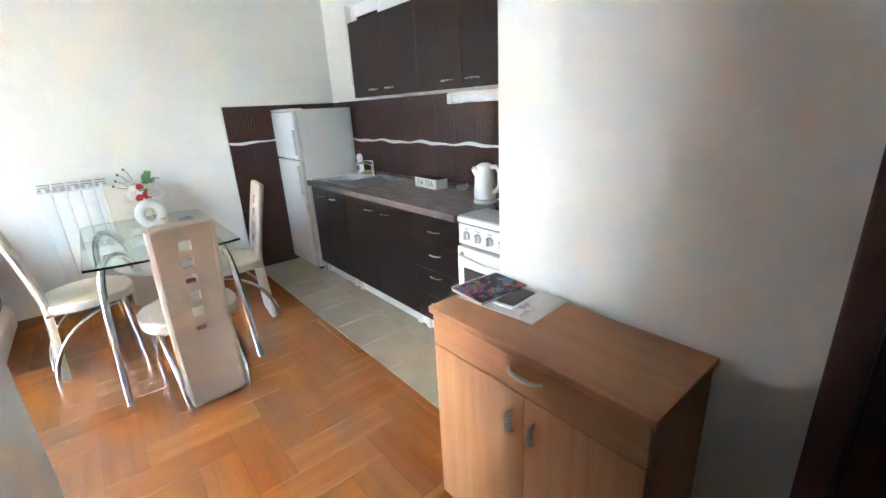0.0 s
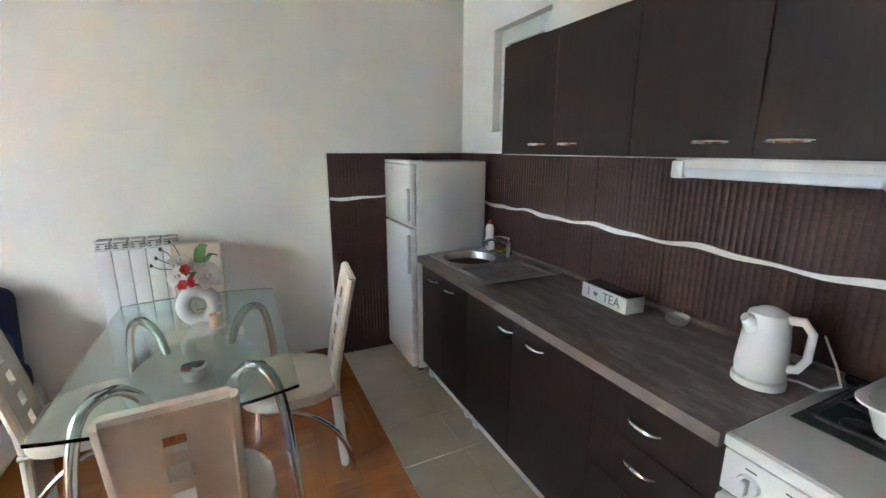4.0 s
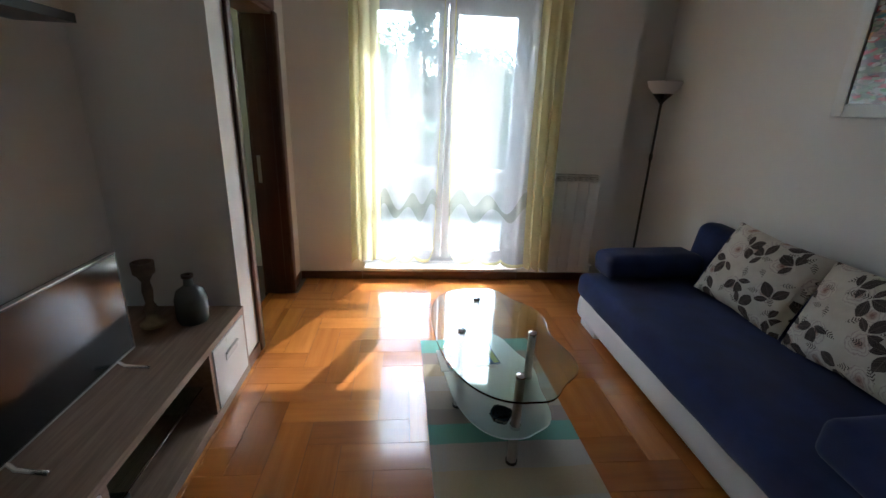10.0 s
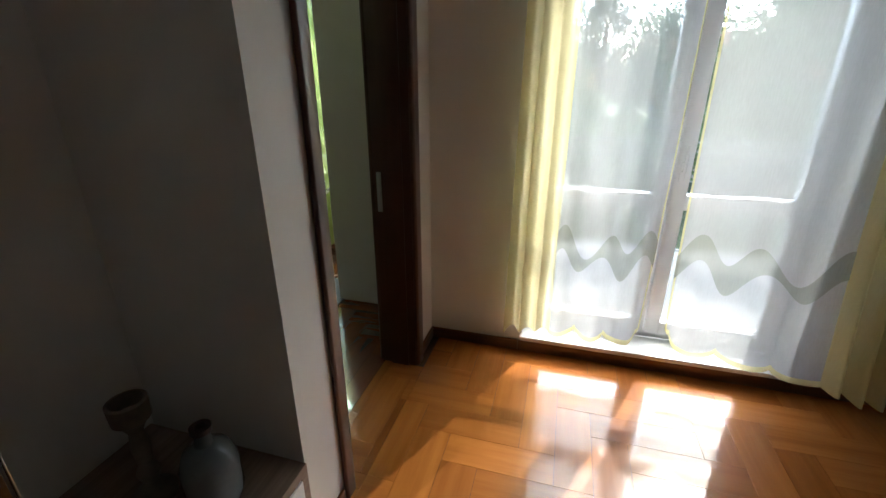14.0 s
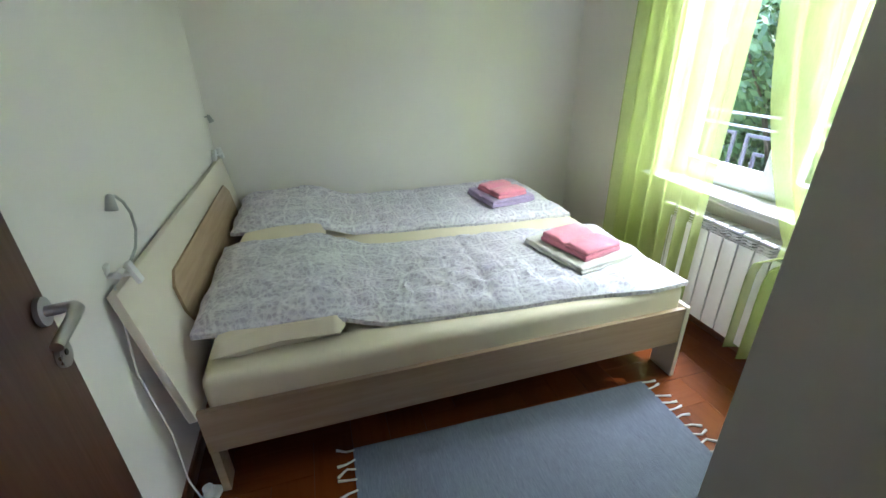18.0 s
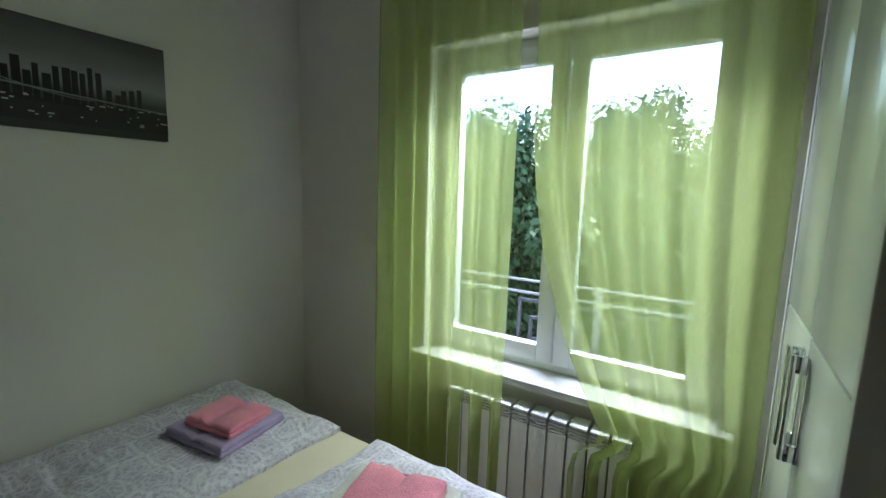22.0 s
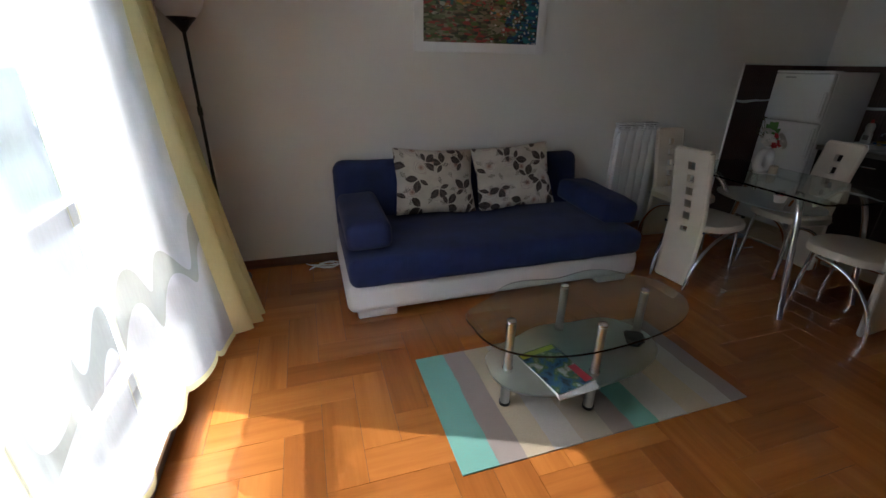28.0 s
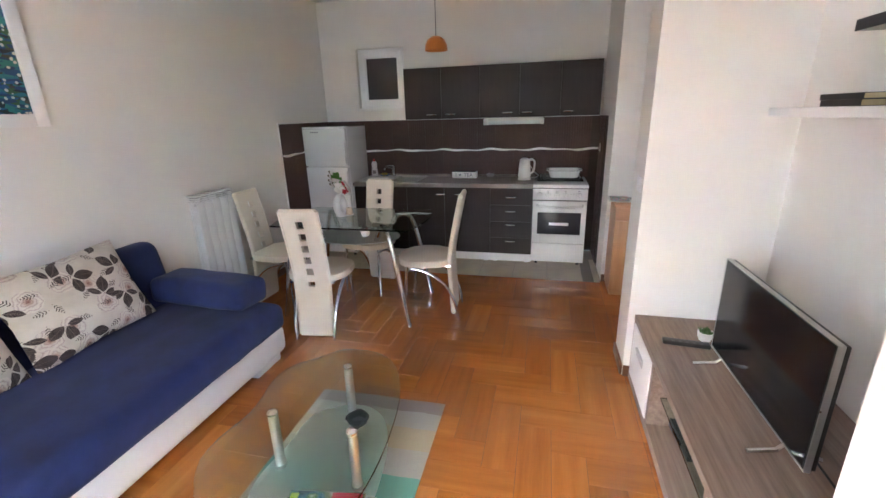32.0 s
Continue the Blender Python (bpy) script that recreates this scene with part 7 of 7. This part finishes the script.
cv = thing("canvas_print", -2.488, YBS, 1.762, 0, "black-and-white canvas of a bridge and city skyline", "picture")
part("canvas", MB().box(-0.505, 0.0005, 0, 0.505, 0.032, 0.40, 0.002), sky_tone(), cv)
PB, PG = varied("print_black", (0.006, 0.006, 0.007), 0.6), varied("print_grey", (0.22, 0.22, 0.22), 0.6)
mp = pose(0, 0.0325, 0, 0, 0, 180)     # seen from the room: x runs to the viewer's right
part("bridge_tower", MB().box(-0.42, 0, 0.0, -0.395, -0.0006, 0.33, m=mp).box(-0.385, 0, 0.0, -0.365, -0.0006, 0.33, m=mp).box(-0.35, 0, 0.0, -0.325, -0.0006, 0.33, m=mp).box(-0.425, 0, 0.315, -0.32, -0.0007, 0.345, m=mp).box(-0.395, 0, 0.285, -0.35, -0.00065, 0.316, m=mp).box(-0.505, 0, 0.0, -0.31, -0.0006, 0.11, m=mp).box(-0.5, 0, 0.13, -0.33, -0.0006, 0.19, m=mp), PB, cv, "black bridge tower", smooth=False)
random.seed(4)
for k in range(22):
    x0 = -0.20 + 0.028 * k + random.uniform(-0.004, 0.004)
    hgt = random.uniform(0.20, 0.27) if 3 < k < 17 else random.uniform(0.16, 0.21)
    part("skyline_block", MB().box(x0, 0, 0.10, x0 + random.uniform(0.016, 0.027), -0.0005, hgt, m=mp), PB, cv, smooth=False)
part("shore", MB().box(-0.33, 0, 0.03, 0.505, -0.0004, 0.115, m=mp), varied("print_dark", (0.02, 0.02, 0.021), 0.6), cv, smooth=False)
part("cable", MB().tube([tuple(mp @ Vector((-0.33 + 0.83 * k / 20, -0.001, 0.175 - 0.055 * (k / 20)))) for k in range(21)], 0.0035, 5), PG, cv)
part("cable", MB().tube([tuple(mp @ Vector((-0.37 + 0.60 * k / 20, -0.001, 0.33 - 0.20 * (1 - (1 - k / 20) ** 2)))) for k in range(21)], 0.0018, 5), PG, cv)
part("cable", MB().tube([tuple(mp @ Vector((-0.37 - 0.135 * k / 6, -0.001, 0.335 - 0.10 * k / 6 + 0.02 * (k / 6) ** 2))) for k in range(7)], 0.0018, 5), PG, cv)
for k in range(13):
    xa = -0.31 + 0.042 * k
    zt = 0.33 - 0.20 * (1 - (1 - (xa + 0.37) / 0.60) ** 2)
    part("cable", MB().tube([tuple(mp @ Vector((xa, -0.001, zt))), tuple(mp @ Vector((xa, -0.001, 0.175 - 0.055 * (xa + 0.33) / 0.83)))], 0.0007, 4), PG, cv)
for k in range(9):
    part("cable", MB().tube([tuple(mp @ Vector((-0.37, -0.001, 0.325))), tuple(mp @ Vector((-0.31 + 0.035 * k, -0.001, 0.175 - 0.003 * k)))], 0.0006, 4), PG, cv)
lt = MB()
for k in range(46):
    a, b = random.uniform(-0.3, 0.49), random.uniform(0.04, 0.12)
    lt.box(a, 0, b, a + random.uniform(0.004, 0.02), -0.0009, b + 0.005, m=mp)
part("lights", lt, varied("print_pale", (0.5, 0.5, 0.5), 0.6), cv, "pale light streaks", smooth=False)

# green curtains
LIME = sheer("lime_voile", (0.60, 0.70, 0.24), 0.60, 0.6)
cl = thing("curtain", XBW + 0.14, 0, 0, 0, "sheer lime green curtain panel hanging straight", "curtain", "bedroom curtains")
drape("cloth", cl, LIME, (-0.58, 0.14), (-0.56, 0.13), 0.0, 2.52, 0.09, 6.5, 0.042, 0, 150, 0.7)


def tied(u, v, y, z):
    """The inner edge is swept aside to a catch on the outer side."""
    hgt = 2.52 - 2.42 * v
    s = max(0.0, min(1.0, (2.02 - hgt) / 1.36))
    inner = 0.215 + 0.36 * s ** 2.2 if hgt > 0.66 else 0.575 - 0.13 * min(1.0, (0.66 - hgt) / 0.10)
    return inner + (1.015 - inner) * u, hgt


cr = thing("curtain", XBW + 0.14, 0, 0, 0, "sheer lime green curtain panel swept aside", "curtain", "bedroom curtains")
drape("cloth", cr, LIME, (0.22, 1.02), (0.60, 1.01), 0.0, 2.52, 0.10, 6.0, 0.042, 0, 150, 2.1, path=tied)
solid("curtain_rail", MB().box(XBW + 0.09, -0.70, 2.52, XBW + 0.19, 1.03, 2.555, 0.004), WHITE, "white curtain rail above the bedroom window", "curtain rail")

# ---- outside: balcony, railing, ground, trees ----
CONC = varied("pale_concrete", (0.40, 0.39, 0.37), 0.85, 0.1, 2.0, 60.0, 0.2)
GRASS = varied("grass_ground", (0.045, 0.065, 0.025), 0.95, 0.25, 0.4, 8.0, 0.4, 0.03)
solid("balcony_slab", MB().box(-4.75, -4.0, -0.22, XBW - T - 0.002, 7.5, -0.06).box(XBW - T - 0.002, YB + 0.2, -0.22, XW - T, 7.5, -0.06), varied("balcony_screed", (0.17, 0.165, 0.155), 0.8, 0.15, 2.0, 40.0, 0.2), "concrete balcony slab", "balcony", kind="structure")
# unseen slab, added to block the sun from the bedroom window
solid("balcony_roof", MB().box(-5.6, -4.0, 2.92, XBW - T - 0.002, 1.45, 3.06), CONC, "added slab that keeps the sun off the bedroom window", "balcony", kind="structure")
solid("facade_wall", MB().box(XBW - T, -6, -3.4, XBW, YBS - 0.2, 6).box(XW - T - 0.2, YN + T, -3.4, XW - 0.2, 9, 6), CONC, "pale rendered facade", "facade", kind="structure")
solid("ground", MB().box(-400, -400, -3.6, 400, 400, -3.4), GRASS, "grassy ground below the balcony", "ground", kind="structure")

rl = thing("balcony_railing", -4.55, 1.5, -0.06, 0, "pale metal balcony railing with meander pattern", "railing")
RAILM = varied("pale_rail", (0.22, 0.235, 0.25), 0.45)
RAILD = varied("dark_rail", (0.05, 0.055, 0.07), 0.5)
for z in (0.50, 0.58, 1.0, 1.08):
    part("bar", MB().box(-0.012, -5.5, z, 0.012, 6.0, z + 0.014, 0.003), RAILM, rl, smooth=False)
part("bar", MB().box(-0.012, -5.5, 0.08, 0.012, 6.0, 0.094, 0.003), RAILM, rl, smooth=False)
post = None
for k in range(9):
    y = -5.4 + 1.4 * k
    if post is None:
        post = part("post", MB().box(-0.02, -0.02, 0.0, 0.02, 0.02, 1.1, 0.003), RAILM, rl, smooth=False)
        post.location.y = y
    else:
        o = new("post", post.data)
        o.parent, o.location.y = rl, y
mean = None
for k in range(38):
    y = -5.3 + 0.30 * k
    if mean is None:
        mb = MB()
        for b in ((0.0, 0.62, 0.02, 0.97), (0.02, 0.95, 0.22, 0.97), (0.20, 0.70, 0.22, 0.95), (0.08, 0.70, 0.20, 0.72), (0.08, 0.72, 0.10, 0.86), (0.10, 0.84, 0.15, 0.86), (0.22, 0.62, 0.30, 0.64)):
            mb.box(-0.008, b[0], b[1], 0.008, b[2], b[3])
        mean = part("meander", mb, RAILD, rl, smooth=False)
        mean.location.y = y
    else:
        o = new("meander", mean.data)
        o.parent, o.location.y = rl, y

BARK = varied("bark", (0.09, 0.065, 0.045), 0.9, 0.3, 6.0, 40.0, 0.6, 0.02)


def foliage(name, a, b):
    k = Mat(name, a, 0.55)
    g = k.node("ShaderNodeNewGeometry")
    k.colour(k.ramp(g.outputs["Random Per Island"], [(0.0, a), (1.0, b)]))
    k.put("Transmission Weight", 0.0)
    return k.m


LEAVES = foliage("tree_leaves", (0.035, 0.085, 0.018), (0.10, 0.19, 0.045))
NEEDLES = foliage("conifer_leaves", (0.02, 0.055, 0.022), (0.05, 0.10, 0.04))


def tree(x, y, z, h, r, seed, conifer=False):
    rnd = random.Random(seed)
    t = thing("tree", x, y, z, rnd.uniform(0, 360), "dark green conifer beyond the balcony" if conifer else "leafy green tree beyond the balcony", "tree", "garden trees")
    tm = MB().tube([(0, 0, 0), (0.06, 0.03, h * 0.3), (0.0, 0.08, h * 0.62), (0.05, 0.0, h * 0.9)], [0.20, 0.16, 0.09, 0.03], 9)
    part("trunk", tm, BARK, t)
    verts, faces = [], []
    clumps = []
    nc = 60 if conifer else 64
    for k in range(nc):
        a = rnd.uniform(0, 6.283)
        if conifer:
            f = rnd.random()
            rad = r * (1 - f) * rnd.uniform(0.5, 1.05)
            clumps.append((Vector((rad * math.cos(a), rad * math.sin(a), h * (0.12 + 0.88 * f))), 0.16 * r + 0.25 * r * (1 - f)))
        else:
            e = rnd.uniform(-1.1, 1.4)
            rad = r * rnd.uniform(0.45, 1.0)
            clumps.append((Vector((rad * math.cos(a) * math.cos(e), rad * math.sin(a) * math.cos(e), h * 0.52 + rad * 1.35 * math.sin(e))), r * rnd.uniform(0.22, 0.40)))
    if not conifer:
        for k in range(7):
            c = clumps[k * 5][0]
            part("limb", MB().tube([(0, 0.05, h * (0.3 + 0.05 * k)), tuple(Vector((0, 0, h * 0.45)).lerp(c, 0.5)), tuple(c)], [0.07, 0.045, 0.012], 6), BARK, t)
    for c, cr_ in clumps:
        for _ in range(150 if not conifer else 90):
            d = Vector((rnd.gauss(0, 1), rnd.gauss(0, 1), rnd.gauss(0, 0.8)))
            p = c + d.normalized() * cr_ * rnd.uniform(0.55, 1.0)
            n = (d.normalized() + Vector((rnd.uniform(-1, 1), rnd.uniform(-1, 1), rnd.uniform(-0.3, 1)))).normalized()
            u = n.orthogonal().normalized()
            w = n.cross(u)
            s = rnd.uniform(0.07, 0.14)
            i = len(verts)
            verts += [p - u * s, p + w * s * 0.5, p + u * s, p - w * s * 0.5]
            faces.append((i, i + 1, i + 2, i + 3))
    me = bpy.data.meshes.new("crown")
    me.from_pydata([tuple(v) for v in verts], [], faces)
    me.materials.append(NEEDLES if conifer else LEAVES)
    ob = new("crown", me)
    ob.parent = t
    return t


for i, (x, y, h, r, con) in enumerate(((-13.5, -5.8, 7.6, 2.3, False), (-12.0, -3.2, 7.2, 2.0, False), (-15.5, -1.2, 8.4, 2.4, False), (-14.0, 1.2, 7.4, 2.2, False), (-17.0, 3.4, 9.4, 1.6, True),
                                       (-19.0, -8.0, 9.0, 3.0, False), (-20.0, 6.5, 8.0, 2.6, False), (-14.0, 8.2, 9.6, 2.5, False), (-11.0, 10.8, 8.8, 2.0, True), (-16.0, -11.0, 8.0, 2.8, False), (-24.0, 12.0, 9.0, 3.2, False), (-10.5, -0.6, 5.6, 1.9, False), (-10.0, 2.6, 5.2, 1.8, False), (-10.5, -4.4, 5.8, 2.0, False), (-22.0, -2.0, 9.0, 3.4, False), (-22.0, 2.5, 8.5, 3.2, False))):
    tree(x, y, -3.4, h, r, 11 + i, con)
hs = thing("neighbour_house", -30.0, 12.5, -3.4, 8, "distant house with a reddish tiled roof", "house")
part("wall", MB().box(-4, -6, 0, 4, 6, 5.2), CONC, hs, smooth=False)
rf = MB()
v_ = [rf.bm.verts.new(p) for p in ((-4.4, -6.4, 5.1), (4.4, -6.4, 5.1), (4.4, 6.4, 5.1), (-4.4, 6.4, 5.1), (0, -6.4, 7.6), (0, 6.4, 7.6))]
for q in ((0, 1, 4), (1, 2, 5, 4), (2, 3, 5), (3, 0, 4, 5), (3, 2, 1, 0)):
    rf.bm.faces.new([v_[i] for i in q])
part("roof", rf, varied("roof_tiles", (0.30, 0.11, 0.06), 0.8, 0.2, 2.0), hs, "reddish tiled roof", smooth=False)
for yy in (-3.5, 0, 3.5):
    part("window", MB().box(4.0, yy - 0.6, 2.8, 4.03, yy + 0.6, 4.2), BLACK, hs, "dark window", smooth=False)

# ---- floor pieces, last ----
random.seed(21)
PW, PL, GAP = 0.155, 0.465, 0.0008


OX, OY = -2.4, 1.4


def herringbone(x0, y0, x1, y1):
    """Axis-parallel herringbone clipped to a rectangle: (xa, ya, xb, yb, along_y, whole)."""
    out = []
    smax = int(6.5 / PL)
    for s in range(-smax, smax + 1):
        for r in range(-110, 150):
            bx_, by_ = OX + r * PW + s * PL, OY + r * PW - s * PL
            if bx_ > x1 or by_ - PL > y1 or bx_ + PL + PW < x0 or by_ + PW < y0:
                continue
            for k, (a, b, c, d) in enumerate(((bx_, by_, bx_ + PL, by_ + PW), (bx_ + PL, by_ + PW - PL, bx_ + PL + PW, by_ + PW))):
                aa, bb, cc, dd = max(a, x0), max(b, y0), min(c, x1), min(d, y1)
                if cc - aa > 0.006 and dd - bb > 0.006:
                    out.append((aa, bb, cc, dd, k, abs((cc - aa) * (dd - bb) - PW * PL) < 1e-6))
    return out


def plank_mesh():
    mb = MB().box(-PL / 2 + GAP, -PW / 2 + GAP, -0.004, PL / 2 - GAP, PW / 2 - GAP, 0.0, 0.0)
    return _mesh("plank", mb, OAK, False)


floor_ob = bpy.data.objects["floor"]
PLANK = plank_mesh()
rest = {0: MB(), 1: MB(), 2: MB(), 3: MB()}
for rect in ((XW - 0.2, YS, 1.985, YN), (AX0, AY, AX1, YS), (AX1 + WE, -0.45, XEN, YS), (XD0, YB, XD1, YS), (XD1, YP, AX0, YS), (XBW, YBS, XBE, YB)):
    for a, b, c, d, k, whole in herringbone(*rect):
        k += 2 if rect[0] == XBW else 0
        cx_, cy_ = (a + c) / 2, (b + d) / 2
        if whole and -2.2 < cx_ < 1.75 and 1.9 < cy_ < 4.15:
            o = new("plank", PLANK)
            o.parent = floor_ob
            o.matrix_basis = pose(cx_, cy_, 0, 0, 0, 90 * k + random.choice((0, 180)))
        else:
            g = min(GAP, (c - a) / 4, (d - b) / 4)
            rest[k].bm.verts.ensure_lookup_table()
            v0 = [rest[k].bm.verts.new(q) for q in ((a + g, b + g, 0), (c - g, b + g, 0), (c - g, d - g, 0), (a + g, d - g, 0))]
            v1 = [rest[k].bm.verts.new((v.co.x, v.co.y, -0.004)) for v in v0]
            rest[k].bm.faces.new(v0)
            for j in range(4):
                rest[k].bm.faces.new((v0[j], v1[j], v1[(j + 1) % 4], v0[(j + 1) % 4]))


def oak_joined(name, along):
    """The same oak for the joined planks, toned board by board."""
    m = bpy.data.materials["oak_parquet"].copy()
    m.name = name
    nt = m.node_tree
    info = [n for n in nt.nodes if n.type == "OBJECT_INFO"][0]
    g = nt.nodes.new("ShaderNodeNewGeometry")
    for l in list(info.outputs["Random"].links):
        nt.links.new(g.outputs["Random Per Island"], l.to_socket)
    if along == "y":
        mp_ = [n for n in nt.nodes if n.type == "MAPPING"][0]
        sx, sy, sz = mp_.inputs["Scale"].default_value
        mp_.inputs["Scale"].default_value = (sy, sx, sz)
    return m


for k in range(4):
    mat = oak_joined("oak_parquet_%s%s" % ("xy"[k % 2], "_dark" if k > 1 else ""), "xy"[k % 2])
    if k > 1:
        # the bedroom's boards take the same oak with its ramp colours scaled darker
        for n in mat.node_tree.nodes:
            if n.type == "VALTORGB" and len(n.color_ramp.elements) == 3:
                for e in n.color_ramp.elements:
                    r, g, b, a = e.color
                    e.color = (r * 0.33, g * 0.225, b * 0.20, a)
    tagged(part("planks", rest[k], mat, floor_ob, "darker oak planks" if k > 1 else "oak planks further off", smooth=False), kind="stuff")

# kitchen floor tiles
def tile_mesh(w, h, name, mat):
    mb = MB().box(-w / 2, -h / 2, -0.004, w / 2, h / 2, 0.0)
    top_e = [e for e in mb.bm.edges if all(abs(v.co.z) < 1e-6 for v in e.verts)]
    bmesh.ops.bevel(mb.bm, geom=top_e, offset=0.0015, segments=1, profile=0.5, affect="EDGES")
    return _mesh(name, mb, mat, False)


TM = tile_mesh(0.327, 0.327, "tile", FLOOR_TILE)
TM2 = tile_mesh(0.327, 0.16, "tile", FLOOR_TILE)
solid("kitchen_floor", MB().box(1.986, YK, -0.02, XE, YN, -0.003), TILE_JOINT, "beige ceramic kitchen floor", "floor", kind="structure", smooth=False)
kf = bpy.data.objects["kitchen_floor"]
for i in range(2):
    for j in range(10):
        y = YN - 0.165 - 0.33 * j
        if y - 0.16 < YK:
            continue
        o = new("tile", TM)
        o.parent, o.location = kf, (1.988 + 0.1635 + 0.33 * i, y, 0.0)
for i in range(2):
    o = new("tile", TM2)
    o.parent, o.location = kf, (1.988 + 0.1635 + 0.33 * i, YK + 0.03 + 0.0, 0.0)
    o.scale = (1, 0.33, 1)

# ribbed wall tiles
def ribbed(w, h):
    mb = MB()
    n = 8
    for k in range(n):
        a, b = -w / 2 + 0.001 + (w - 0.002) * k / n, -w / 2 + 0.001 + (w - 0.002) * (k + 1) / n
        g = 0.0018
        pts = [(a + g, 0.0044), (a + g * 2.2, 0.0058), ((a + b) / 2, 0.0064), (b - g * 2.2, 0.0058), (b - g, 0.0044)]
        lo = [mb.bm.verts.new((x, -d, -h / 2 + 0.001)) for x, d in pts]
        hi = [mb.bm.verts.new((x, -d, h / 2 - 0.001)) for x, d in pts]
        for j in range(4):
            mb.bm.faces.new((lo[j], lo[j + 1], hi[j + 1], hi[j]))
    mb.box(-w / 2 + 0.001, -0.0036, -h / 2 + 0.001, w / 2 - 0.001, 0, h / 2 - 0.001)
    return _mesh("tile", mb, WENGE_TILE, True)


ROWS_Z = ((0.0, 0.28), (0.28, 0.56), (0.56, 0.84), (0.84, 1.118), (1.118, 1.302), (1.302, 1.474))
RM = {}
for z0, z1 in ROWS_Z:
    h = round(z1 - z0, 3)
    if h not in RM:
        RM[h] = ribbed(0.2, h)
    zc = (z0 + z1) / 2
    if z0 > 0.8:
        for j in range(15):
            o = new("tile", RM[h])
            o.parent = bsp
            o.matrix_basis = pose(-0.0047, YN - 0.012 - 0.1 - 0.2015 * j - 3.5, zc, 0, 0, -90)
    for j in range(5):
        o = new("tile", RM[h])
        o.parent = bsp
        o.matrix_basis = pose(1.946 - XE + 0.1 + 0.2 * j, YN - 3.5 - 0.0047, zc, 0, 0, 0)
    for j in range(2):
        o = new("tile", RM[h])
        o.parent = bsp
        o.matrix_basis = pose(-0.012 - 0.1 - 0.2 * j, YK - 3.5 + 0.0047, zc, 0, 0, 180)
